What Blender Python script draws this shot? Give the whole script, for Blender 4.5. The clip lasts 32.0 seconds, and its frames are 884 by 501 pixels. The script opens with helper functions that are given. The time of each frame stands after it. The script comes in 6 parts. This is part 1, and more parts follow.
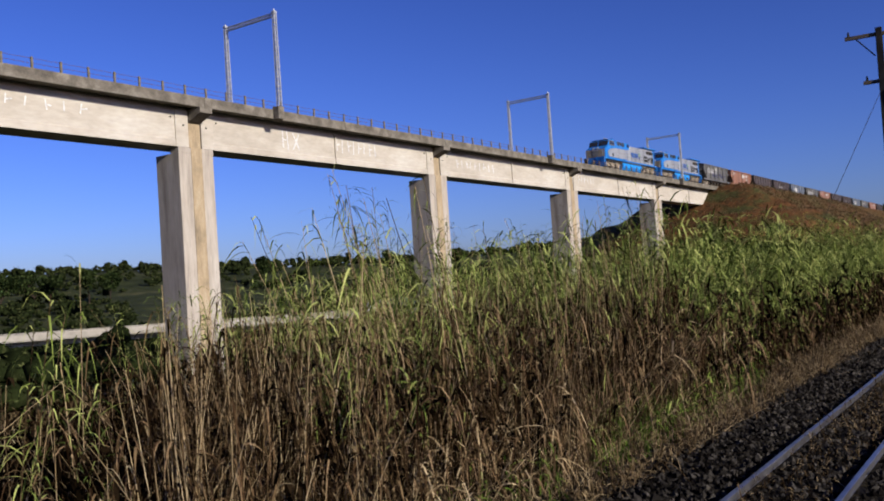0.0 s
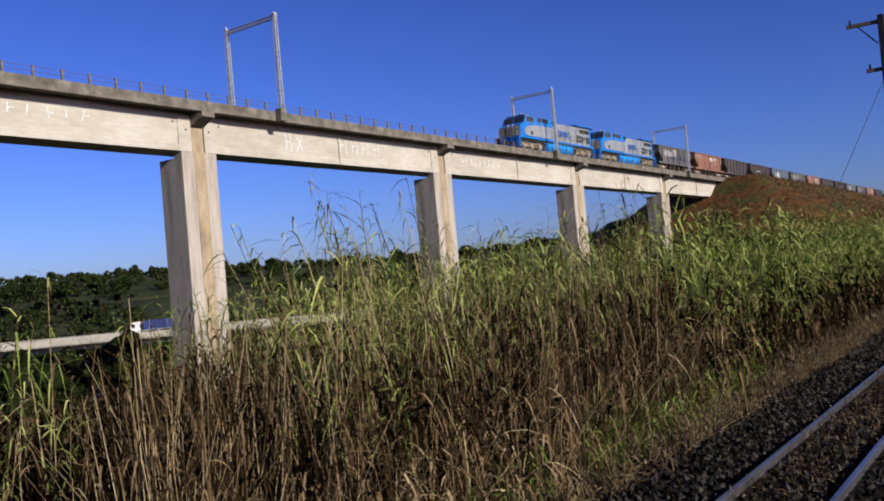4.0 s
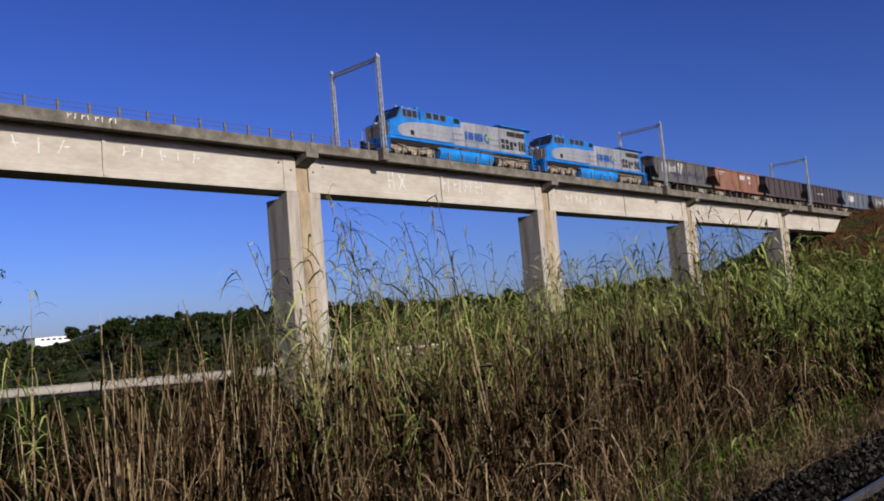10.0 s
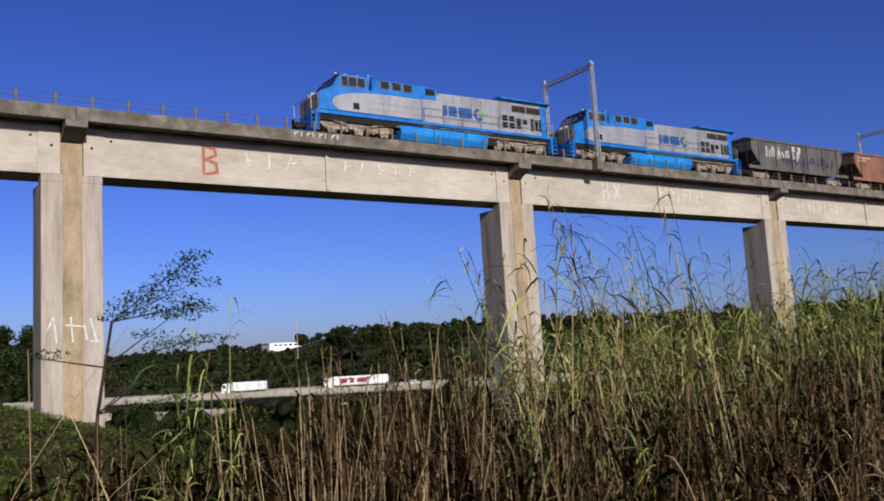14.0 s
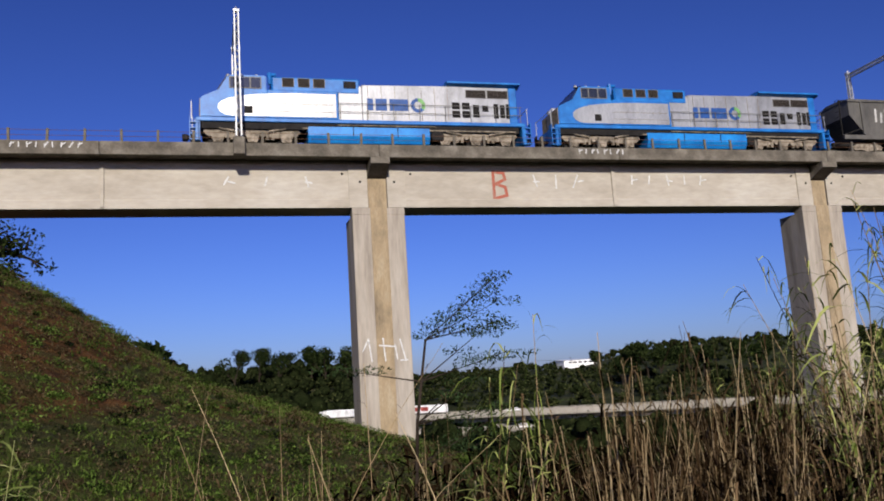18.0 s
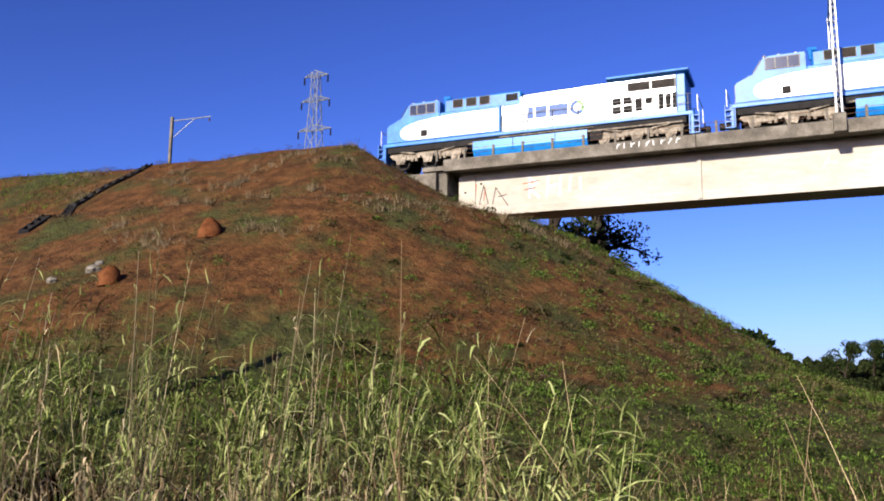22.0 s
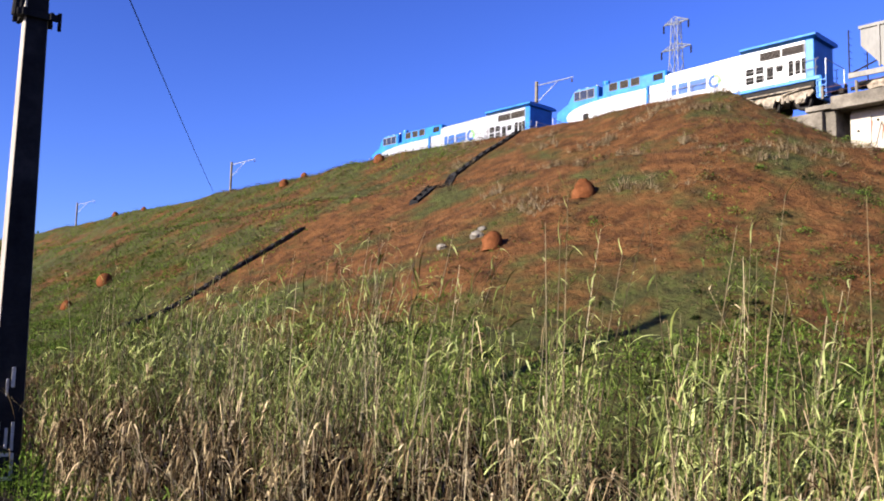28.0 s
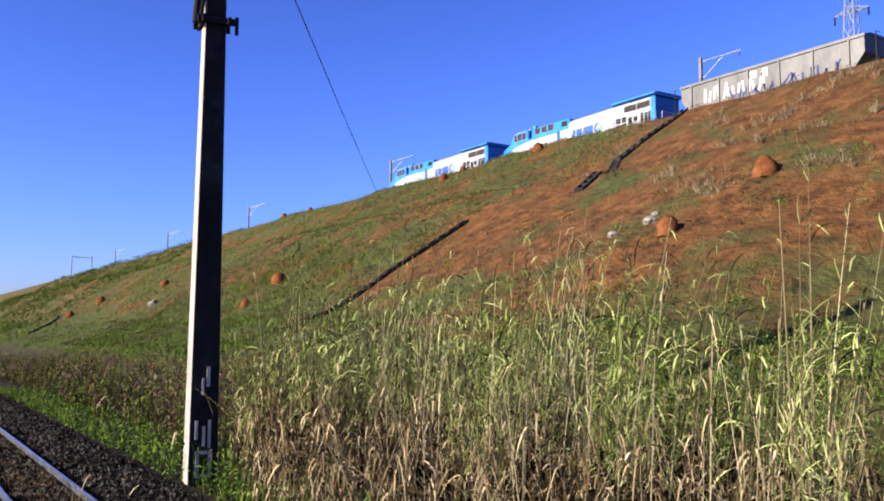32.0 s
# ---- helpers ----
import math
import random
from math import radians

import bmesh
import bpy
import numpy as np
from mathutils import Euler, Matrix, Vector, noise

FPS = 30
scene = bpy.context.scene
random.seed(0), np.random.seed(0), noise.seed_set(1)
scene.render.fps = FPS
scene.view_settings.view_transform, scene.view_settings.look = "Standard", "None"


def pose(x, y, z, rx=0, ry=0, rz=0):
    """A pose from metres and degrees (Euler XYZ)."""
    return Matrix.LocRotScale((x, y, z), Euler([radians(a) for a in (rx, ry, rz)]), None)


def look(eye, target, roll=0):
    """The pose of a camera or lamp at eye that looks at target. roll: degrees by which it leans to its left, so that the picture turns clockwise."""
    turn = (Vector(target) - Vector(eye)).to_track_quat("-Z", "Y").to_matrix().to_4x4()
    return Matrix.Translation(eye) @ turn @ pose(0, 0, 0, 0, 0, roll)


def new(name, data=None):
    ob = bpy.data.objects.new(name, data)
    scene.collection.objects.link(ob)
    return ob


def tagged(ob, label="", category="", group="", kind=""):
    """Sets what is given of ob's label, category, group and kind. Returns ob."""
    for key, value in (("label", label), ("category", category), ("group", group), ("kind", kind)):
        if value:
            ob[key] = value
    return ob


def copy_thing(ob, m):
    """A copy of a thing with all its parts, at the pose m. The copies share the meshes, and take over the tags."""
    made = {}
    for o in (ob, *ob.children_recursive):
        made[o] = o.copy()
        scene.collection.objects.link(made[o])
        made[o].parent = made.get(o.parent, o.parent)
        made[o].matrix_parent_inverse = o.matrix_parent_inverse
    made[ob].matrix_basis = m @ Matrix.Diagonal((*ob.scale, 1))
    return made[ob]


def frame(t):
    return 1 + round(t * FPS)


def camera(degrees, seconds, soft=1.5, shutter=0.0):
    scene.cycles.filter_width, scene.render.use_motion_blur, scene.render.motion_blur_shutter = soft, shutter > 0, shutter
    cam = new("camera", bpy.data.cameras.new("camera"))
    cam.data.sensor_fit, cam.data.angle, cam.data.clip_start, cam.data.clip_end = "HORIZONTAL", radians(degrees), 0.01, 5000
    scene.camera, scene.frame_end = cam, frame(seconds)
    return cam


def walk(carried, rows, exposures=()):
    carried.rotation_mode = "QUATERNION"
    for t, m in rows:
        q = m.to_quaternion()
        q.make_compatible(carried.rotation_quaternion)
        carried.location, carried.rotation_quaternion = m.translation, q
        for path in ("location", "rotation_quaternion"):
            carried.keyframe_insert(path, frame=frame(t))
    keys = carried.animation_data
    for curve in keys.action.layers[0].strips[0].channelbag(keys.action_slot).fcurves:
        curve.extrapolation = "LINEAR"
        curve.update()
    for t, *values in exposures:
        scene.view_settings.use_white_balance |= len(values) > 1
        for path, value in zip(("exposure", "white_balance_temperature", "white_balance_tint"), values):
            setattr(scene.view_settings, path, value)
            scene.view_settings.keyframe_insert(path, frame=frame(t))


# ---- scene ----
cam = camera(53.6, 32.0, soft=1.9)


def aim(yaw, pitch, roll=0.0, eye=(0, 0, 1.65)):
    """A camera pose from a bearing to the right of +y, a tilt and a lean."""
    a, b = radians(yaw), radians(pitch)
    return look(eye, (eye[0] + math.sin(a) * math.cos(b), eye[1] + math.cos(a) * math.cos(b), eye[2] + math.sin(b)), roll)


# path
PATH = [
    (0.0, aim(55.56, 2.09, -3.79, (-0.87, 0.07, 1.76))),
    (0.5, aim(55.36, 1.82, -4.44, (-0.87, 0.06, 1.77))),
    (1.0, aim(55.43, 1.76, -4.23, (-0.86, 0.04, 1.77))),
    (1.5, aim(55.52, 1.82, -3.96, (-0.84, 0.03, 1.78))),
    (2.0, aim(55.53, 1.83, -4.10, (-0.82, 0.02, 1.79))),
    (2.5, aim(55.50, 1.46, -4.41, (-0.75, -0.00, 1.80))),
    (3.0, aim(55.38, 1.19, -4.53, (-0.68, -0.02, 1.81))),
    (3.5, aim(55.10, 1.50, -4.93, (-0.63, -0.05, 1.81))),
    (5.5, aim(54.27, 2.85, -4.77, (-0.46, -0.15, 1.79))),
    (6.0, aim(53.52, 2.87, -5.09, (-0.41, -0.17, 1.78))),
    (6.5, aim(52.32, 2.92, -5.36, (-0.24, -0.30, 1.71))),
    (7.0, aim(51.36, 3.12, -5.58, (-0.07, -0.43, 1.64))),
    (7.5, aim(50.72, 4.17, -5.34, (0.08, -0.52, 1.59))),
    (8.0, aim(47.24, 4.42, -4.70, (0.23, -0.60, 1.53))),
    (8.5, aim(47.51, 5.35, -5.11, (0.28, -0.60, 1.52))),
    (9.0, aim(47.60, 5.72, -4.94, (0.32, -0.59, 1.51))),
    (9.5, aim(47.53, 5.51, -5.22, (0.38, -0.53, 1.52))),
    (10.0, aim(47.76, 5.25, -4.86, (0.44, -0.47, 1.52))),
    (10.5, aim(44.82, 6.00, -5.26, (0.57, -0.38, 1.54))),
    (11.0, aim(43.33, 6.45, -4.03, (0.70, -0.28, 1.56))),
    (11.5, aim(42.12, 6.33, -3.95, (0.81, -0.16, 1.57))),
    (12.0, aim(40.83, 5.58, -3.55, (0.92, -0.04, 1.59))),
    (12.5, aim(39.13, 6.28, -3.03, (0.96, 0.06, 1.58))),
    (13.0, aim(35.17, 6.49, -2.68, (1.00, 0.17, 1.58))),
    (13.5, aim(33.61, 6.99, -3.02, (1.03, 0.26, 1.57))),
    (14.0, aim(33.96, 7.06, -3.34, (1.06, 0.35, 1.57))),
    (14.5, aim(33.60, 7.12, -3.68, (1.05, 0.34, 1.56))),
    (15.0, aim(29.81, 7.78, -4.70, (1.04, 0.32, 1.56))),
    (15.5, aim(24.36, 8.53, -5.00, (1.01, 0.28, 1.55))),
    (17.5, aim(18.45, 9.13, -3.86, (0.91, 0.12, 1.54))),
    (18.0, aim(15.10, 9.29, -3.52, (0.88, 0.08, 1.53))),
    (18.5, aim(7.65, 9.60, -3.42, (0.80, 0.01, 1.53))),
    (19.0, aim(4.86, 9.74, -3.45, (0.71, -0.06, 1.53))),
    (19.5, aim(5.32, 9.96, -2.04, (0.69, -0.04, 1.53))),
    (20.0, aim(4.65, 9.98, -1.63, (0.67, -0.02, 1.53))),
    (20.5, aim(0.18, 9.99, -1.66, (0.72, -0.04, 1.52))),
    (21.0, aim(-9.28, 9.64, -0.82, (0.76, -0.05, 1.51))),
    (21.5, aim(-16.61, 9.77, 0.02, (0.83, -0.13, 1.50))),
    (22.0, aim(-23.22, 9.44, 0.68, (0.89, -0.21, 1.50))),
    (22.5, aim(-27.83, 8.95, 0.78, (0.88, -0.28, 1.51))),
    (23.0, aim(-30.97, 8.54, -0.60, (0.86, -0.34, 1.51))),
    (23.5, aim(-34.10, 8.25, -0.67, (0.77, -0.32, 1.53))),
    (24.0, aim(-37.36, 8.05, -0.26, (0.68, -0.31, 1.55))),
    (24.5, aim(-38.78, 7.29, -0.63, (0.59, -0.22, 1.58))),
    (25.0, aim(-39.85, 7.08, 0.34, (0.49, -0.14, 1.61))),
    (25.5, aim(-42.55, 6.53, 0.93, (0.38, -0.06, 1.65))),
    (26.0, aim(-44.45, 6.63, 1.24, (0.28, 0.02, 1.69))),
    (26.5, aim(-44.72, 6.85, 0.34, (0.23, 0.04, 1.69))),
    (28.5, aim(-47.21, 6.06, 1.72, (0.07, 0.09, 1.71))),
    (29.0, aim(-47.39, 6.18, 1.66, (0.03, 0.10, 1.72))),
    (29.5, aim(-48.06, 6.24, 1.12, (-0.11, 0.13, 1.72))),
    (30.0, aim(-49.21, 6.08, 1.13, (-0.26, 0.16, 1.73))),
    (30.5, aim(-53.34, 5.42, 1.19, (-0.42, 0.17, 1.74))),
    (31.0, aim(-55.87, 5.22, -0.52, (-0.58, 0.17, 1.75))),
    (31.5, aim(-55.58, 4.93, -0.15, (-0.67, 0.16, 1.75))),
    (32.0, aim(-57.06, 5.42, 0.35, (-0.76, 0.15, 1.75))),
]
# end path
walk(cam, PATH, [(0, 0.58, 6500, 11), (6.5, 0.53, 6500, 11), (9, 0.34, 6500, 11), (18, 0.19, 6550, 11), (20, 0.06, 6600, 11), (20.6, 0.17, 6600, 11), (21.2, 0.48, 6600, 11), (21.8, 0.96, 6650, 11), (22.4, 1.48, 6680, 11), (24, 1.72, 6680, 11), (27, 1.72, 6680, 11), (29.5, 1.82, 6680, 11), (32, 1.88, 6680, 11)])

# ---- light ----
SUN_TURN, SUN_UP = 8.5, 21.5  # degrees the sun stands to the left of -y, and above the horizon
sun_dir = Vector((-math.sin(radians(SUN_TURN)) * math.cos(radians(SUN_UP)), -math.cos(radians(SUN_TURN)) * math.cos(radians(SUN_UP)), math.sin(radians(SUN_UP))))
world = bpy.data.worlds.new("world")
scene.world = world
world.use_nodes = True
wn = world.node_tree.nodes
sky = wn.new("ShaderNodeTexSky")
sky.sky_type = "NISHITA"
sky.sun_disc = False
sky.sun_elevation = radians(SUN_UP)
sky.sun_rotation = radians(180 + SUN_TURN)
sky.air_density, sky.dust_density, sky.ozone_density = 1.0, 0.7, 4.0
wn["Background"].inputs["Strength"].default_value = 0.05
tone = wn.new("ShaderNodeMix")
tone.data_type, tone.blend_type = "RGBA", "MULTIPLY"
tone.inputs["Factor"].default_value = 1.0
tone.inputs["B"].default_value = (0.43, 0.432, 0.785, 1)  # the deep blue of a dry winter sky
depth = wn.new("ShaderNodeGamma")
depth.inputs["Gamma"].default_value = 1.45
world.node_tree.links.new(sky.outputs["Color"], depth.inputs["Color"])
world.node_tree.links.new(depth.outputs["Color"], tone.inputs["A"])
world.node_tree.links.new(tone.outputs["Result"], wn["Background"].inputs["Color"])
lamp = new("sun", bpy.data.lights.new("sun", "SUN"))
lamp.data.energy, lamp.data.angle, lamp.data.color = 5.0, radians(0.53), (1.0, 0.93, 0.82)
lamp.matrix_world = look(sun_dir * 100, (0, 0, 0))


# ---- materials ----
def material(name, base, rough=0.8, metal=0.0, dark=None, light=None, scale=2.0, fine=30.0, bump=0.15, amount=0.5, stretch=(1, 1, 1), spec=0.3, vary=0.0, island=False):
    """A surface with large stains and fine grain: base colour, a darker and a lighter tone, relief."""
    m = bpy.data.materials.new(name)
    m.use_nodes = True
    t, n, lk = m.node_tree, m.node_tree.nodes, m.node_tree.links
    b = n["Principled BSDF"]
    b.inputs["Roughness"].default_value, b.inputs["Metallic"].default_value = rough, metal
    b.inputs["Specular IOR Level"].default_value = spec
    co = n.new("ShaderNodeTexCoord")
    mp = n.new("ShaderNodeMapping")
    mp.inputs["Scale"].default_value = stretch
    geo = n.new("ShaderNodeNewGeometry")
    lk.new(geo.outputs["Position"] if island == "world" else co.outputs["Object"], mp.inputs["Vector"])
    big, small = n.new("ShaderNodeTexNoise"), n.new("ShaderNodeTexNoise")
    for x, s, d in ((big, scale, 5.0), (small, fine, 3.0)):
        x.inputs["Scale"].default_value, x.inputs["Detail"].default_value = s, d
        x.inputs["Roughness"].default_value = 0.62
        lk.new(mp.outputs["Vector"], x.inputs["Vector"])
    dark = dark or tuple(c * 0.55 for c in base)
    light = light or tuple(min(1, c * 1.25) for c in base)
    ramp = n.new("ShaderNodeValToRGB")
    e = ramp.color_ramp.elements
    e[0].position, e[0].color = 0.5 - 0.22, (*dark, 1)
    e[1].position, e[1].color = 0.5 + 0.22, (*light, 1)
    mid = ramp.color_ramp.elements.new(0.5)
    mid.color = (*base, 1)
    if island is True:
        blend = n.new("ShaderNodeMix")
        blend.inputs["Factor"].default_value = 0.55
        lk.new(big.outputs["Fac"], blend.inputs["A"])
        lk.new(geo.outputs["Random Per Island"], blend.inputs["B"])
        lk.new(blend.outputs["Result"], ramp.inputs["Fac"])
    else:
        lk.new(big.outputs["Fac"], ramp.inputs["Fac"])
    mix = n.new("ShaderNodeMix")
    mix.data_type, mix.blend_type = "RGBA", "OVERLAY"
    mix.inputs["Factor"].default_value = amount
    lk.new(ramp.outputs["Color"], mix.inputs["A"])
    lk.new(small.outputs["Fac"], mix.inputs["B"])
    out = mix.outputs["Result"]
    if vary:
        hsv = n.new("ShaderNodeHueSaturation")
        rng = n.new("ShaderNodeMapRange")
        rng.inputs["To Min"].default_value, rng.inputs["To Max"].default_value = 1 - vary, 1 + vary
        if island is True:
            lk.new(geo.outputs["Random Per Island"], rng.inputs["Value"])
        else:
            info = n.new("ShaderNodeObjectInfo")
            lk.new(info.outputs["Random"], rng.inputs["Value"])
        lk.new(rng.outputs["Result"], hsv.inputs["Value"])
        lk.new(out, hsv.inputs["Color"])
        out = hsv.outputs["Color"]
    lk.new(out, b.inputs["Base Color"])
    if bump:
        bp = n.new("ShaderNodeBump")
        bp.inputs["Strength"].default_value, bp.inputs["Distance"].default_value = bump, 0.05
        lk.new(small.outputs["Fac"], bp.inputs["Height"])
        lk.new(bp.outputs["Normal"], b.inputs["Normal"])
    return m


CONCRETE = material("concrete", (0.291, 0.256, 0.21), 0.85, dark=(0.175, 0.152, 0.122), light=(0.338, 0.309, 0.262), scale=1.3, fine=7, amount=0.3, stretch=(1, 1, 0.13), bump=0.25)
GIRDER = material("painted_concrete", (0.345, 0.312, 0.258), 0.8, dark=(0.25, 0.22, 0.175), light=(0.40, 0.375, 0.325), scale=0.5, fine=5, amount=0.22, stretch=(0.3, 1, 0.9), bump=0.15)
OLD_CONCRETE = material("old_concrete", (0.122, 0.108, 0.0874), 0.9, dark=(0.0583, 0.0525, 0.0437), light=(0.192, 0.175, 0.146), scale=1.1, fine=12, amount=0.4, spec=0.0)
RUN_STAIN = material("stained_concrete", (0.274, 0.21, 0.128), 0.9, dark=(0.14, 0.111, 0.0729), light=(0.332, 0.28, 0.192), scale=0.8, fine=9, amount=0.3, stretch=(1.5, 1.5, 0.5))
BLUE = material("blue_paint", (0.008, 0.115, 0.37), 0.42, dark=(0.006, 0.075, 0.26), light=(0.016, 0.165, 0.47), scale=1.2, fine=14, amount=0.25, bump=0.03, spec=0.3)
TANK_BLUE = material("tank_blue", (0.006, 0.16, 0.46), 0.4, dark=(0.005, 0.10, 0.33), light=(0.012, 0.22, 0.55), scale=1.0, fine=12, amount=0.25, bump=0.03, spec=0.3)
WHITE = material("dirty_white_paint", (0.27, 0.275, 0.28), 0.40, metal=0.35, dark=(0.16, 0.16, 0.158), light=(0.35, 0.35, 0.35), scale=0.9, fine=11, amount=0.35, bump=0.03, spec=1.0, stretch=(1, 1, 0.4))
DARK = material("dark_steel", (0.0204, 0.0192, 0.0187), 0.65, metal=0.2, scale=3, fine=20, amount=0.4, spec=0.0)
FRAME_GREY = material("dusty_grey_frame", (0.131, 0.126, 0.117), 0.6, scale=3, fine=20, amount=0.3, bump=0.03)
PANE_BROWN = material("dusty_louvre", (0.0261, 0.0209, 0.0174), 0.7, scale=3, fine=20, amount=0.3, bump=0.03, spec=0.1)
BOGIE = material("dusty_bogie", (0.20, 0.17, 0.13), 0.9, dark=(0.05, 0.043, 0.036), light=(0.34, 0.29, 0.23), scale=2.6, fine=16, amount=0.5, spec=0.0)
GLASS = material("dark_glass", (0.02, 0.022, 0.026), 0.08, spec=0.8, bump=0, amount=0.1)
SILVER = material("galvanised_steel", (0.36, 0.365, 0.375), 0.5, metal=0.5, scale=4, fine=30, amount=0.2, bump=0.05)
RAIL = material("worn_rail", (0.34, 0.33, 0.33), 0.28, metal=0.9, dark=(0.20, 0.17, 0.15), light=(0.45, 0.45, 0.46), scale=3, fine=40, amount=0.15, bump=0.03)
RUST = material("rusty_steel", (0.0874, 0.0437, 0.0233), 0.9, scale=3, fine=30, amount=0.4)
BALLAST = material("ballast_stone", (0.0164, 0.0146, 0.0127), 0.95, dark=(0.00545, 0.00455, 0.0041), light=(0.0386, 0.0346, 0.03), scale=9, fine=40, amount=0.4, bump=0.5, vary=0.3, island=True, spec=0.0)
SOIL_RED = material("termite_earth", (0.0991, 0.0361, 0.0146), 0.95, dark=(0.0525, 0.0192, 0.00816), light=(0.146, 0.0583, 0.0245), scale=3, fine=18, amount=0.4, bump=0.6, spec=0.0)
LEAF_DARK = material("dark_foliage", (0.0128, 0.021, 0.00699), 0.7, dark=(0.00525, 0.00933, 0.0035), light=(0.0262, 0.0361, 0.0117), scale=0.4, fine=5, amount=0.3, bump=0, vary=0.3, island=True, spec=0.0)
LEAF_FAR = material("woodland_foliage", (0.0183, 0.0261, 0.0087), 0.8, dark=(0.00435, 0.00696, 0.00261), light=(0.0452, 0.0505, 0.0191), scale=0.05, fine=2.4, amount=0.75, bump=0, vary=0.3, island=True, spec=0.0)
# foliage darkened to the shade inside a crown
LEAF_SHADE = material("shade_dark_foliage", (0.010, 0.014, 0.005), 0.9, dark=(0.003, 0.004, 0.002), light=(0.020, 0.024, 0.009), scale=0.3, fine=3.0, amount=0.7, bump=0, spec=0.0)
LEAF_SAPLING = material("sapling_leaf", (0.0204, 0.035, 0.0128), 0.6, scale=2, fine=20, amount=0.3, bump=0, vary=0.4, island=True, spec=0.0)
BARK = material("bark", (0.0321, 0.0245, 0.0187), 0.95, scale=3, fine=25, amount=0.5, bump=0.4, spec=0.0)
REED_DRY = material("dry_reed", (0.021, 0.0125, 0.006), 0.8, dark=(0.005, 0.003, 0.0015), light=(0.085, 0.057, 0.028), scale=1.2, fine=12, amount=0.3, bump=0, vary=0.3, island=True, spec=0.0)
REED_BROWN = material("brown_reed_leaf", (0.0653, 0.0383, 0.0191), 0.8, dark=(0.0157, 0.0087, 0.00435), light=(0.148, 0.1, 0.0539), scale=1.2, fine=12, amount=0.3, bump=0, vary=0.3, island=True, spec=0.0)
REED_PALE = material("straw_reed", (0.2, 0.145, 0.078), 0.7, dark=(0.05, 0.034, 0.017), light=(0.36, 0.28, 0.165), scale=1.2, fine=12, amount=0.3, bump=0, vary=0.2, island=True, spec=0.0)
REED_GREEN = material("green_reed", (0.115, 0.15, 0.032), 0.6, dark=(0.028, 0.044, 0.01), light=(0.25, 0.27, 0.085), scale=1.0, fine=10, amount=0.3, bump=0, vary=0.25, island=True, spec=0.0)
GRASS_GREEN = material("short_grass", (0.0574, 0.1, 0.0139), 0.75, dark=(0.0191, 0.0365, 0.00609), light=(0.109, 0.157, 0.0278), scale=0.5, fine=6, amount=0.3, bump=0, vary=0.3, island=True, spec=0.0)
GRASS_DRY = material("dry_grass", (0.0845, 0.0571, 0.0291), 0.8, dark=(0.035, 0.0222, 0.0105), light=(0.157, 0.119, 0.067), scale=0.5, fine=6, amount=0.3, bump=0, vary=0.3, island=True, spec=0.0)
ROAD_CONCRETE = material("road_concrete", (0.291, 0.268, 0.222), 0.85, dark=(0.198, 0.181, 0.152), light=(0.35, 0.326, 0.28), scale=0.08, fine=0.8, amount=0.25)
# darker than rot alone: the shade among the reeds is in this colour
ROT_SHADE = material("rotten_undergrowth", (0.00392, 0.00261, 0.00139), 0.95, dark=(0.0013, 0.00087, 0.000522), light=(0.0122, 0.00783, 0.00392), scale=1.2, fine=12, amount=0.3, bump=0, vary=0.3, island=True, spec=0.0)
REED_LIME = material("lime_reed", (0.125, 0.15, 0.042), 0.6, dark=(0.025, 0.034, 0.009), light=(0.27, 0.29, 0.115), scale=1.0, fine=10, amount=0.3, bump=0, vary=0.2, island=True, spec=0.0)
# near-black concrete for drains and a pole, and one pole's painted shade
DARK_SHADED_CONCRETE = material("dark_and_shaded_concrete", (0.0175, 0.0169, 0.0175), 0.9, dark=(0.0105, 0.0105, 0.0111), light=(0.0321, 0.0303, 0.0291), scale=1.5, fine=14, amount=0.3, spec=0.0)
REED_STRAW = material("sunlit_straw", (0.125, 0.097, 0.055), 0.7, dark=(0.03, 0.021, 0.011), light=(0.31, 0.26, 0.165), scale=1.2, fine=12, amount=0.3, bump=0, vary=0.2, island=True, spec=0.0)
STRAW_GRASS = material("straw_grass", (0.14, 0.102, 0.0583), 0.85, dark=(0.0699, 0.0495, 0.0262), light=(0.198, 0.157, 0.0991), scale=0.5, fine=6, amount=0.3, bump=0, vary=0.2, island=True, spec=0.0)
WEED_BROWN = material("withered_weed", (0.0437, 0.0303, 0.0152), 0.9, dark=(0.0175, 0.0117, 0.00583), light=(0.0816, 0.0612, 0.0321), scale=0.8, fine=8, amount=0.3, bump=0, vary=0.3, island=True, spec=0.0)
WEED_GREEN = material("leafy_weed", (0.0361, 0.0583, 0.0105), 0.8, dark=(0.0128, 0.0233, 0.00466), light=(0.067, 0.0904, 0.0198), scale=0.6, fine=8, amount=0.3, bump=0, vary=0.3, island=True, spec=0.0)
POLE_CONCRETE = material("pole_concrete", (0.21, 0.187, 0.157), 0.85, dark=(0.128, 0.111, 0.0933), light=(0.268, 0.245, 0.21), scale=2.0, fine=14, amount=0.3, stretch=(1, 1, 0.3))
BUSH_GREEN = material("bush_leaf", (0.037, 0.064, 0.011), 0.8, dark=(0.010, 0.02, 0.005), light=(0.078, 0.115, 0.024), scale=0.6, fine=8, amount=0.3, bump=0, vary=0.3, island=True, spec=0.0)
PYLON_STEEL = material("weathered_pylon_steel", (0.20, 0.215, 0.235), 0.7, metal=0.3, scale=3, fine=20, amount=0.3, bump=0.05)
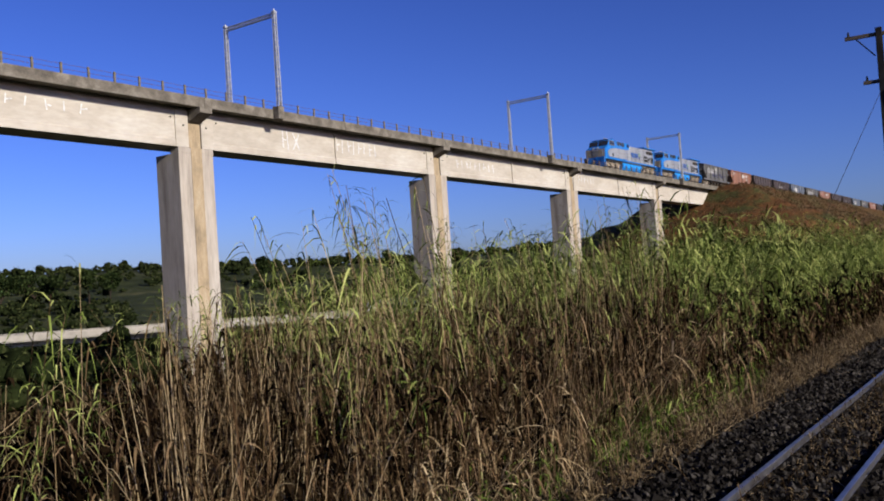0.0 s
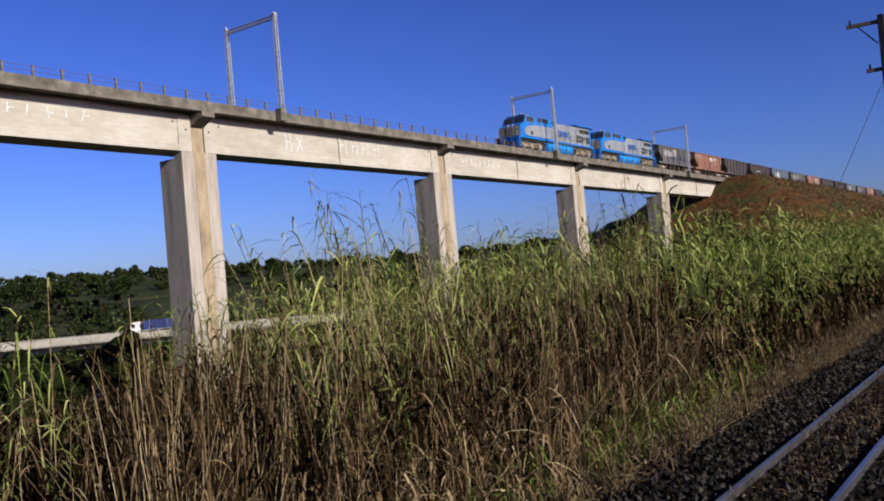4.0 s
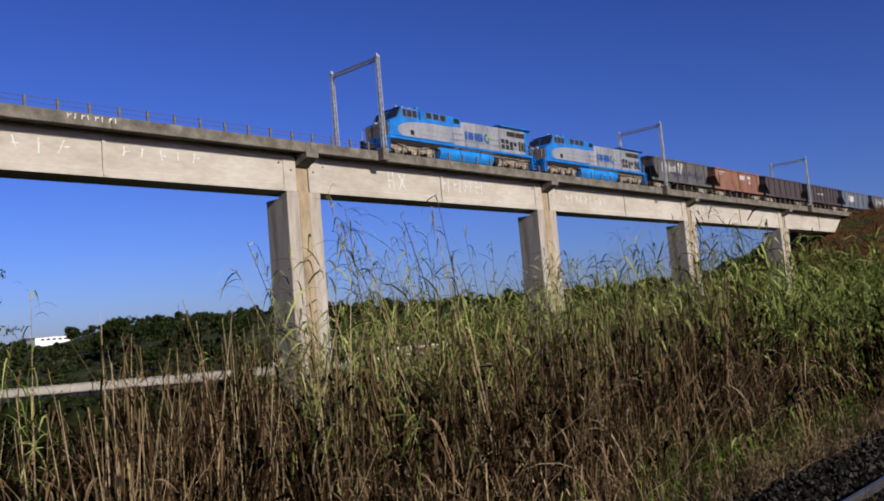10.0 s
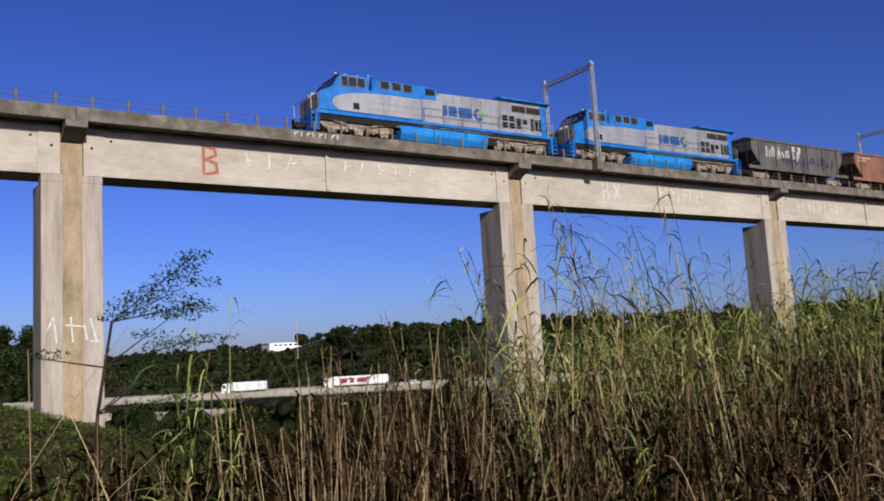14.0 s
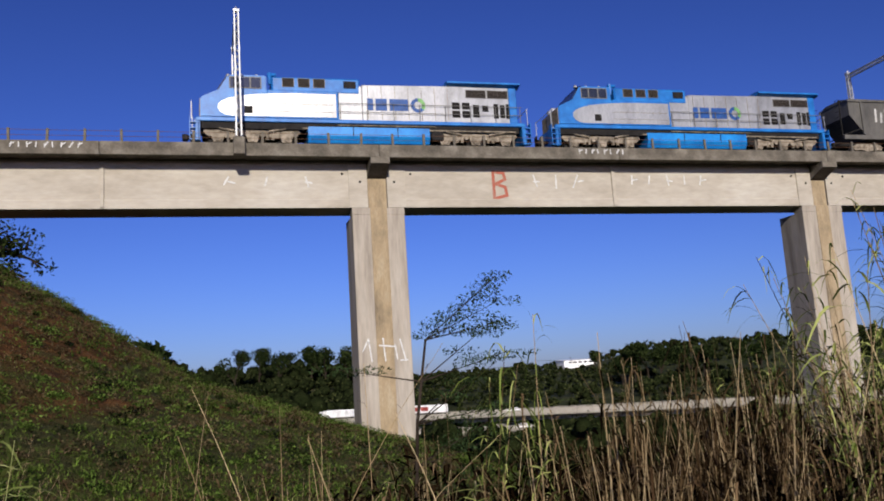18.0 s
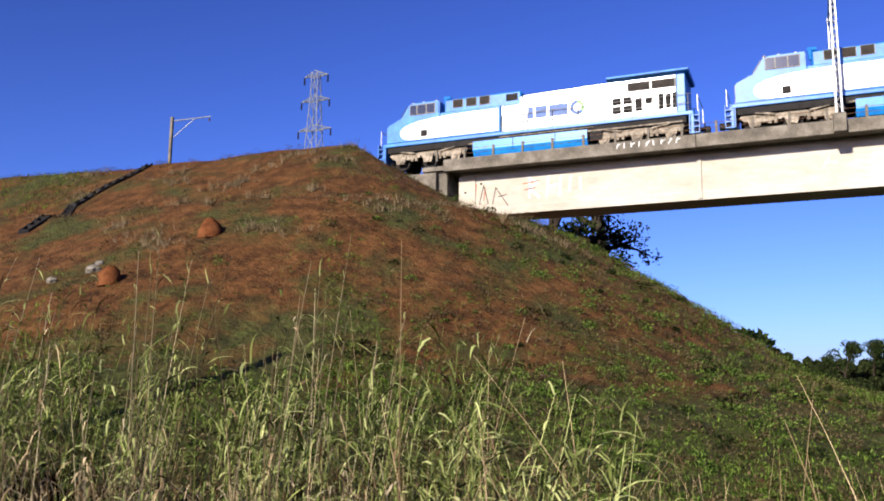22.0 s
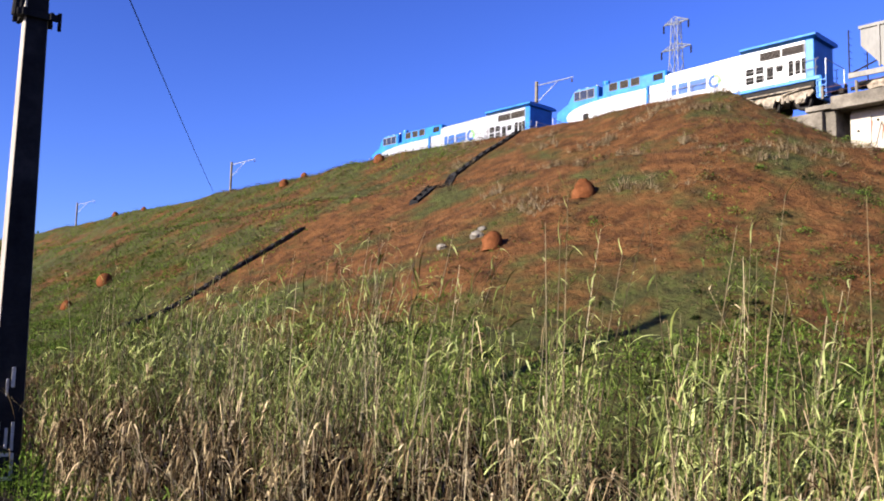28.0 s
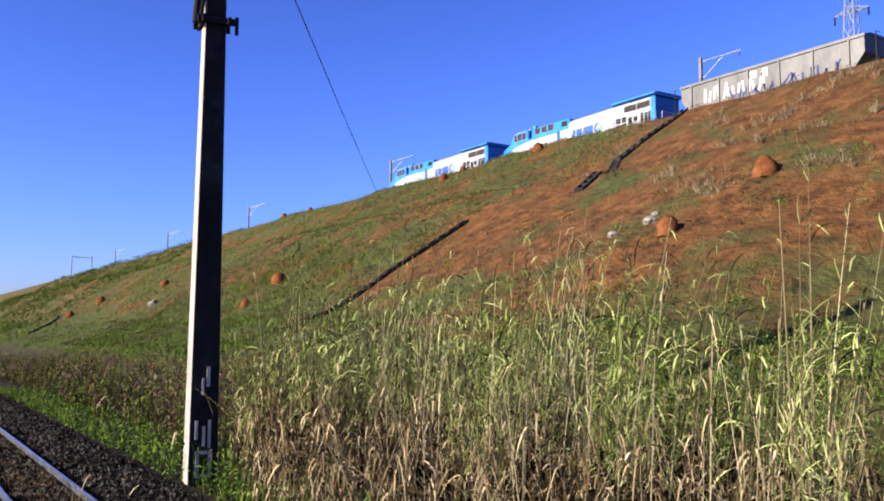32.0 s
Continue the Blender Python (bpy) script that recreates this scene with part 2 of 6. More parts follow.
# ---- building helpers ----
def box(bm, x0, x1, y0, y1, z0, z1, bevel=0.0):
    vs = [bm.verts.new((x, y, z)) for z in (z0, z1) for y in (y0, y1) for x in (x0, x1)]
    fs = [bm.faces.new([vs[i] for i in q]) for q in ((0, 2, 3, 1), (4, 5, 7, 6), (0, 1, 5, 4), (2, 6, 7, 3), (0, 4, 6, 2), (1, 3, 7, 5))]
    if bevel:
        bmesh.ops.bevel(bm, geom=list({e for f in fs for e in f.edges}), offset=bevel, segments=1, affect="EDGES")
    return bm


def rod(bm, p, q, r0, r1=None, seg=8, caps=True):
    """A tapered rod from p to q."""
    p, q = Vector(p), Vector(q)
    r1 = r0 if r1 is None else r1
    d = (q - p).normalized()
    u = d.cross(Vector((0, 0, 1)) if abs(d.z) < 0.9 else Vector((1, 0, 0))).normalized()
    v = d.cross(u)
    rings = [[bm.verts.new(c + (u * math.cos(2 * math.pi * i / seg) + v * math.sin(2 * math.pi * i / seg)) * r) for i in range(seg)] for c, r in ((p, r0), (q, r1))]
    for i in range(seg):
        j = (i + 1) % seg
        bm.faces.new((rings[0][i], rings[0][j], rings[1][j], rings[1][i]))
    if caps:
        bm.faces.new(rings[0][::-1])
        bm.faces.new(rings[1])
    return bm


def prism(bm, outline, y0, y1):
    """An outline in x and z, drawn out from y0 to y1."""
    a = [bm.verts.new((x, y0, z)) for x, z in outline]
    b = [bm.verts.new((x, y1, z)) for x, z in outline]
    n = len(outline)
    for i in range(n):
        j = (i + 1) % n
        bm.faces.new((a[i], b[i], b[j], a[j]))
    bm.faces.new(a)
    bm.faces.new(b[::-1])
    return bm


def extrude_x(bm, outline, x0, x1):
    """An outline in y and z, drawn out from x0 to x1."""
    a = [bm.verts.new((x0, y, z)) for y, z in outline]
    b = [bm.verts.new((x1, y, z)) for y, z in outline]
    n = len(outline)
    for i in range(n):
        j = (i + 1) % n
        bm.faces.new((a[i], a[j], b[j], b[i]))
    bm.faces.new(a[::-1])
    bm.faces.new(b)
    return bm


def mesh_of(bm, name, mat, smooth=False):
    bmesh.ops.recalc_face_normals(bm, faces=bm.faces)
    me = bpy.data.meshes.new(name)
    bm.to_mesh(me)
    bm.free()
    me.materials.append(mat)
    if smooth:
        me.polygons.foreach_set("use_smooth", [True] * len(me.polygons))
    return me


def part(name, bm, mat, parent=None, label="", smooth=False):
    ob = new(name, mesh_of(bm, name, mat, smooth))
    if parent is not None:
        ob.parent = parent
    if label:
        ob["label"] = label
    return ob


def shared(name, me, parent, m, label=""):
    """One more object on a mesh that is already made."""
    ob = new(name, me)
    ob.parent = parent
    ob.matrix_basis = m
    if label:
        ob["label"] = label
    return ob


def thing(name, label, category, m=None, group="", kind=""):
    ob = new(name)
    ob.empty_display_size = 0.2
    if m is not None:
        ob.matrix_basis = m
    return tagged(ob, label, category, group, kind)


def arrays(name, verts, faces, mat, smooth=False):
    me = bpy.data.meshes.new(name)
    me.from_pydata(np.asarray(verts).tolist(), [], faces.tolist() if hasattr(faces, "tolist") else faces)
    for x in mat if isinstance(mat, (list, tuple)) else (mat,):
        me.materials.append(x)
    if smooth:
        me.polygons.foreach_set("use_smooth", [True] * len(me.polygons))
    return new(name, me)


# ---- the plan ----
SPAN, PIER0 = 30.77, 10.62          # pier spacing and the first pier's middle
DECK_Y0, DECK_Y1 = 48.85, 53.75     # the deck's near and far edges
AXIS_Y, RAIL_Z = 51.25, 16.20        # the upper track
LOW_Y, LOW_Z = 2.38, -0.585          # the lower track and its rail tops
BANK_X, BANK_X2 = -23.9, 162.0      # where the two embankments' crests end
PORTAL_Y0, PORTAL_Y1 = 48.42, 54.0   # the portals' posts
CREST_Y0, CREST_Y1, CREST_Z = 43.9, 59.0, 16.35


def smoothstep(a, b, x):
    t = np.clip((x - a) / (b - a), 0, 1)
    return t * t * (3 - 2 * t)


def bumps(x, y, s, seed=0.0):
    """Cheap smooth relief, about -1 to 1."""
    x, y = x / s + seed, y / s - seed * 1.7
    return (np.sin(x * 1.9 + 1.3 * np.sin(y * 1.1)) + np.sin(y * 2.3 + 1.7 * np.sin(x * 0.9 + 2)) + 0.6 * np.sin(x * 4.1 + y * 3.3)) / 2.6


def bank_height(x, y):
    """The two embankments: crest, upper slope, bench, lower slope."""
    dy = np.maximum(np.maximum(CREST_Y0 - y, y - CREST_Y1), 0)
    dx = np.maximum(np.minimum(x - BANK_X, BANK_X2 - x), 0)
    d = np.hypot(dx, dy) + 0.35 * bumps(x, y, 7.0)
    up = CREST_Z + 0.28 * (1 - smoothstep(-46, -32, x)) - 0.63 * np.minimum(d, 9.2)
    # the track lies in a shallow trough behind the crest
    up = up - 1.2 * (1 - smoothstep(-42, -28, x)) * (1 - smoothstep(3.0, 4.6, np.abs(y - AXIS_Y)))
    up = up - 0.12 * np.clip(d - 9.2, 0, 3.3)
    return up - 0.64 * np.clip(d - 12.5, 0, 12.0) - 0.34 * np.maximum(d - 24.5, 0) + 0.10 * bumps(x, y, 2.1, 3.0)


def ground_height(x, y):
    x, y = np.asarray(x, float), np.asarray(y, float)
    r = np.hypot(x, y)
    base = -0.97 - 0.095 * np.clip(y - 7, 0, 45) - 0.055 * np.clip(y - 52, 0, 170)
    rise = np.interp(np.degrees(np.arctan2(x, y)), (-20, 8, 13, 24, 27, 34, 45, 84), (1.1, 1.05, 0.85, 0.85, 1.18, 1.2, 1.1, 1.05))
    base = base + 0.102 * rise * np.clip(r - 420, 0, 330) + 0.010 * np.clip(r - 750, 0, 3000)
    base = base + smoothstep(30, 200, r) * 1.2 * bumps(x, y, 60.0, 1.0) + smoothstep(400, 800, r) * 7 * bumps(x, y, 240.0, 5.0)
    base = np.where(y < 0, -0.97 + 0 * base, base)
    base = base + 0.06 * bumps(x, y, 1.7, 2.0) * smoothstep(4.6, 6, np.abs(y - LOW_Y))
    base = base + 0.285 * (1 - smoothstep(1.5, 2.7, np.abs(y - LOW_Y)))
    h = np.maximum(base, np.where(y > 4, bank_height(x, y), -50))
    return h


def axis_steps(parts):
    out = []
    for a, b, s in parts:
        out += list(np.arange(a, b, s))
    return np.array(out + [parts[-1][1]])


def make_ground():
    xs = axis_steps([(-4000, -600, 340), (-600, -160, 22), (-160, -60, 2.5), (-60, 70, 0.8), (70, 200, 2.5), (200, 900, 25), (900, 4000, 310)])
    ys = axis_steps([(-4000, -100, 390), (-100, -4, 8), (-4, 70, 0.7), (70, 200, 5), (200, 900, 20), (900, 4000, 310)])
    gx, gy = np.meshgrid(xs, ys, indexing="ij")
    v = np.stack([gx, gy, ground_height(gx, gy)], -1).reshape(-1, 3)
    i = np.arange(len(xs) * len(ys)).reshape(len(xs), len(ys))
    f = np.stack([i[:-1, :-1], i[1:, :-1], i[1:, 1:], i[:-1, 1:]], -1).reshape(-1, 4)
    return tagged(arrays("ground", v, f, GROUND, True), "red earth and patchy grass ground with railway embankments", "ground", kind="structure")


def ground_material():
    """Red soil, dry and green grass in patches, dark woodland floor."""
    m = bpy.data.materials.new("earth_and_grass")
    m.use_nodes = True
    n, lk = m.node_tree.nodes, m.node_tree.links
    b = n["Principled BSDF"]
    b.inputs["Roughness"].default_value, b.inputs["Specular IOR Level"].default_value = 0.95, 0.1
    geo = n.new("ShaderNodeNewGeometry")

    def tex(scale, detail, seed):
        mp = n.new("ShaderNodeMapping")
        mp.inputs["Location"].default_value = (seed, seed * 2, 0)
        t = n.new("ShaderNodeTexNoise")
        t.inputs["Scale"].default_value, t.inputs["Detail"].default_value, t.inputs["Roughness"].default_value = scale, detail, 0.65
        lk.new(geo.outputs["Position"], mp.inputs["Vector"])
        lk.new(mp.outputs["Vector"], t.inputs["Vector"])
        return t.outputs["Fac"]

    def ramp(fac, stops):
        r = n.new("ShaderNodeValToRGB")
        while len(r.color_ramp.elements) < len(stops):
            r.color_ramp.elements.new(0.5)
        for e, (p, c) in zip(r.color_ramp.elements, stops):
            e.position, e.color = p, (*c, 1)
        lk.new(fac, r.inputs["Fac"])
        return r.outputs["Color"]

    def mix(f, a, c):
        x = n.new("ShaderNodeMix")
        x.data_type = "RGBA"
        lk.new(f, x.inputs["Factor"]), lk.new(a, x.inputs["A"]), lk.new(c, x.inputs["B"])
        return x.outputs["Result"]

    soil = ramp(tex(1.3, 9, 3), ((0.26, (0.0197, 0.00832, 0.00378)), (0.42, (0.0545, 0.0235, 0.00832)), (0.55, (0.0946, 0.0416, 0.0136)), (0.74, (0.151, 0.0719, 0.0257))))
    grass = ramp(tex(1.6, 8, 11), ((0.3, (0.0152, 0.0177, 0.00634)), (0.5, (0.0418, 0.0418, 0.0127)), (0.62, (0.0475, 0.057, 0.0139)), (0.75, (0.132, 0.101, 0.0458))))
    xyz = n.new("ShaderNodeSeparateXYZ")
    lk.new(geo.outputs["Position"], xyz.inputs["Vector"])
    total = tex(0.22, 9, 7)
    # grass thickens towards the foot, beyond the drains and on the rounded end; the middle is washed bare
    for axis, v0, v1, t0, t1 in (("Z", 0.5, 4.5, 0.12, -0.045), ("X", -47.0, -37.0, 0.085, 0.0), ("X", -20.0, -7.0, 0.0, 0.02)):
        m1, add = n.new("ShaderNodeMapRange"), n.new("ShaderNodeMath")
        for key, v in (("From Min", v0), ("From Max", v1), ("To Min", t0), ("To Max", t1)):
            m1.inputs[key].default_value = v
        lk.new(xyz.outputs[axis], m1.inputs["Value"])
        lk.new(total, add.inputs[0])
        lk.new(m1.outputs["Result"], add.inputs[1])
        total = add.outputs["Value"]
    valley = n.new("ShaderNodeMapRange")
    for key, v in (("From Min", 58.0), ("From Max", 70.0), ("To Min", 0.0), ("To Max", 1.0)):
        valley.inputs[key].default_value = v
    lk.new(xyz.outputs["Y"], valley.inputs["Value"])
    # below y = 13 the ground darkens, painting shade under the reeds
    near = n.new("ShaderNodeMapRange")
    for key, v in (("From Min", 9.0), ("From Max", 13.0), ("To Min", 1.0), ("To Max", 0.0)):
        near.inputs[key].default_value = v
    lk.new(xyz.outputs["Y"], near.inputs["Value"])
    # leaf litter in a colour darkened for the reeds' shade
    shaded_litter = ramp(tex(2.2, 8, 9), ((0.35, (0.004, 0.003, 0.002)), (0.6, (0.020, 0.015, 0.008)), (0.78, (0.05, 0.042, 0.02))))
    scrub = ramp(tex(0.05, 9, 5), ((0.35, (0.012, 0.017, 0.006)), (0.55, (0.028, 0.034, 0.012)), (0.72, (0.085, 0.075, 0.035))))
    patch = ramp(total, ((0.44, (0, 0, 0)), (0.57, (1, 1, 1))))
    lk.new(mix(near.outputs["Result"], mix(valley.outputs["Result"], mix(patch, soil, grass), scrub), shaded_litter), b.inputs["Base Color"])
    bp = n.new("ShaderNodeBump")
    bp.inputs["Strength"].default_value, bp.inputs["Distance"].default_value = 1.0, 0.32
    lk.new(tex(3.0, 8, 1), bp.inputs["Height"])
    lk.new(bp.outputs["Normal"], b.inputs["Normal"])
    return m


GROUND = ground_material()
make_ground()


# ---- the railway viaduct ----
def viaduct():
    top = thing("railway_viaduct", "weathered concrete railway viaduct on tall rectangular piers", "viaduct", kind="structure")
    x0, x1 = PIER0 - SPAN + 1.0, PIER0 + 5 * SPAN - 1.0
    # deck slab, edge beams in cast lengths
    bm = bmesh.new()
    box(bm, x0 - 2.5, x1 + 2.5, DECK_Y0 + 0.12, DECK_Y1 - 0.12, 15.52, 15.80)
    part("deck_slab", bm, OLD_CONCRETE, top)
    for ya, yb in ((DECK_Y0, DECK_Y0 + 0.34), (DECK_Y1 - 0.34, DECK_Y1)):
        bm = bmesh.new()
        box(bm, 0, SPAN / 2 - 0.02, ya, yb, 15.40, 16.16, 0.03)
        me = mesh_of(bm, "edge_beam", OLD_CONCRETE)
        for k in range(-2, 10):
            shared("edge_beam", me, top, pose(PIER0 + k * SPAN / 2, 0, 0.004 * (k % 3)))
    bm = bmesh.new()
    extrude_x(bm, [(DECK_Y0 + 0.5, 15.80), (DECK_Y0 + 0.9, 16.0), (DECK_Y1 - 0.9, 16.0), (DECK_Y1 - 0.5, 15.80)], x0 - 2.5, x1 + 2.5)
    part("deck_ballast", bm, BALLAST, top)
    # posts and cables of the handrail
    bm = bmesh.new()
    box(bm, -0.07, 0.07, -0.06, 0.06, 0, 0.72, 0.012)
    me = mesh_of(bm, "handrail_post", OLD_CONCRETE)
    rng = random.Random(4)
    for y in (DECK_Y0 + 0.17, DECK_Y1 - 0.17):
        x = x0 - 1.5
        while x < x1 + 2:
            shared("handrail_post", me, top, pose(x, y, 16.15, rng.uniform(-2, 2), rng.uniform(-2.5, 2.5)))
            x += 1.89
        for z in (16.48, 16.78):
            bm = bmesh.new()
            rod(bm, (x0 - 1.5, y, z), (x1 + 2, y, z), 0.014, seg=5)
            part("handrail_cable", bm, RUST, top)
    # box girders between piers
    bm = bmesh.new()
    half = SPAN / 2 - 0.60
    extrude_x(bm, [(50.10, 12.66), (50.10, 13.12), (50.15, 13.2), (50.15, 15.25), (50.25, 15.52), (52.45, 15.52), (52.55, 15.25), (52.45, 12.66)], -half, half)
    near = mesh_of(bm, "girder", GIRDER)
    bm = bmesh.new()
    box(bm, -0.56, 0.56, 50.07, 50.151, 12.655, 15.3, 0.01)
    block = mesh_of(bm, "end_block", GIRDER)
    bm = bmesh.new()
    box(bm, -0.10, 0.10, 50.02, 50.151, 12.72, 15.3, 0.01)
    rib = mesh_of(bm, "rib", GIRDER)
    bm = bmesh.new()
    rod(bm, (0, 50.05, 0), (0, 50.11, 0), 0.075, seg=10)
    hole = mesh_of(bm, "lifting_hole", DARK)
    for k in range(-1, 5):
        mid = PIER0 + (k + 0.5) * SPAN
        shared("girder", near, top, pose(mid, 0, 0))
        for s in (-1, 1):
            shared("end_block", block, top, pose(mid + s * (half - 0.55), 0, 0))
            for dx, z in ((0.12, 14.22), (-0.92, 14.72)):
                shared("lifting_hole", hole, top, pose(mid + s * (half - 0.55 + dx), 0 if dx > 0 else 0.06, z))
        shared("rib", rib, top, pose(mid, 0, 0))
    # piers
    bm = bmesh.new()
    box(bm, -1.57, 1.57, 50.05, 52.6, -9, 12.24, 0.03)
    shaft = mesh_of(bm, "pier_shaft", CONCRETE)
    bm = bmesh.new()
    prism(bm, [(-1.57, 12.24), (-1.57, 12.64), (1.57, 12.64), (1.57, 12.24)], 50.05, 50.95)
    cap1 = mesh_of(bm, "bearing_ledge", CONCRETE)
    bm = bmesh.new()
    box(bm, -0.50, 0.50, 50.01, 50.051, -9, 12.645, 0.01)
    strip = mesh_of(bm, "drain_strip", RUN_STAIN)
    bm = bmesh.new()
    box(bm, -0.56, 0.56, 50.2, 52.4, 12.645, 15.51)
    cap = mesh_of(bm, "pier_diaphragm", RUN_STAIN)
    bm = bmesh.new()
    extrude_x(bm, [(48.74, 15.02), (48.74, 15.396), (50.19, 15.396), (50.19, 14.45)], -0.56, 0.56)
    brk = mesh_of(bm, "bracket", OLD_CONCRETE)
    for k in range(5):
        x = PIER0 + k * SPAN
        for me in (shaft, cap1, strip, cap, brk):
            shared(me.name.split(".")[0], me, top, pose(x, 0, 0))
    # abutments
    for x, s in ((PIER0 - SPAN - 0.2, -1), (PIER0 + 5 * SPAN + 0.2, 1)):
        bm = bmesh.new()
        box(bm, x - 0.9 + s * 0.6, x + 0.9 + s * 0.6, 49.3, 53.4, 10.0, 15.51, 0.02)
        part("abutment", bm, OLD_CONCRETE, top)
        bm = bmesh.new()
        box(bm, min(x + s * 0.3, x + s * 5), max(x + s * 0.3, x + s * 5), 48.88, 49.28, 12.5, 15.395, 0.02)
        part("wing_wall", bm, OLD_CONCRETE, top)
    return top


viaduct()


def portal(x, name="catenary_portal"):
    """A steel portal over the track: two posts and a lattice beam."""
    p = thing(name, "galvanised steel portal frame over the elevated railway track", "mast", pose(x, 0, 0), group="catenary portals")
    for y, inner in ((PORTAL_Y0, 0.3), (PORTAL_Y1, -0.3)):
        bm = bmesh.new()
        box(bm, -0.32, 0.32, y - 0.2 + min(inner, 0), y + 0.2 + max(inner, 0), 15.35, 16.35, 0.04)
        part("base_block", bm, OLD_CONCRETE, p)
        bm = bmesh.new()
        for dx in (-0.14, 0.14):
            for dy in (-0.11, 0.11):
                rod(bm, (dx, y + dy, 16.4), (dx * 0.8, y + dy * 0.8, 23.8), 0.06, 0.05, seg=5)
        for k in range(19):
            z, s = 16.6 + k * 0.39, 1 - k * 0.01
            a = 1 if k % 2 else -1
            rod(bm, (-0.14 * s * a, y - 0.11 * s, z), (0.14 * s * a, y - 0.11 * s, z + 0.36), 0.024, seg=4)
            rod(bm, (-0.14 * s * a, y + 0.11 * s, z), (0.14 * s * a, y + 0.11 * s, z + 0.36), 0.024, seg=4)
            rod(bm, (-0.14 * s, y - 0.11 * s * a, z), (-0.14 * s, y + 0.11 * s * a, z + 0.36), 0.024, seg=4)
            rod(bm, (0.14 * s, y - 0.11 * s * a, z), (0.14 * s, y + 0.11 * s * a, z + 0.36), 0.024, seg=4)
        part("post", bm, SILVER, p)
        bm = bmesh.new()
        box(bm, -0.17, 0.17, y - 0.15, y + 0.15, 23.78, 23.92)
        rod(bm, (0, y, 23.9), (0, y, 24.12), 0.06, 0.03, seg=6)
        part("post_cap", bm, SILVER, p)
    bm = bmesh.new()
    for dx in (-0.1, 0.1):
        for z in (23.52, 23.76):
            rod(bm, (dx, PORTAL_Y0, z), (dx, PORTAL_Y1, z), 0.04, seg=4)
    for k in range(16):
        y = PORTAL_Y0 + k * 0.35
        for dx in (-0.1, 0.1):
            rod(bm, (dx, y, 23.52), (dx, y + 0.33, 23.76), 0.022, seg=4)
    part("cross_beam", bm, SILVER, p)
    return p


first = portal(2.6)
for x in (48.5, 94.6, 141.4, -276.0):
    copy_thing(first, pose(x, 0, 0))


# ---- the train ----
def loco_thing(name):
    """A diesel locomotive, its nose at x = 0, its length along +x, z = 0 at the rail, centred on y = 0."""
    top = thing(name, "blue and white six-axle diesel freight locomotive on the viaduct track", "locomotive", group="locomotives")
    L = 21.6
    bm = bmesh.new()
    box(bm, 0.9, L - 0.8, -1.5, 1.5, 1.52, 1.75, 0.03)
    part("walkway_frame", bm, BLUE, top)
    # sills coloured dark and made deep to paint the walkway's shadow gap
    for s in (-1, 1):
        bm = bmesh.new()
        box(bm, 1.2, L - 1.2, s * 1.33 - 0.05, s * 1.33 + 0.05, 1.12, 1.516)
        part("side_sill", bm, DARK, top, "side sill in black for the shadow gap under the walkway")
    # short hood and cab
    bm = bmesh.new()
    prism(bm, [(1.15, 1.75), (1.15, 2.95), (2.0, 3.36), (2.4, 3.45), (5.0, 3.45), (5.0, 1.75)], -1.48, 1.48)
    bmesh.ops.bevel(bm, geom=bm.edges[:], offset=0.06, segments=2, affect="EDGES")
    part("nose", bm, BLUE, top)
    bm = bmesh.new()
    prism(bm, [(2.05, 3.30), (2.62, 4.22), (2.95, 4.36), (4.9, 4.36), (4.9, 3.30)], -1.46, 1.46)
    bmesh.ops.bevel(bm, geom=bm.edges[:], offset=0.06, segments=2, affect="EDGES")
    cab = part("cab", bm, BLUE, top)
    bm = bmesh.new()
    box(bm, 2.75, 4.7, -1.2, 1.2, 4.361, 4.43, 0.03)
    part("cab_roof", bm, DARK, top, "sooty dark cab roof")
    for s in (-1, 1):
        bm = bmesh.new()
        box(bm, 2.78, 4.62, s * 1.46 - 0.03, s * 1.46 + 0.03, 3.52, 4.24, 0.015)
        part("side_window_frame", bm, FRAME_GREY, cab)
        for a, b in ((2.84, 3.28), (3.36, 3.94), (4.02, 4.56)):
            bm = bmesh.new()
            box(bm, a, b, s * 1.49 - 0.012, s * 1.49 + 0.012, 3.58, 4.18)
            part("pane", bm, GLASS, cab)
        bm = bmesh.new()
        prism(bm, [(2.16, 3.48), (2.60, 4.19), (2.66, 4.15), (2.22, 3.44)], s * 0.75 - 0.66, s * 0.75 + 0.66)
        wp = part("windscreen", bm, GLASS, cab)
        wp.location.x = -0.04
        # white flash on the side, rounded at the nose end
        bm = bmesh.new()
        pts = [(8.95, 3.30), (8.95, 1.86), (2.9, 1.86), (2.5, 1.93), (2.25, 2.08), (2.12, 2.30), (2.14, 2.52), (2.32, 2.72), (2.75, 2.92), (3.4, 3.08), (4.3, 3.19), (5.6, 3.27), (6.6, 3.30)]
        prism(bm, pts, s * 1.487, s * 1.493)
        part("white_flash", bm, WHITE, top)
        bm = bmesh.new()
        box(bm, 3.62, 4.08, s * 1.496 - 0.01, s * 1.496 + 0.01, 2.02, 2.46)
        part("hatch", bm, DARK, top)
        for z in (2.16, 2.62):
            bm = bmesh.new()
            box(bm, 4.9, 8.8, s * 1.497 - 0.006, s * 1.497 + 0.006, z, z + 0.022)
            part("panel_seam", bm, BOGIE, top)
    # equipment cab behind the driver
    bm = bmesh.new()
    box(bm, 4.95, 9.1, -1.47, 1.47, 1.75, 3.50, 0.05)
    part("equipment_body", bm, BLUE, top)
    bm = bmesh.new()
    box(bm, 5.2, 10.45, -1.36, 1.36, 3.36, 4.36, 0.10)
    upper = part("equipment_roof", bm, BLUE, top)
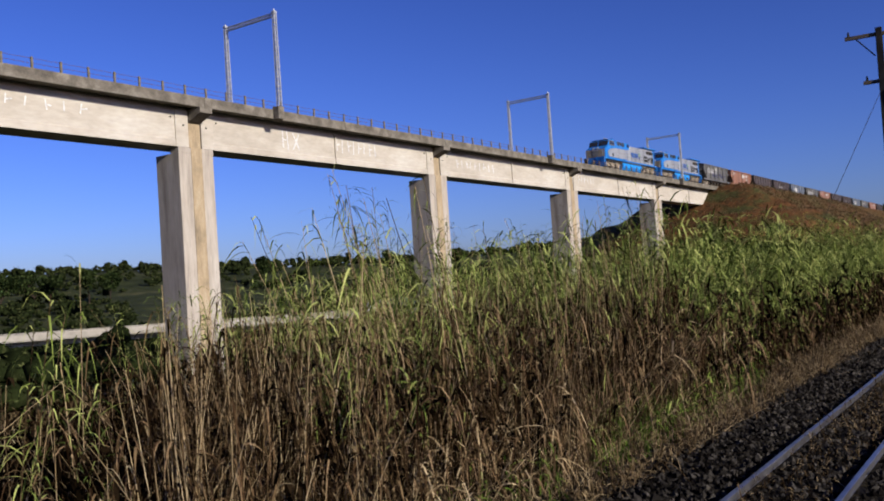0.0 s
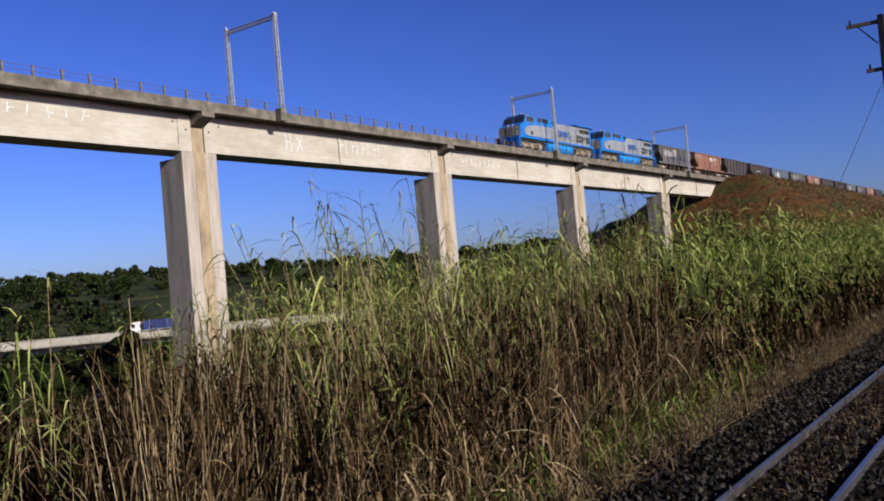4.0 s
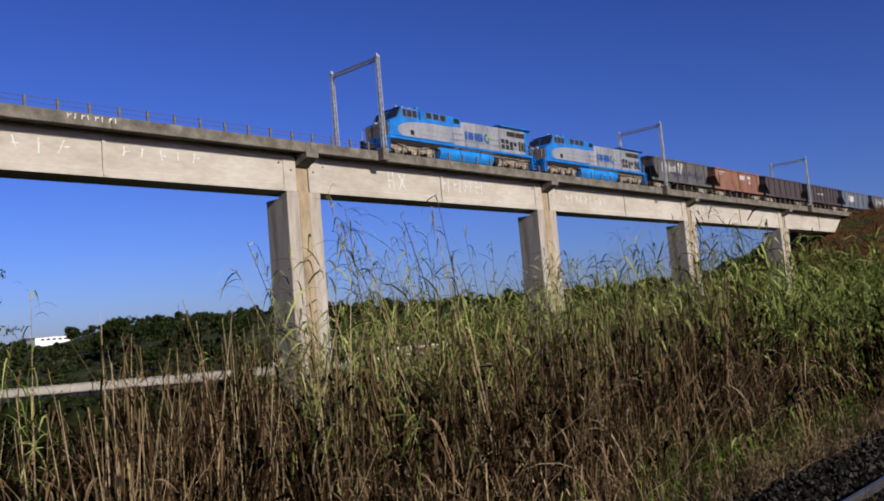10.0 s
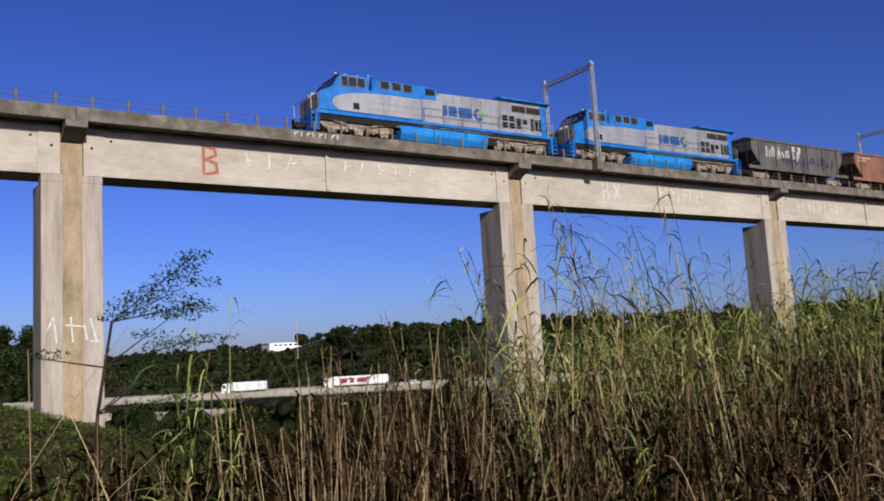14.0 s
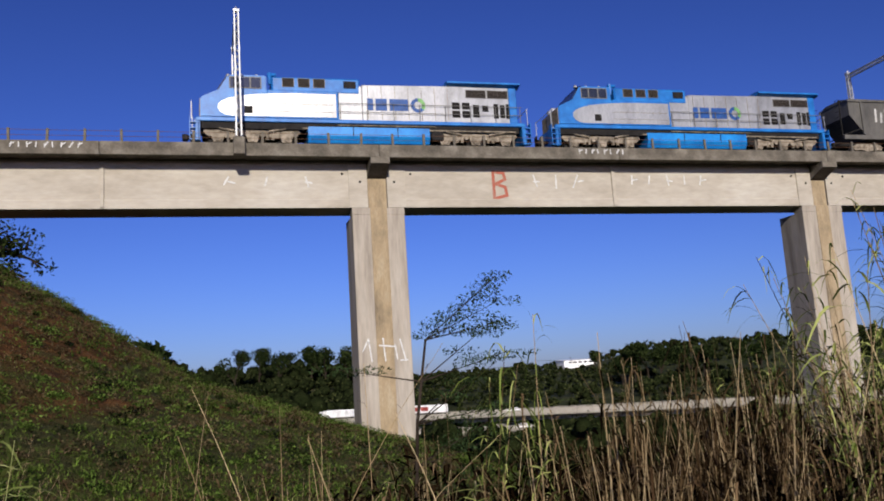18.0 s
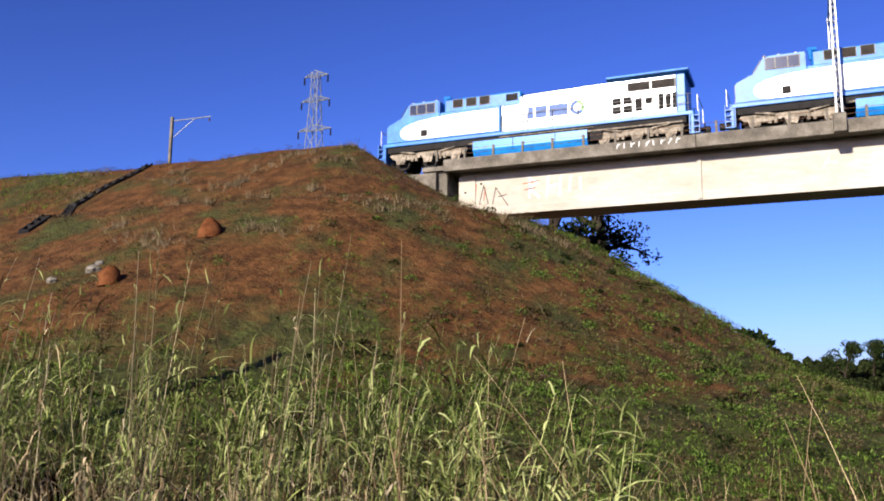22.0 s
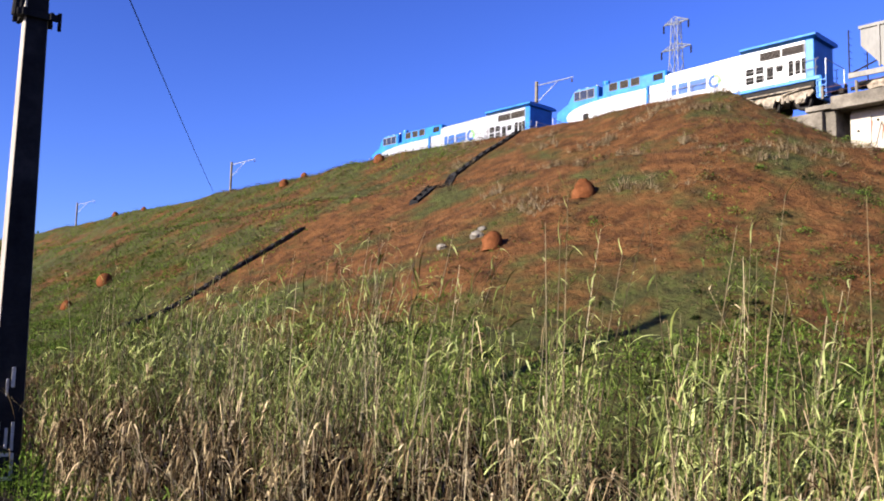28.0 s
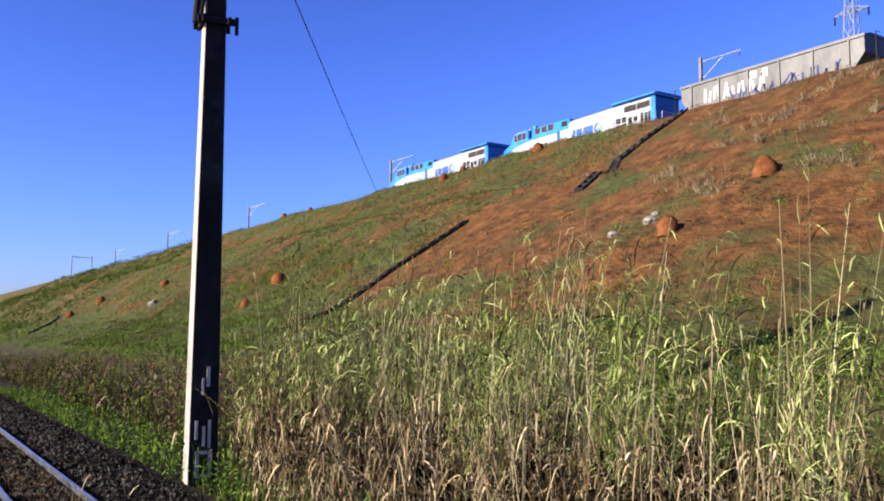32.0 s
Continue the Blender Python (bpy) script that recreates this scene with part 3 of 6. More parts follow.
    for s in (-1, 1):
        for a in (5.85, 6.77, 7.68):
            bm = bmesh.new()
            box(bm, a - 0.04, a + 0.68, s * 1.37 - 0.02, s * 1.37 + 0.02, 3.72, 4.28)
            part("vent_frame", bm, FRAME_GREY, upper)
            bm = bmesh.new()
            for k in range(6):
                box(bm, a, a + 0.64, s * 1.39 - 0.02, s * 1.39 + 0.02, 3.75 + k * 0.085, 3.825 + k * 0.085)
            part("louvre", bm, PANE_BROWN, upper)
        bm = bmesh.new()
        box(bm, 9.45, 10.2, s * 1.365 - 0.02, s * 1.365 + 0.02, 3.74, 4.18)
        part("side_grille", bm, DARK, upper)
    # horn and antennas
    bm = bmesh.new()
    rod(bm, (5.15, -0.9, 4.0), (5.15, -0.9, 4.72), 0.10, 0.14, seg=8)
    rod(bm, (5.0, -0.9, 4.6), (5.5, -0.9, 4.6), 0.12, seg=8)
    part("horn", bm, BLUE, top)
    for x in (2.75, 3.5, 4.4):
        bm = bmesh.new()
        rod(bm, (x, -0.8, 4.45), (x, -0.8, 4.62), 0.16, 0.08, seg=10)
        part("antenna", bm, SILVER, top)
    # long hood in panels
    bm = bmesh.new()
    box(bm, 9.1, 10.55, -1.335, 1.335, 1.75, 3.95, 0.05)
    part("hood_front", bm, WHITE, top)
    bm = bmesh.new()
    prism(bm, [(10.55, 1.75), (10.55, 4.02), (16.0, 4.08), (19.9, 4.1), (19.9, 1.75)], -1.33, 1.33)
    bmesh.ops.bevel(bm, geom=bm.edges[:], offset=0.05, segments=1, affect="EDGES")
    hood = part("long_hood", bm, WHITE, top)
    bm = bmesh.new()
    box(bm, 19.9, 20.4, -1.34, 1.34, 1.75, 4.1, 0.04)
    part("hood_end", bm, BLUE, top)
    for s in (-1, 1):
        for x in np.arange(10.9, 15.9, 0.83):
            bm = bmesh.new()
            box(bm, x, x + 0.03, s * 1.332 - 0.008, s * 1.332 + 0.008, 1.85, 3.95)
            part("door_seam", bm, BOGIE, hood)
        for a, b, c, d in ((16.15, 16.65, 2.62, 3.05), (16.15, 16.65, 2.08, 2.52), (16.8, 17.28, 2.62, 3.05), (16.8, 17.28, 2.08, 2.52), (17.5, 17.9, 2.12, 2.92), (18.1, 18.5, 2.5, 2.9), (18.85, 19.15, 2.08, 3.02), (19.27, 19.57, 2.12, 2.96), (19.66, 19.86, 2.08, 3.02)):
            bm = bmesh.new()
            box(bm, a, b, s * 1.34 - 0.015, s * 1.34 + 0.015, c, d)
            part("grille", bm, DARK, hood)
        for a, b in ((17.1, 18.35), (18.5, 19.8)):
            bm = bmesh.new()
            box(bm, a - 0.05, b + 0.05, s * 1.345 - 0.012, s * 1.345 + 0.012, 3.36, 3.9)
            part("radiator_frame", bm, FRAME_GREY, hood)
            bm = bmesh.new()
            for k in range(5):
                box(bm, a, b, s * 1.36 - 0.015, s * 1.36 + 0.015, 3.40 + k * 0.095, 3.48 + k * 0.095)
            part("radiator_grille", bm, PANE_BROWN, hood)
    # radiator wing
    bm = bmesh.new()
    extrude_x(bm, [(-1.34, 4.10), (-1.62, 4.22), (-1.60, 4.34), (-1.2, 4.40), (1.2, 4.40), (1.60, 4.34), (1.62, 4.22), (1.34, 4.10)], 15.85, 20.62)
    part("radiator_wing", bm, BLUE, top)
    bm = bmesh.new()
    box(bm, 13.8, 15.6, -0.5, 0.5, 4.08, 4.34, 0.08)
    part("exhaust_stack", bm, DARK, top)
    # fuel tank
    bm = bmesh.new()
    extrude_x(bm, [(-1.45, 1.30), (-1.48, 0.75), (-1.25, 0.35), (1.25, 0.35), (1.48, 0.75), (1.45, 1.30)], 7.25, 14.6)
    part("fuel_tank", bm, TANK_BLUE, top)
    for x in (9.9, 12.6):
        bm = bmesh.new()
        box(bm, x, x + 0.04, -1.49, 1.49, 0.72, 1.29)
        part("tank_strap", bm, DARK, top)
    for s in (-1, 1):
        bm = bmesh.new()
        rod(bm, (6.9, s * 1.36, 1.2), (20.2, s * 1.36, 1.2), 0.05, seg=6)
        rod(bm, (9.0, s * 1.44, 1.42), (15.0, s * 1.44, 1.42), 0.03, seg=6)
        part("air_pipe", bm, BOGIE, top)
        bm = bmesh.new()
        box(bm, 14.75, 15.5, s * 1.25 - 0.14, s * 1.25 + 0.14, 0.6, 1.12, 0.03)
        part("air_reservoir", bm, DARK, top)
    # bogies
    for c in (4.05, 17.55):
        bm = bmesh.new()
        prism(bm, [(c - 2.75, 0.95), (c - 2.6, 1.2), (c - 1.0, 1.02), (c, 1.15), (c + 1.0, 1.02), (c + 2.6, 1.2), (c + 2.75, 0.95), (c + 2.5, 0.7), (c + 1.4, 0.62), (c, 0.8), (c - 1.4, 0.62), (c - 2.5, 0.7)], -1.22, -1.02)
        prism(bm, [(c - 2.75, 0.95), (c - 2.6, 1.2), (c + 2.6, 1.2), (c + 2.75, 0.95), (c + 2.5, 0.7), (c - 2.5, 0.7)], 1.02, 1.22)
        box(bm, c - 0.4, c + 0.4, -1.0, 1.0, 0.7, 1.3)
        bogie = part("bogie", bm, BOGIE, top)
        for ax in (-1.95, 0, 1.95):
            bm = bmesh.new()
            prism(bm, [(c + ax - 0.42, 0.86), (c + ax - 0.26, 0.34), (c + ax + 0.26, 0.34), (c + ax + 0.42, 0.86)], -1.30, -1.06)
            rod(bm, (c + ax, -1.36, 0.54), (c + ax, -1.2, 0.54), 0.17, seg=10)
            part("axle_box", bm, BOGIE, bogie)
            for s in (-1, 1):
                bm = bmesh.new()
                rod(bm, (0, s * 0.74, 0), (0, s * 0.90, 0), 0.53, seg=24)
                rod(bm, (0, s * 0.70, 0), (0, s * 0.75, 0), 0.57, seg=24)
                wh = part("wheel", bm, DARK, top)
                wh.matrix_basis = pose(c + ax, 0, 0.54)
                WHEELS.append((wh, 0.54))
        for k in (-1.0, 1.0):
            bm = bmesh.new()
            for j in (-0.16, 0.16):
                rod(bm, (c + k + j, -1.18, 0.5), (c + k + j, -1.18, 1.02), 0.10, seg=8)
            part("spring", bm, BOGIE, bogie)
            bm = bmesh.new()
            rod(bm, (c + k * 0.9, -1.33, 0.98), (c + k * 1.9, -1.33, 1.16), 0.06, seg=6)
            rod(bm, (c + k * 0.62, -1.36, 0.78), (c + k * 0.62, -1.1, 0.78), 0.13, seg=10)
            part("damper", bm, BOGIE, bogie)
            bm = bmesh.new()
            box(bm, c + k - 0.3, c + k + 0.3, -1.34, -1.22, 1.18, 1.34, 0.03)
            part("brake_cylinder", bm, BOGIE, bogie)
    # ends: pilots, steps, couplers, handrails
    for e, s in ((0.95, -1), (L - 0.85, 1)):
        bm = bmesh.new()
        box(bm, e - 0.1, e + 0.1, -1.45, 1.45, 0.35, 1.75, 0.03)
        part("pilot", bm, BLUE, top)
        bm = bmesh.new()
        rod(bm, (e, 0, 0.95), (e + s * 0.75, 0, 0.95), 0.13, seg=8)
        box(bm, min(e + s * 0.5, e + s * 0.85), max(e + s * 0.5, e + s * 0.85), -0.2, 0.2, 0.75, 1.12, 0.05)
        part("coupler", bm, DARK, top)
        for y in (-1.3, 1.3):
            bm = bmesh.new()
            for k in range(4):
                box(bm, e + s * 0.12 - 0.25, e + s * 0.12 + 0.25, y - 0.2, y + 0.2, 0.4 + k * 0.34, 0.45 + k * 0.34)
            for dx in (-0.27, 0.27):
                box(bm, e + s * 0.12 + dx - 0.02, e + s * 0.12 + dx + 0.02, y - 0.22, y + 0.22, 0.4, 1.75)
            part("step", bm, BLUE if y < 0 else DARK, top)
            bm = bmesh.new()
            rod(bm, (e + s * 0.3, y, 1.7), (e + s * 0.3, y, 2.75), 0.025, seg=5)
            part("grab_rail", bm, SILVER, top)
        bm = bmesh.new()
        rod(bm, (e + s * 0.3, -1.3, 2.7), (e + s * 0.3, 1.3, 2.7), 0.025, seg=5)
        part("end_rail", bm, SILVER, top)
    for y in (-1.46, 1.46):
        bm = bmesh.new()
        for x in np.arange(9.2, 20.6, 1.62):
            rod(bm, (x, y, 1.72), (x, y, 2.78), 0.022, seg=4)
        for z in (2.25, 2.78):
            rod(bm, (8.9, y, z), (20.7, y, z), 0.02, seg=4)
        part("side_handrail", bm, FRAME_GREY, top)
    # nose face
    bm = bmesh.new()
    box(bm, 1.115, 1.149, -1.38, 1.38, 1.78, 2.9, 0.01)
    part("nose_plate", bm, BOGIE, top, "dusty grey nose plate")
    bm = bmesh.new()
    box(bm, 1.08, 1.114, -0.45, 0.45, 1.8, 2.85, 0.01)
    part("nose_door", bm, FRAME_GREY, top)
    for y in (-0.3, 0.3):
        bm = bmesh.new()
        rod(bm, (1.12, y, 3.06), (1.5, y, 3.06), 0.14, seg=12)
        part("headlight", bm, SILVER, top)
    for y in (-1.1, 1.1):
        bm = bmesh.new()
        rod(bm, (0.8, y, 1.6), (1.0, y, 1.6), 0.1, seg=10)
        part("ditch_light", bm, SILVER, top)
    # lettering on the hood as plain shapes in its colours
    for s in (-1, 1):
        for a, b in ((10.85, 11.22), (11.36, 12.06), (12.22, 13.38)):
            bm = bmesh.new()
            box(bm, a, b, s * 1.349 - 0.006, s * 1.349 + 0.006, 2.42, 3.16, 0.004)
            part("logo_bar", bm, LOGO_BLUE, hood)
        for col, a0, a1 in ((LOGO_BLUE, 90, 360), (LOGO_GREEN, 0, 90), (LOGO_GREEN, -40, 0)):
            bm = bmesh.new()
            o = [(14.0 + r * math.cos(radians(a)), 2.80 + r * math.sin(radians(a))) for r, rev in ((0.46, 1), (0.24, -1)) for a in (np.linspace(a0, a1, 14)[::rev])]
            off = 0.0035 * (1 if col is LOGO_BLUE else (2 if a0 == 0 else 3))
            prism(bm, o, s * 1.346 - 0.004 - off, s * 1.346 + 0.004 + off)
            part("logo_ring", bm, col, hood)
    return top


WHEELS = []
LOGO_BLUE = material("logo_blue", (0.0117, 0.0583, 0.21), 0.5, scale=3, amount=0.15, bump=0)
LOGO_GREEN = material("logo_green", (0.128, 0.291, 0.0933), 0.5, scale=3, amount=0.15, bump=0)


def wagon_paint(name, c):
    return material(name, c, 0.52, dark=tuple(v * 0.35 for v in c), light=tuple(min(1, v * 1.5) for v in c), scale=0.9, fine=9, amount=0.4, bump=0.08, stretch=(1, 1, 0.3), spec=0.4)


def hopper(name, paint, label, ribs, marks):
    """A covered hopper wagon, its front at x = 0."""
    top = thing(name, label, "freight wagon", group="hopper wagons")
    L = 16.2
    bm = bmesh.new()
    prism(bm, [(0.9, 2.9), (0.9, 4.0), (L - 0.9, 4.0), (L - 0.9, 2.9), (L - 2.3, 1.2), (2.3, 1.2)], -1.42, 1.42)
    body = part("body", bm, paint, top)
    bm = bmesh.new()
    extrude_x(bm, [(-1.45, 4.0), (-0.8, 4.2), (0.8, 4.2), (1.45, 4.0)], 0.85, L - 0.85)
    part("roof", bm, paint, top)
    for x in np.linspace(1.9, L - 1.9, ribs):
        for s in (-1, 1):
            bm = bmesh.new()
            box(bm, x - 0.05, x + 0.05, s * 1.47 - 0.05, s * 1.47 + 0.05, 1.5, 3.98)
            part("rib", bm, paint, body)
    for s in (-1, 1):
        bm = bmesh.new()
        box(bm, 0.2, L - 0.2, s * 1.46 - 0.07, s * 1.46 + 0.07, 1.12, 1.42)
        part("sill", bm, paint, top)
        bm = bmesh.new()
        box(bm, 0.82, L - 0.82, s * 1.45 - 0.06, s * 1.45 + 0.06, 3.86, 4.04)
        part("top_rail", bm, paint, top)
        for a, b, c, d, col in marks:
            bm = bmesh.new()
            if col in (MARK_BLUE, MARK_SPRAY):  # a slanting stroke of spray paint
                prism(bm, [(a, c), (a + 0.16, c), (b + 0.16, d), (b, d)], s * 1.424 - 0.005, s * 1.424 + 0.005)
            else:
                box(bm, a, b, s * 1.426 - 0.005, s * 1.426 + 0.005, c, d)
            part("marking", bm, col, body)
    for x in (0.5, L - 0.5):
        d = 1 if x < 1 else -1
        for y in (-1.35, 1.35):
            bm = bmesh.new()
            rod(bm, (x - d * 0.3, y, 1.4), (x - d * 0.3, y, 4.0), 0.04, seg=5)
            rod(bm, (x - d * 0.3, y, 1.4), (x + d * 1.2, y, 1.9), 0.05, seg=5)
            for k in range(7):
                rod(bm, (x - d * 0.3, y, 1.6 + k * 0.4), (x - d * 0.3, y * 0.66, 1.6 + k * 0.4), 0.02, seg=4)
            part("end_ladder", bm, DARK, top)
        bm = bmesh.new()
        rod(bm, (x - d * 0.2, 0, 0.95), (x - d * 0.75, 0, 0.95), 0.12, seg=8)
        part("coupler", bm, DARK, top)
    bm = bmesh.new()
    box(bm, 0.2, L - 0.2, -0.3, 0.3, 0.85, 1.2)
    part("centre_sill", bm, DARK, top)
    for c in (5.3, 8.1, 10.9):
        bm = bmesh.new()
        extrude_x(bm, [(-1.25, 1.3), (-0.45, 0.4), (0.45, 0.4), (1.25, 1.3)], c - 0.9, c + 0.9)
        part("discharge_chute", bm, DARK, top)
    for c in (2.3, L - 2.3):
        bm = bmesh.new()
        for s in (-1, 1):
            prism(bm, [(c - 1.25, 0.62), (c - 0.9, 0.85), (c + 0.9, 0.85), (c + 1.25, 0.62), (c + 1.1, 0.4), (c + 0.5, 0.45), (c, 0.3), (c - 0.5, 0.45), (c - 1.1, 0.4)], s * 1.08 - 0.1, s * 1.08 + 0.1)
        box(bm, c - 0.25, c + 0.25, -1.0, 1.0, 0.5, 0.95)
        part("bogie", bm, BOGIE, top)
        for ax in (-0.88, 0.88):
            for s in (-1, 1):
                bm = bmesh.new()
                rod(bm, (0, s * 0.74, 0), (0, s * 0.9, 0), 0.42, seg=20)
                rod(bm, (0, s * 0.70, 0), (0, s * 0.75, 0), 0.46, seg=20)
                wh = part("wheel", bm, DARK, top)
                wh.matrix_basis = pose(c + ax, 0, 0.42)
                WHEELS.append((wh, 0.42))
    return top


GREY_HOPPER = wagon_paint("grey_wagon", (0.07, 0.066, 0.058))
BROWN_HOPPER = wagon_paint("brown_wagon", (0.157, 0.0729, 0.0408))
DARK_HOPPER = wagon_paint("dark_wagon", (0.0437, 0.0321, 0.028))
PALE_HOPPER = wagon_paint("pale_wagon", (0.0758, 0.0874, 0.105))
MARK_WHITE = material("marking_white", (0.361, 0.35, 0.326), 0.8, scale=4, amount=0.3, bump=0)
MARK_SPRAY = material("white_spray", (0.385, 0.379, 0.361), 0.8, scale=4, amount=0.2, bump=0)
MARK_BLUE = material("marking_blue", (0.0175, 0.0204, 0.0699), 0.8, scale=4, amount=0.3, bump=0)


def train():
    """Two locomotives and a line of hopper wagons, listed with their distance behind the train's front."""
    out = [(loco_thing("locomotive"), 0.0)]
    out.append((loco_thing("locomotive"), 22.0))
    gr = random.Random(2)
    graffiti = [(5.2 + k * 0.36, 5.2 + k * 0.36 + gr.uniform(-0.5, 0.6), 1.7 + gr.uniform(0, 0.5), 2.4 + gr.uniform(0, 0.5), MARK_BLUE) for k in range(24)] + [(7.0, 7.5, 3.2, 3.7, MARK_WHITE), (8.0, 8.4, 3.1, 3.7, MARK_WHITE)] + [(3.0 + k * 0.42, 3.0 + k * 0.42 + gr.uniform(-0.2, 0.3), 2.3 + gr.uniform(0, 0.2), 3.0 + gr.uniform(0, 0.6), MARK_SPRAY) for k in range(13)]
    logo = [(8.6, 10.2, 2.9, 3.5, MARK_WHITE), (11.2, 12.2, 3.1, 3.5, MARK_WHITE), (11.5, 12.0, 2.4, 2.8, MARK_WHITE), (1.4, 3.8, 3.5, 3.62, MARK_WHITE), (1.4, 3.0, 3.2, 3.3, MARK_WHITE)]
    kinds = (("hopper_wagon", GREY_HOPPER, "dirty grey hopper wagon with dark painted scrawls", 6, graffiti), ("hopper_wagon", BROWN_HOPPER, "rust-brown hopper wagon with white markings", 3, logo),
             ("hopper_wagon", DARK_HOPPER, "dark brown hopper wagon with a sloping end", 7, []), ("hopper_wagon", DARK_HOPPER, "blackened hopper wagon with ribbed sides", 9, [(5, 8, 2.6, 2.75, MARK_WHITE)]),
             ("hopper_wagon", PALE_HOPPER, "blue-grey hopper wagon with faded lettering bars", 6, [(4, 7, 2.2, 3.2, MARK_WHITE)]))
    at = 44.2
    for k in range(13):
        name, paint, label, ribs, marks = kinds[k if k < 5 else (5 * k * k + k) % 5]
        out.append((hopper(name, paint, label, ribs, marks), at))
        at += 16.75
    return out


TRAIN = train()
# where the train's front stands, second by second
FRONT = [(0.0, 112.6), (6.0, 74.7), (13.0, 30.6), (19.4, -9.4), (26.0, -50.9), (32.0, -89.8)]


# ---- the lower track ----
def lower_track():
    x0, x1 = -160.0, 160.0
    for y, nm in ((LOW_Y - 0.50, "rail"), (LOW_Y + 0.50, "rail")):
        bm = bmesh.new()
        prof = [(-0.055, -0.125), (0.055, -0.125), (0.055, -0.114), (0.008, -0.098), (0.008, -0.036), (0.029, -0.028), (0.029, -0.004), (0.024, 0), (-0.024, 0), (-0.029, -0.004), (-0.029, -0.028), (-0.008, -0.036), (-0.008, -0.098), (-0.055, -0.114)]
        extrude_x(bm, [(y + a, LOW_Z + b) for a, b in prof], x0, x1)
        tagged(part(nm, bm, RAIL), "worn steel rail with a polished head on ballast", "rail", group="lower track rails", kind="structure")
    bm = bmesh.new()
    box(bm, -0.11, 0.11, -1.0, 1.0, -0.16, 0.0, 0.015)
    me = mesh_of(bm, "sleeper", SLEEPER)
    sl = thing("track_sleepers", "old timber sleepers half buried in ballast", "sleeper", kind="structure")
    rng = random.Random(8)
    for k in range(150):
        shared("sleeper", me, sl, pose(-52 + k * 0.62, LOW_Y + rng.uniform(-0.05, 0.05), LOW_Z - 0.128 + rng.uniform(-0.03, 0.0), 0, 0, rng.uniform(-2, 2)))


def stones(name, x0, x1, n, seed, label):
    """Loose ballast stones, more of them near the camera."""
    rng = np.random.default_rng(seed)
    x = rng.uniform(x0, x1, n)
    y = LOW_Y + rng.uniform(-1.0, 1.0, n) * rng.choice([1.9, 2.4, 2.9], n)
    keep = np.minimum(np.abs(y - LOW_Y + 0.50), np.abs(y - LOW_Y - 0.50)) > 0.075
    x, y = x[keep], y[keep]
    n = len(x)
    s = rng.uniform(0.022, 0.05, n)
    unit = np.array([(1, 0, 0), (-1, 0, 0), (0, 1, 0), (0, -1, 0), (0, 0, 1), (0, 0, -1)], float)
    tri = np.array([(0, 2, 4), (2, 1, 4), (1, 3, 4), (3, 0, 4), (2, 0, 5), (1, 2, 5), (3, 1, 5), (0, 3, 5)])
    v = unit[None] * s[:, None, None] * rng.uniform(0.6, 1.3, (n, 6, 1)) + rng.normal(0, 0.25, (n, 6, 3)) * s[:, None, None]
    a = rng.uniform(0, 6.28, n)
    c, d = np.cos(a)[:, None], np.sin(a)[:, None]
    v = np.stack([v[..., 0] * c - v[..., 1] * d, v[..., 0] * d + v[..., 1] * c, v[..., 2]], -1)
    v += np.stack([x, y, ground_height(x, y) + s * 0.3], -1)[:, None]
    f = (np.arange(n) * 6)[:, None, None] + tri[None]
    return tagged(arrays(name, v.reshape(-1, 3), f.reshape(-1, 3), BALLAST), label, "ballast", kind="stuff")


SLEEPER = material("old_timber", (0.075, 0.058, 0.044), 0.95, scale=2, fine=18, amount=0.5, bump=0.5, stretch=(1, 0.2, 1))
lower_track()
stones("ballast", 4, 34, 26000, 2, "dark grey crushed stone ballast with dry weeds")
stones("ballast", -7, 4, 7000, 4, "dark grey crushed stone ballast with dry weeds")
stones("ballast", -44, -7, 26000, 3, "dark grey crushed stone ballast with dry weeds")


# ---- plants ----
def ribbons(base, path, width, side):
    """Flat tapering strips: base (n,3), path (n,k,3) offsets, width (n,k), side (n,3). Returns verts and faces."""
    n, k, _ = path.shape
    mid = base[:, None] + path
    off = side[:, None] * width[..., None] * 0.5
    v = np.stack([mid - off, mid + off], 2).reshape(n * k * 2, 3)
    i = (np.arange(n)[:, None] * k + np.arange(k - 1)[None]) * 2
    f = np.stack([i, i + 1, i + 3, i + 2], -1).reshape(-1, 4)
    return v, f


def merge(parts_):
    vs, fs, at = [], [], 0
    for v, f in parts_:
        vs.append(v), fs.append(f + at)
        at += len(v)
    return np.concatenate(vs), np.concatenate(fs)


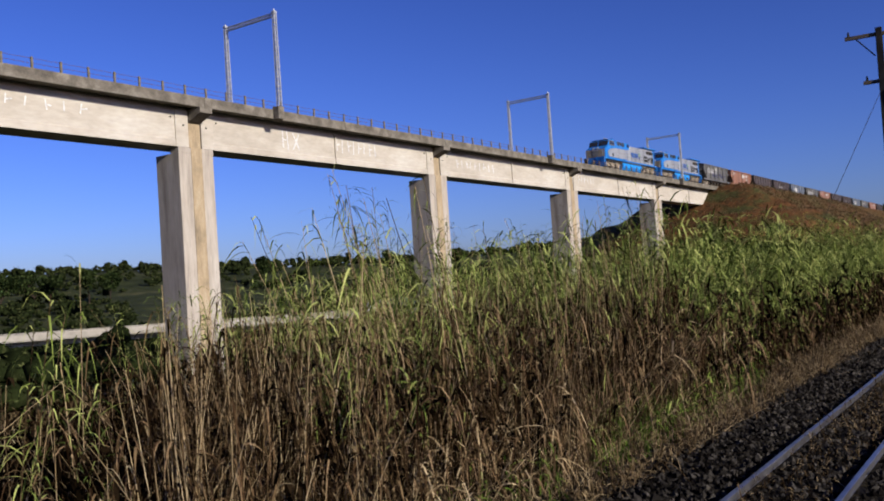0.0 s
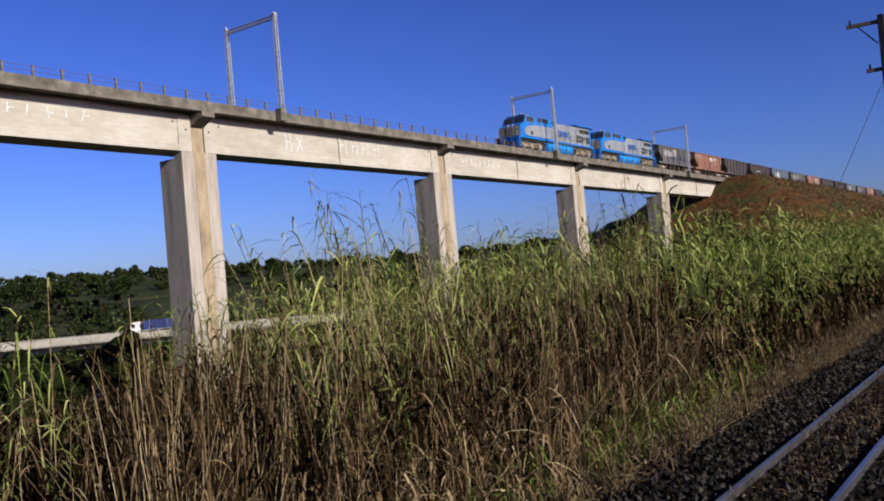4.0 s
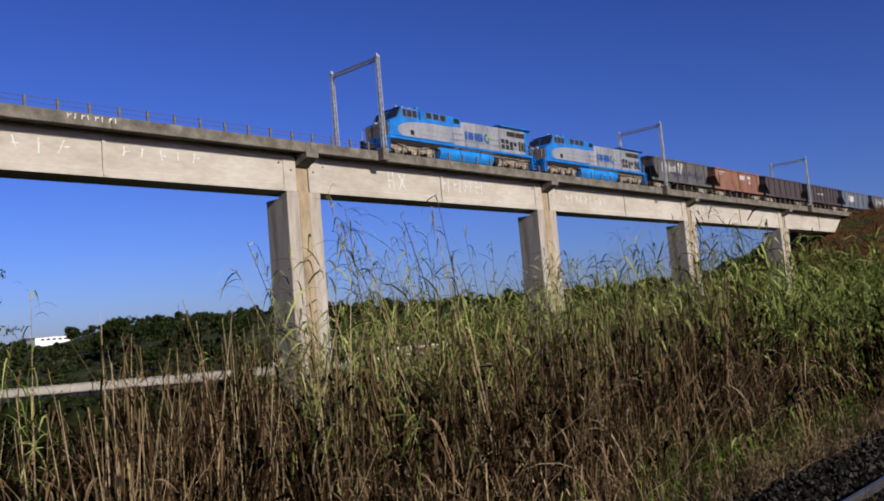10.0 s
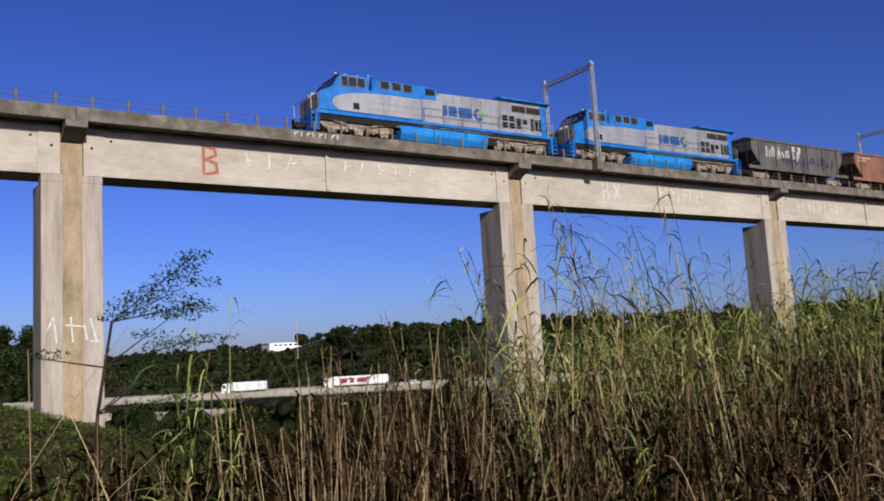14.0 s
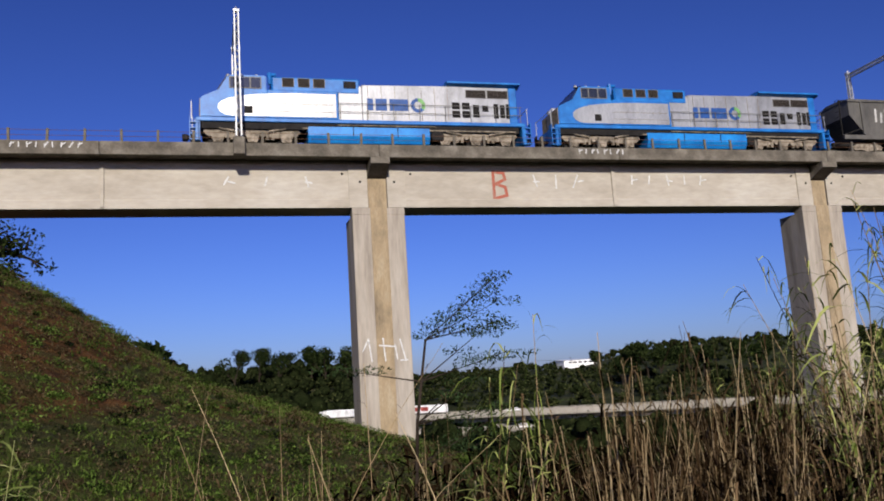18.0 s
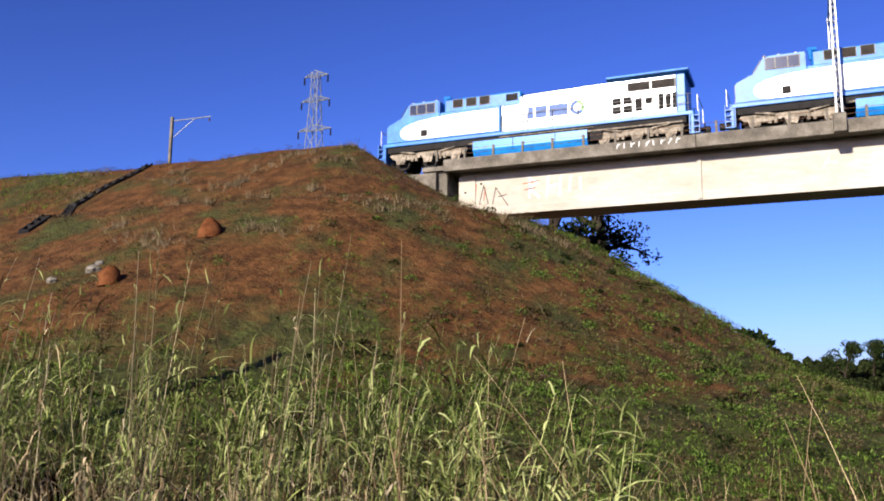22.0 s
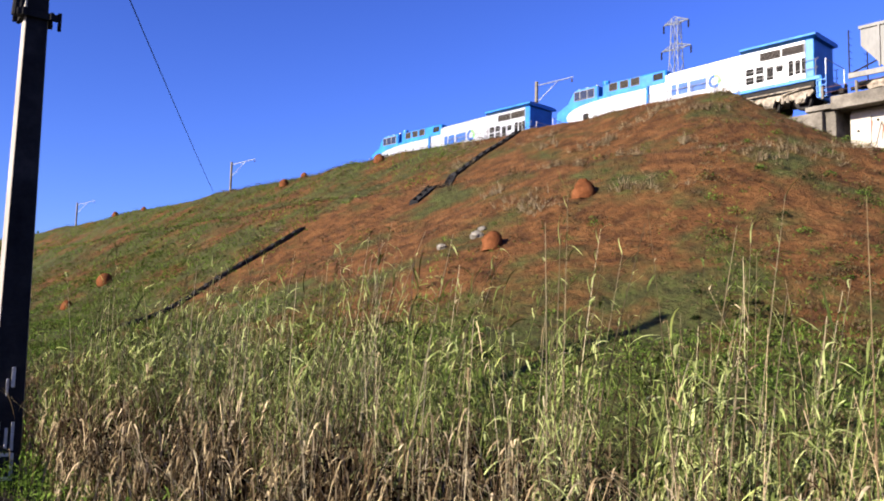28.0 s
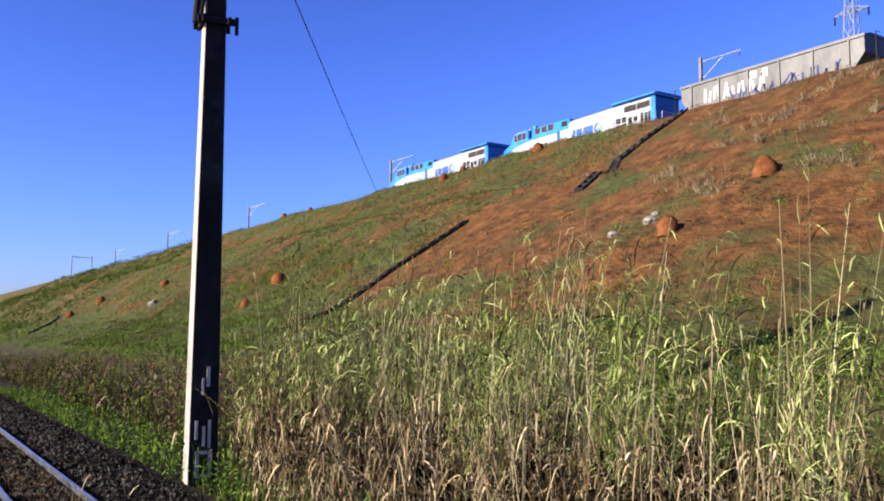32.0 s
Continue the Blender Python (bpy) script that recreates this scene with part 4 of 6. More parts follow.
def canes(rng, x, y, h, lean=0.12, leaves=7, leaf_len=0.5, droop=1.0, low=0.15, stem_w=0.011, leaf_w=0.022, wind=(0.0, 0.0), reach=0.6, toward=None, seg=5):
    """Reed canes with arching leaves. Returns (stems, leaves) as vertex and face arrays."""
    n = len(x)
    base = np.stack([x, y, ground_height(x, y) - 0.03], -1)
    la = rng.uniform(0, 2 * np.pi, n)
    lm = np.abs(rng.normal(0, lean, n))
    ld = np.stack([np.cos(la) * lm + wind[0], np.sin(la) * lm + wind[1]], -1)
    if toward is not None:
        ld, lm = toward, np.hypot(toward[:, 0], toward[:, 1]) * 0.2
    s = np.linspace(0, 1, 6 if seg > 3 else 4)

    def along(t):
        b = t ** 1.35
        return np.stack([ld[:, :1] * h[:, None] * b, ld[:, 1:] * h[:, None] * b, h[:, None] * t * (1 - 0.2 * lm[:, None] * t)], -1)

    path = along(np.tile(s, (n, 1)))
    w = stem_w * (1.05 - 0.75 * s)[None] * rng.uniform(0.7, 1.3, (n, 1))
    a = rng.uniform(0, np.pi, n)
    stems = []
    for q in (0, np.pi / 2):
        stems.append(ribbons(base, path, w, np.stack([np.cos(a + q), np.sin(a + q), 0 * a], -1)))
    m = n * leaves
    t = (low + (1 - low) * (np.arange(leaves)[None] + rng.uniform(0, 1, (n, leaves))) / leaves).clip(0, 0.99)
    root = (base[:, None] + np.stack([along(t[:, j:j + 1])[:, 0] for j in range(leaves)], 1)).reshape(m, 3)
    ang = rng.uniform(0, 2 * np.pi, m)
    out = np.stack([np.cos(ang), np.sin(ang)], -1)
    ln = leaf_len * rng.uniform(0.45, 1.25, m)
    rise = rng.uniform(0.15, 0.95, m)
    u = np.linspace(0, 1, seg)[None]
    out3 = reach * rng.uniform(0.5, 1.4, (m, 1))
    hor = ln[:, None] * u * out3
    ver = ln[:, None] * (rise[:, None] * u - droop * rng.uniform(0.4, 1.3, (m, 1)) * u * u)
    lp = np.stack([out[:, :1] * hor, out[:, 1:] * hor, ver], -1)
    lp[..., :2] += (np.array(wind)[None, None] * ln[:, None, None] * 1.6) * u[..., None] ** 2
    lw = leaf_w * np.interp(u[0], (0, 0.25, 0.5, 0.75, 1), (0.7, 1.0, 0.9, 0.6, 0.08))[None] * rng.uniform(0.6, 1.3, (m, 1))
    tw = rng.uniform(-0.5, 0.5, m)
    side = np.stack([-out[:, 1] * np.cos(tw), out[:, 0] * np.cos(tw), np.sin(tw)], -1)
    return merge(stems), ribbons(root, lp, lw, side)


BELT_X = (-90, -60, -30, -22, -19, -16, -12, -8, -5, -2.5, -1, 0, 1.5, 2.6, 3.4, 5, 7, 12, 20, 40, 120)
BELT_TOP = (0.3, 0.3, 0.4, 0.6, 1.2, 2.1, 2.35, 2.25, 1.95, 1.75, 1.3, 1.15, 1.0, 1.0, 1.45, 1.6, 1.7, 2.05, 2.65, 2.9, 3.0)


def belt(rng, n, x0, x1, y0, y1, mix=1.0, spread=(0.6, 1.12), power=1.6, clumps=0.75, size=1.4, bearing=None):
    """Random places in the strip beside the track, and each cane's height there."""
    x = rng.uniform(x0, x1, n)
    y = y0 + (y1 - y0) * rng.uniform(0, 1, n) ** power
    clump = bumps(x, y, size, 9.0)
    h = (np.interp(x, BELT_X, BELT_TOP) - ground_height(x, y)) * rng.uniform(*spread, n) * (1 + 0.16 * clump)
    keep = rng.uniform(-1.0, 1.0, n) < clump * (1.75 - clumps) + clumps
    if bearing is not None:
        keep &= x > bearing * y
    return x[keep], y[keep], np.minimum(np.maximum(h[keep], 0.25) * mix, 4.3)


def bunched(rng, groups, each, x0, x1, y0, y1, mix, spread=(0.75, 1.15), wide=0.12, bearing=None):
    """Canes that grow in tight bunches from one root."""
    x, y = rng.uniform(x0, x1, groups), rng.uniform(y0, y1, groups)
    tall = rng.uniform(0.66, 1.2, groups)
    k = rng.integers(0, groups, groups * each)
    px, py = x[k] + rng.normal(0, wide, len(k)), y[k] + rng.normal(0, wide, len(k))
    h = (np.interp(px, BELT_X, BELT_TOP) - ground_height(px, py)) * tall[k] * rng.uniform(*spread, len(k)) * mix
    ok = np.full(len(k), True) if bearing is None else px > bearing * py
    return px[ok], py[ok], np.minimum(np.maximum(h[ok], 0.3), 4.4)


def stand(name, label, mats, xyh, seed, **kw):
    """One stand of canes: stems in one material, leaves in another."""
    rng = np.random.default_rng(seed)
    s, l = canes(rng, *xyh, **kw)
    v, f = merge((s, l))
    ob = arrays(name, v, f, mats)
    idx = np.zeros(len(f), int)
    idx[len(s[1]):] = 1
    ob.data.polygons.foreach_set("material_index", idx.tolist())
    return tagged(ob, label, "reeds", kind="stuff")


def single(rows, each, wide, seed):
    """Bunches of tall canes at known places: x, y, height and lean."""
    rng = np.random.default_rng(seed)
    q = np.repeat(np.array(rows), each, 0)
    n = len(q)
    f = np.where(np.arange(n) % each == 0, 1.0, rng.uniform(0.62, 1.0, n))
    return (q[:, 0] + rng.normal(0, wide, n), q[:, 1] + rng.normal(0, wide, n), q[:, 2] * f), q[:, 3:] + rng.normal(0, 0.035, (n, 2))


TALL_GREEN = [(6.93, 5.81, 4.10, -0.12, 0.13), (6.66, 6.06, 3.91, -0.09, 0.10), (7.70, 5.72, 3.64, -0.23, 0.26), (7.09, 6.24, 4.08, -0.10, 0.11),
              (8.05, 5.81, 4.11, -0.10, 0.13), (8.21, 6.15, 4.02, -0.10, 0.12), (8.71, 5.96, 3.34, -0.12, 0.16), (6.19, 6.09, 3.39, -0.19, 0.17),
              (6.43, 6.54, 3.65, -0.18, 0.16), (9.16, 5.86, 3.02, -0.09, 0.13), (10.91, 5.76, 3.69, -0.11, 0.18), (11.71, 6.27, 3.51, -0.06, 0.12),
              (12.40, 6.13, 3.79, -0.03, 0.05), (3.40, 6.61, 3.11, 0.01, -0.01), (2.76, 6.74, 2.88, 0.11, -0.06), (7.87, 6.39, 3.46, -0.12, 0.14),
              (10.51, 6.56, 3.34, -0.02, 0.03)]
TALL_PALE = [(-3.50, 6.96, 4.04, 0.06, 0.03), (-3.62, 7.16, 3.58, 0.05, 0.03), (-5.27, 6.62, 4.23, -0.01, -0.01), (-5.44, 6.76, 3.97, 0.03, 0.02),
             (-5.00, 6.62, 3.88, 0.13, 0.09), (-10.69, 5.99, 3.97, 0.07, 0.12), (-10.67, 6.06, 3.78, 0.08, 0.14), (-11.76, 5.96, 3.92, 0.08, 0.14),
             (-8.55, 6.43, 3.88, 0.06, 0.08), (-8.05, 6.25, 3.55, 0.06, 0.08), (-2.77, 7.25, 3.15, 0.29, 0.10), (-2.75, 7.04, 2.95, 0.28, 0.10),
             (-7.24, 6.51, 3.46, 0.04, 0.05), (-6.67, 6.37, 3.61, 0.11, 0.11)]


LEAFY = [(-2.55, 6.6, 3.1, 0.12, 0.04), (-2.8, 6.9, 2.7, -0.06, 0.03), (-2.25, 6.4, 2.7, 0.22, 0.0), (-1.95, 6.7, 2.3, -0.1, 0.05), (-1.5, 6.6, 2.6, 0.2, 0.02), (-1.1, 6.5, 2.5, 0.1, 0.03), (-0.8, 6.7, 2.5, 0.12, 0.02), (-1.85, 6.5, 2.95, 0.1, 0.0),
         (-1.75, 6.3, 2.1, 0.05, 0.05), (-3.2, 6.3, 2.5, 0.1, 0.02), (-4.1, 6.4, 2.7, 0.15, 0.04), (-3.7, 6.8, 2.4, 0.05, 0.0)]


def plants():
    r = np.random.default_rng(21)
    # rotten undergrowth under all of it, near-black to paint the shade between the canes
    shade_fill = "rotten stems and leaves coloured near-black as the shade under the reeds"
    stand("dark_undergrowth", shade_fill, (ROT_SHADE, ROT_SHADE), belt(r, 4100, 2.4, 16, 5.6, 12, 0.72, power=1.1), 20, leaves=9, leaf_len=0.5, droop=1.3, low=0.0, leaf_w=0.062, lean=0.4, stem_w=0.012, seg=3)
    stand("dark_undergrowth", shade_fill, (ROT_SHADE, ROT_SHADE), belt(r, 2400, 15, 70, 5.6, 16, 0.62), 23, leaves=8, leaf_len=0.7, droop=1.3, low=0.0, leaf_w=0.085, lean=0.3, seg=3)
    stand("dark_undergrowth", "withered stems and leaves coloured near-black as the shade among the reeds", (ROT_SHADE, ROT_SHADE), belt(r, 2300, -15, -2, 5.6, 10, 0.50, power=1.1), 34, leaves=9, leaf_len=0.45, droop=1.3, low=0.0, leaf_w=0.052, lean=0.4, stem_w=0.012, seg=3)
    # dry canes before the viaduct: thin tangled stems, torn hanging leaves, some bent right over
    dry, straw = "dense dry brown reeds with broken drooping leaves", "pale straw-coloured canes leaning over"
    stand("dry_reeds", dry, (REED_DRY, REED_DRY), belt(r, 1300, 2.4, 15, 5.3, 9.5, 0.95, clumps=0.35, size=0.9, bearing=0.55), 1, leaves=9, leaf_len=0.5, droop=1.7, low=0.05, leaf_w=0.017, stem_w=0.010, lean=0.34, reach=0.5)
    stand("dry_reeds", "brown torn reed leaves hanging over the canes", (REED_DRY, REED_BROWN), belt(r, 900, 2.6, 16, 5.2, 8.5, 0.80, clumps=0.4, size=0.7, bearing=0.55), 36, leaves=10, leaf_len=0.42, droop=1.9, low=0.1, leaf_w=0.016, stem_w=0.009, lean=0.45, reach=0.7)
    stand("straw_reeds", straw, (REED_PALE, REED_DRY), bunched(r, 95, 4, 2.3, 15, 5.3, 8.0, 0.95, bearing=0.55, wide=0.2), 2, leaves=6, leaf_len=0.45, droop=1.4, lean=0.26, stem_w=0.013, leaf_w=0.016, reach=0.5)
    stand("straw_reeds", "thin pale canes crossing each other", (REED_PALE, REED_BROWN), belt(r, 520, 2.4, 15, 5.2, 7.4, 0.85, clumps=0.4, size=0.6, bearing=0.55), 37, leaves=4, leaf_len=0.4, droop=1.5, lean=0.5, stem_w=0.010, leaf_w=0.015, reach=0.6)
    stand("fallen_reeds", "broken pale canes leaning at steep angles", (REED_PALE, REED_DRY), belt(r, 330, 2.4, 14, 5.1, 7.4, 0.72, bearing=0.55), 16, leaves=4, leaf_len=0.5, droop=1.5, lean=1.0, stem_w=0.011, leaf_w=0.02)
    stand("dry_reeds", "bunches of curled straw leaves hanging on dead canes", (REED_PALE, REED_PALE), bunched(r, 64, 3, 5.5, 15, 5.2, 7.5, 0.60, wide=0.25), 26, leaves=15, leaf_len=0.55, droop=1.2, lean=0.5, stem_w=0.012, leaf_w=0.019, low=0.05, reach=0.8)
    stand("dry_reeds", dry, (REED_PALE, REED_DRY), belt(r, 330, 2.9, 6.4, 5.5, 8.0, 1.0, clumps=0.6, size=0.8, bearing=0.62), 33, leaves=8, leaf_len=0.42, droop=1.6, low=0.2, leaf_w=0.016, stem_w=0.011, lean=0.2, reach=0.5)
    # tall green-topped canes that stand above the rest
    tops = "tall leaning canes with long green leaves at the top"
    xyh, lean = single(TALL_GREEN, 3, 0.07, 41)
    stand("tall_green_reeds", tops, (REED_PALE, REED_GREEN), xyh, 3, leaves=26, leaf_len=0.5, droop=0.95, low=0.45, leaf_w=0.014, stem_w=0.022, toward=lean, reach=0.65)
    stand("tall_green_reeds", tops, (REED_PALE, REED_GREEN), bunched(r, 16, 3, 6, 16, 5.5, 8.5, 1.12, (0.85, 1.15), bearing=1.06), 27, leaves=20, leaf_len=0.5, droop=0.8, low=0.45, lean=0.12, leaf_w=0.016, stem_w=0.02, wind=(-0.16, 0.0), reach=0.6)
    stand("green_reeds", "green leafy reeds among the dry ones", (REED_PALE, REED_GREEN), bunched(r, 92, 4, 5, 16, 5.7, 10, 1.06, bearing=0.95), 24, leaves=15, leaf_len=0.55, droop=0.8, low=0.45, leaf_w=0.019, stem_w=0.015, lean=0.16, reach=0.6, wind=(-0.1, 0))
    # green reeds along the track towards the far abutment
    green = "bright green reeds crowding along the track"
    stand("green_reeds", green, (REED_GREEN, REED_GREEN), belt(r, 3500, 13.5, 50, 5.9, 22, 1.04), 4, leaves=14, leaf_len=0.85, droop=0.75, low=0.2, leaf_w=0.036, stem_w=0.016, reach=0.6, lean=0.18, seg=4)
    stand("green_reeds", green, (REED_GREEN, REED_GREEN), belt(r, 2600, 45, 130, 6.0, 42, 1.0), 5, leaves=9, leaf_len=1.0, droop=0.8, low=0.2, leaf_w=0.085, stem_w=0.025, seg=3)
    stand("dry_reeds", dry, (REED_DRY, REED_BROWN), belt(r, 700, 12, 40, 5.5, 9, 0.55), 6, leaves=8, leaf_len=0.5, droop=1.5, low=0.05, leaf_w=0.036, lean=0.4, seg=4)
    # low dry stalks in the middle
    stalks = "thin dry weed stalks with few leaves"
    stand("dry_stalks", stalks, (REED_PALE, REED_BROWN), belt(r, 620, -3.5, 4.0, 5.2, 12, 0.9, clumps=0.3, size=0.8), 7, leaves=6, leaf_len=0.28, droop=1.0, lean=0.4, stem_w=0.011, leaf_w=0.018)
    stand("dry_weeds", "lit tangle of straw and green weeds", (REED_PALE, REED_STRAW), belt(r, 800, -3.5, 3.6, 5.2, 11, 0.72, clumps=0.5), 43, leaves=9, leaf_len=0.34, droop=1.1, low=0.05, leaf_w=0.014, lean=0.5, stem_w=0.009)
    stand("green_weeds", "fresh green weeds in the gap between the reeds", (GRASS_GREEN, REED_GREEN), belt(r, 500, -3.5, 3.6, 5.4, 13, 0.6, clumps=0.4), 44, leaves=10, leaf_len=0.32, droop=0.7, low=0.1, leaf_w=0.016, lean=0.3, stem_w=0.009)
    stand("dry_stalks", stalks, (REED_PALE, REED_DRY), belt(r, 40, -3.0, 3.4, 6, 9, 1.35), 8, leaves=5, leaf_len=0.2, lean=0.3, stem_w=0.014, leaf_w=0.014)
    stand("green_weeds", "tangled green weeds among the dry stalks", (GRASS_GREEN, GRASS_GREEN), belt(r, 900, -3.5, 4.2, 6.5, 13, 0.42, clumps=0.2), 28, leaves=10, leaf_len=0.3, droop=0.7, low=0.1, leaf_w=0.028, seg=4)
    # yellow-green reeds before the embankment, blown over to one side
    blown = (0.13, 0.0)
    lime = "yellow-green reeds with feathery tops bending in the wind"
    xyh, lean = single(TALL_PALE, 3, 0.06, 42)
    stand("tall_straw_reeds", "tall pale feathery canes rising above the reeds", (REED_STRAW, REED_LIME), xyh, 11, leaves=24, leaf_len=0.5, droop=0.45, low=0.3, wind=(0.14, 0.0), leaf_w=0.011, stem_w=0.019, toward=lean, reach=0.42)
    stand("yellow_reeds", lime, (REED_STRAW, REED_LIME), bunched(r, 34, 9, -18, -2.6, 5.7, 8.2, 1.10, (0.6, 1.1), wide=0.10), 9, leaves=17, leaf_len=0.48, droop=0.6, low=0.25, wind=(0.14, 0.0), leaf_w=0.017, stem_w=0.018, lean=0.10, reach=0.5)
    stand("yellow_reeds", lime, (REED_STRAW, REED_LIME), bunched(r, 26, 11, -16.5, -9.0, 5.9, 8.4, 1.10, (0.6, 1.1), wide=0.13), 30, leaves=18, leaf_len=0.5, droop=0.6, low=0.2, wind=(0.17, 0.0), leaf_w=0.017, stem_w=0.017, lean=0.10, reach=0.5)
    stand("green_reeds", "green leafy reeds among the straw", (REED_GREEN, REED_GREEN), bunched(r, 28, 10, -16, -3.4, 5.7, 8.5, 0.84, wide=0.15), 17, leaves=17, leaf_len=0.5, droop=0.7, low=0.15, leaf_w=0.020, wind=blown, reach=0.6, lean=0.15, stem_w=0.012)
    stand("green_reeds", "fresh lime-green bunches of reed", (REED_GREEN, REED_LIME), bunched(r, 22, 12, -15, -3.0, 5.5, 7.4, 0.86, wide=0.13), 31, leaves=17, leaf_len=0.55, droop=0.6, low=0.12, leaf_w=0.018, wind=(0.18, 0), reach=0.5, lean=0.14, stem_w=0.012)
    xyh, lean = single(LEAFY, 14, 0.13, 47)
    stand("green_reeds", "leafy yellow-green bunches with long arching blades", (REED_LIME, REED_LIME), xyh, 48, leaves=15, leaf_len=0.6, droop=0.7, low=0.15, leaf_w=0.024, stem_w=0.017, toward=lean, wind=(0.08, 0.0), reach=0.6)
    stand("straw_reeds", "bleached straw canes tangled at the foot of the reeds", (REED_STRAW, REED_PALE), belt(r, 760, -16.5, -1.6, 5.1, 7.2, 0.62, clumps=0.35, size=0.7, bearing=-2.72), 10, leaves=8, leaf_len=0.34, droop=1.5, low=0.08, lean=0.38, leaf_w=0.019, stem_w=0.014)
    stand("straw_reeds", "pale upright canes standing among the reeds", (REED_STRAW, REED_PALE), belt(r, 330, -17.5, -1.8, 5.3, 7.8, 0.92, clumps=0.4, size=0.7, bearing=-2.72), 45, leaves=6, leaf_len=0.3, droop=1.2, low=0.3, lean=0.14, leaf_w=0.014, stem_w=0.014, wind=(0.06, 0.0))
    stand("fallen_reeds", "bleached broken canes lying across the reeds", (REED_STRAW, REED_STRAW), belt(r, 230, -13.5, -1.8, 5.1, 7.0, 0.66), 38, leaves=5, leaf_len=0.4, droop=1.4, lean=1.0, stem_w=0.015, leaf_w=0.022)
    stand("tall_straw_reeds", "single thin bare canes rising above the reeds", (REED_STRAW, REED_STRAW), belt(r, 26, -16, -2.2, 6.0, 8.5, 1.25), 29, leaves=5, leaf_len=0.3, droop=0.5, low=0.6, wind=(0.12, 0.0), leaf_w=0.0100, stem_w=0.012, lean=0.3, reach=0.5)
    stand("dry_reeds", "brown dry undergrowth between the reeds", (REED_BROWN, GRASS_DRY), belt(r, 1700, -17, -1.6, 5.2, 8.5, 0.62, clumps=0.5, bearing=-2.72), 12, leaves=9, leaf_len=0.36, droop=1.4, low=0.05, leaf_w=0.0180, lean=0.34, stem_w=0.012, seg=4)
    stand("dry_reeds", "thin brown stems standing thick beside the pole", (REED_BROWN, REED_BROWN), belt(r, 1300, -23, -14.5, 5.7, 8.6, 0.80, clumps=0.7, bearing=-2.72), 46, leaves=4, leaf_len=0.26, droop=1.2, low=0.3, leaf_w=0.013, lean=0.10, stem_w=0.014, seg=4)
    # scrub beyond the pole
    stand("green_scrub", "low green scrub beside the track", (REED_DRY, GRASS_GREEN), belt(r, 1500, -70, -18, 6.4, 15, 0.9, clumps=0.3), 32, leaves=12, leaf_len=0.34, droop=0.7, low=0.1, leaf_w=0.034, stem_w=0.015, seg=3)
    stand("dry_scrub", "grey-brown dry scrub beside the track", (REED_DRY, GRASS_DRY), belt(r, 1900, -62, -18, 6.2, 12.5, 1.15, clumps=0.3), 13, leaves=12, leaf_len=0.3, droop=0.7, low=0.1, leaf_w=0.03, stem_w=0.018, seg=3)
    low = "low green weeds on the ballast shoulder"
    stand("green_weeds", low, (GRASS_GREEN, GRASS_GREEN), belt(r, 1700, -45, -8, 4.9, 6.8, 0.26), 14, leaves=8, leaf_len=0.22, droop=0.6, low=0.05, leaf_w=0.026, seg=3)
    stand("green_weeds", low, (GRASS_GREEN, GRASS_GREEN), belt(r, 220, 3, 18, 4.9, 5.8, 0.26), 15, leaves=8, leaf_len=0.3, droop=0.7, low=0.05, leaf_w=0.022)
    stand("green_weeds", "bright green grass tussock at the ballast's edge", (REED_GREEN, REED_GREEN), bunched(r, 5, 22, 10.5, 15.0, 5.3, 5.7, 0.32, wide=0.14), 39, leaves=6, leaf_len=0.6, droop=0.7, low=0.0, leaf_w=0.016, lean=0.5)
    stand("dry_weeds", "flattened dry weeds along the ballast", (REED_PALE, GRASS_DRY), belt(r, 1500, 3, 40, 4.1, 5.6, 0.16), 18, leaves=8, leaf_len=0.36, droop=0.6, low=0.0, leaf_w=0.014, lean=0.9, seg=4)
    between = "withered weeds between the rails"
    stand("dry_weeds", between, (REED_DRY, GRASS_DRY), belt(r, 900, 3, 30, 2.0, 2.8, 0.09, power=1.0), 19, leaves=7, leaf_len=0.16, droop=0.6, low=0.0, leaf_w=0.010, lean=0.8, seg=3)
    stand("dry_weeds", between, (REED_DRY, GRASS_DRY), belt(r, 700, -34, -7, 2.0, 2.8, 0.10, power=1.0), 25, leaves=7, leaf_len=0.16, droop=0.6, low=0.0, leaf_w=0.010, lean=0.8, seg=3)


def tufts(name, label, mat, x, y, size, seed, blades=5, broad=0.09):
    """Grass tufts: fans of narrow triangles."""
    rng = np.random.default_rng(seed)
    n = len(x)
    b = np.repeat(np.stack([x, y, ground_height(x, y) - 0.02], -1), blades, 0)
    sz = np.repeat(size, blades) * rng.uniform(0.5, 1.3, n * blades)
    a = rng.uniform(0, 2 * np.pi, n * blades)
    o = np.stack([np.cos(a), np.sin(a), 0 * a], -1)
    p = np.stack([-o[:, 1], o[:, 0], 0 * a], -1)
    b = b + o * sz[:, None] * 0.15
    tip = b + o * (sz * rng.uniform(0.2, 0.9, len(sz)))[:, None] + np.array((0, 0, 1.0)) * (sz * rng.uniform(0.5, 1.0, len(sz)))[:, None]
    w = (sz * broad)[:, None]
    v = np.stack([b - p * w, b + p * w, tip], 1).reshape(-1, 3)
    f = np.arange(len(v)).reshape(-1, 3)
    return tagged(arrays(name, v, f, mat), label, "grass", kind="stuff")


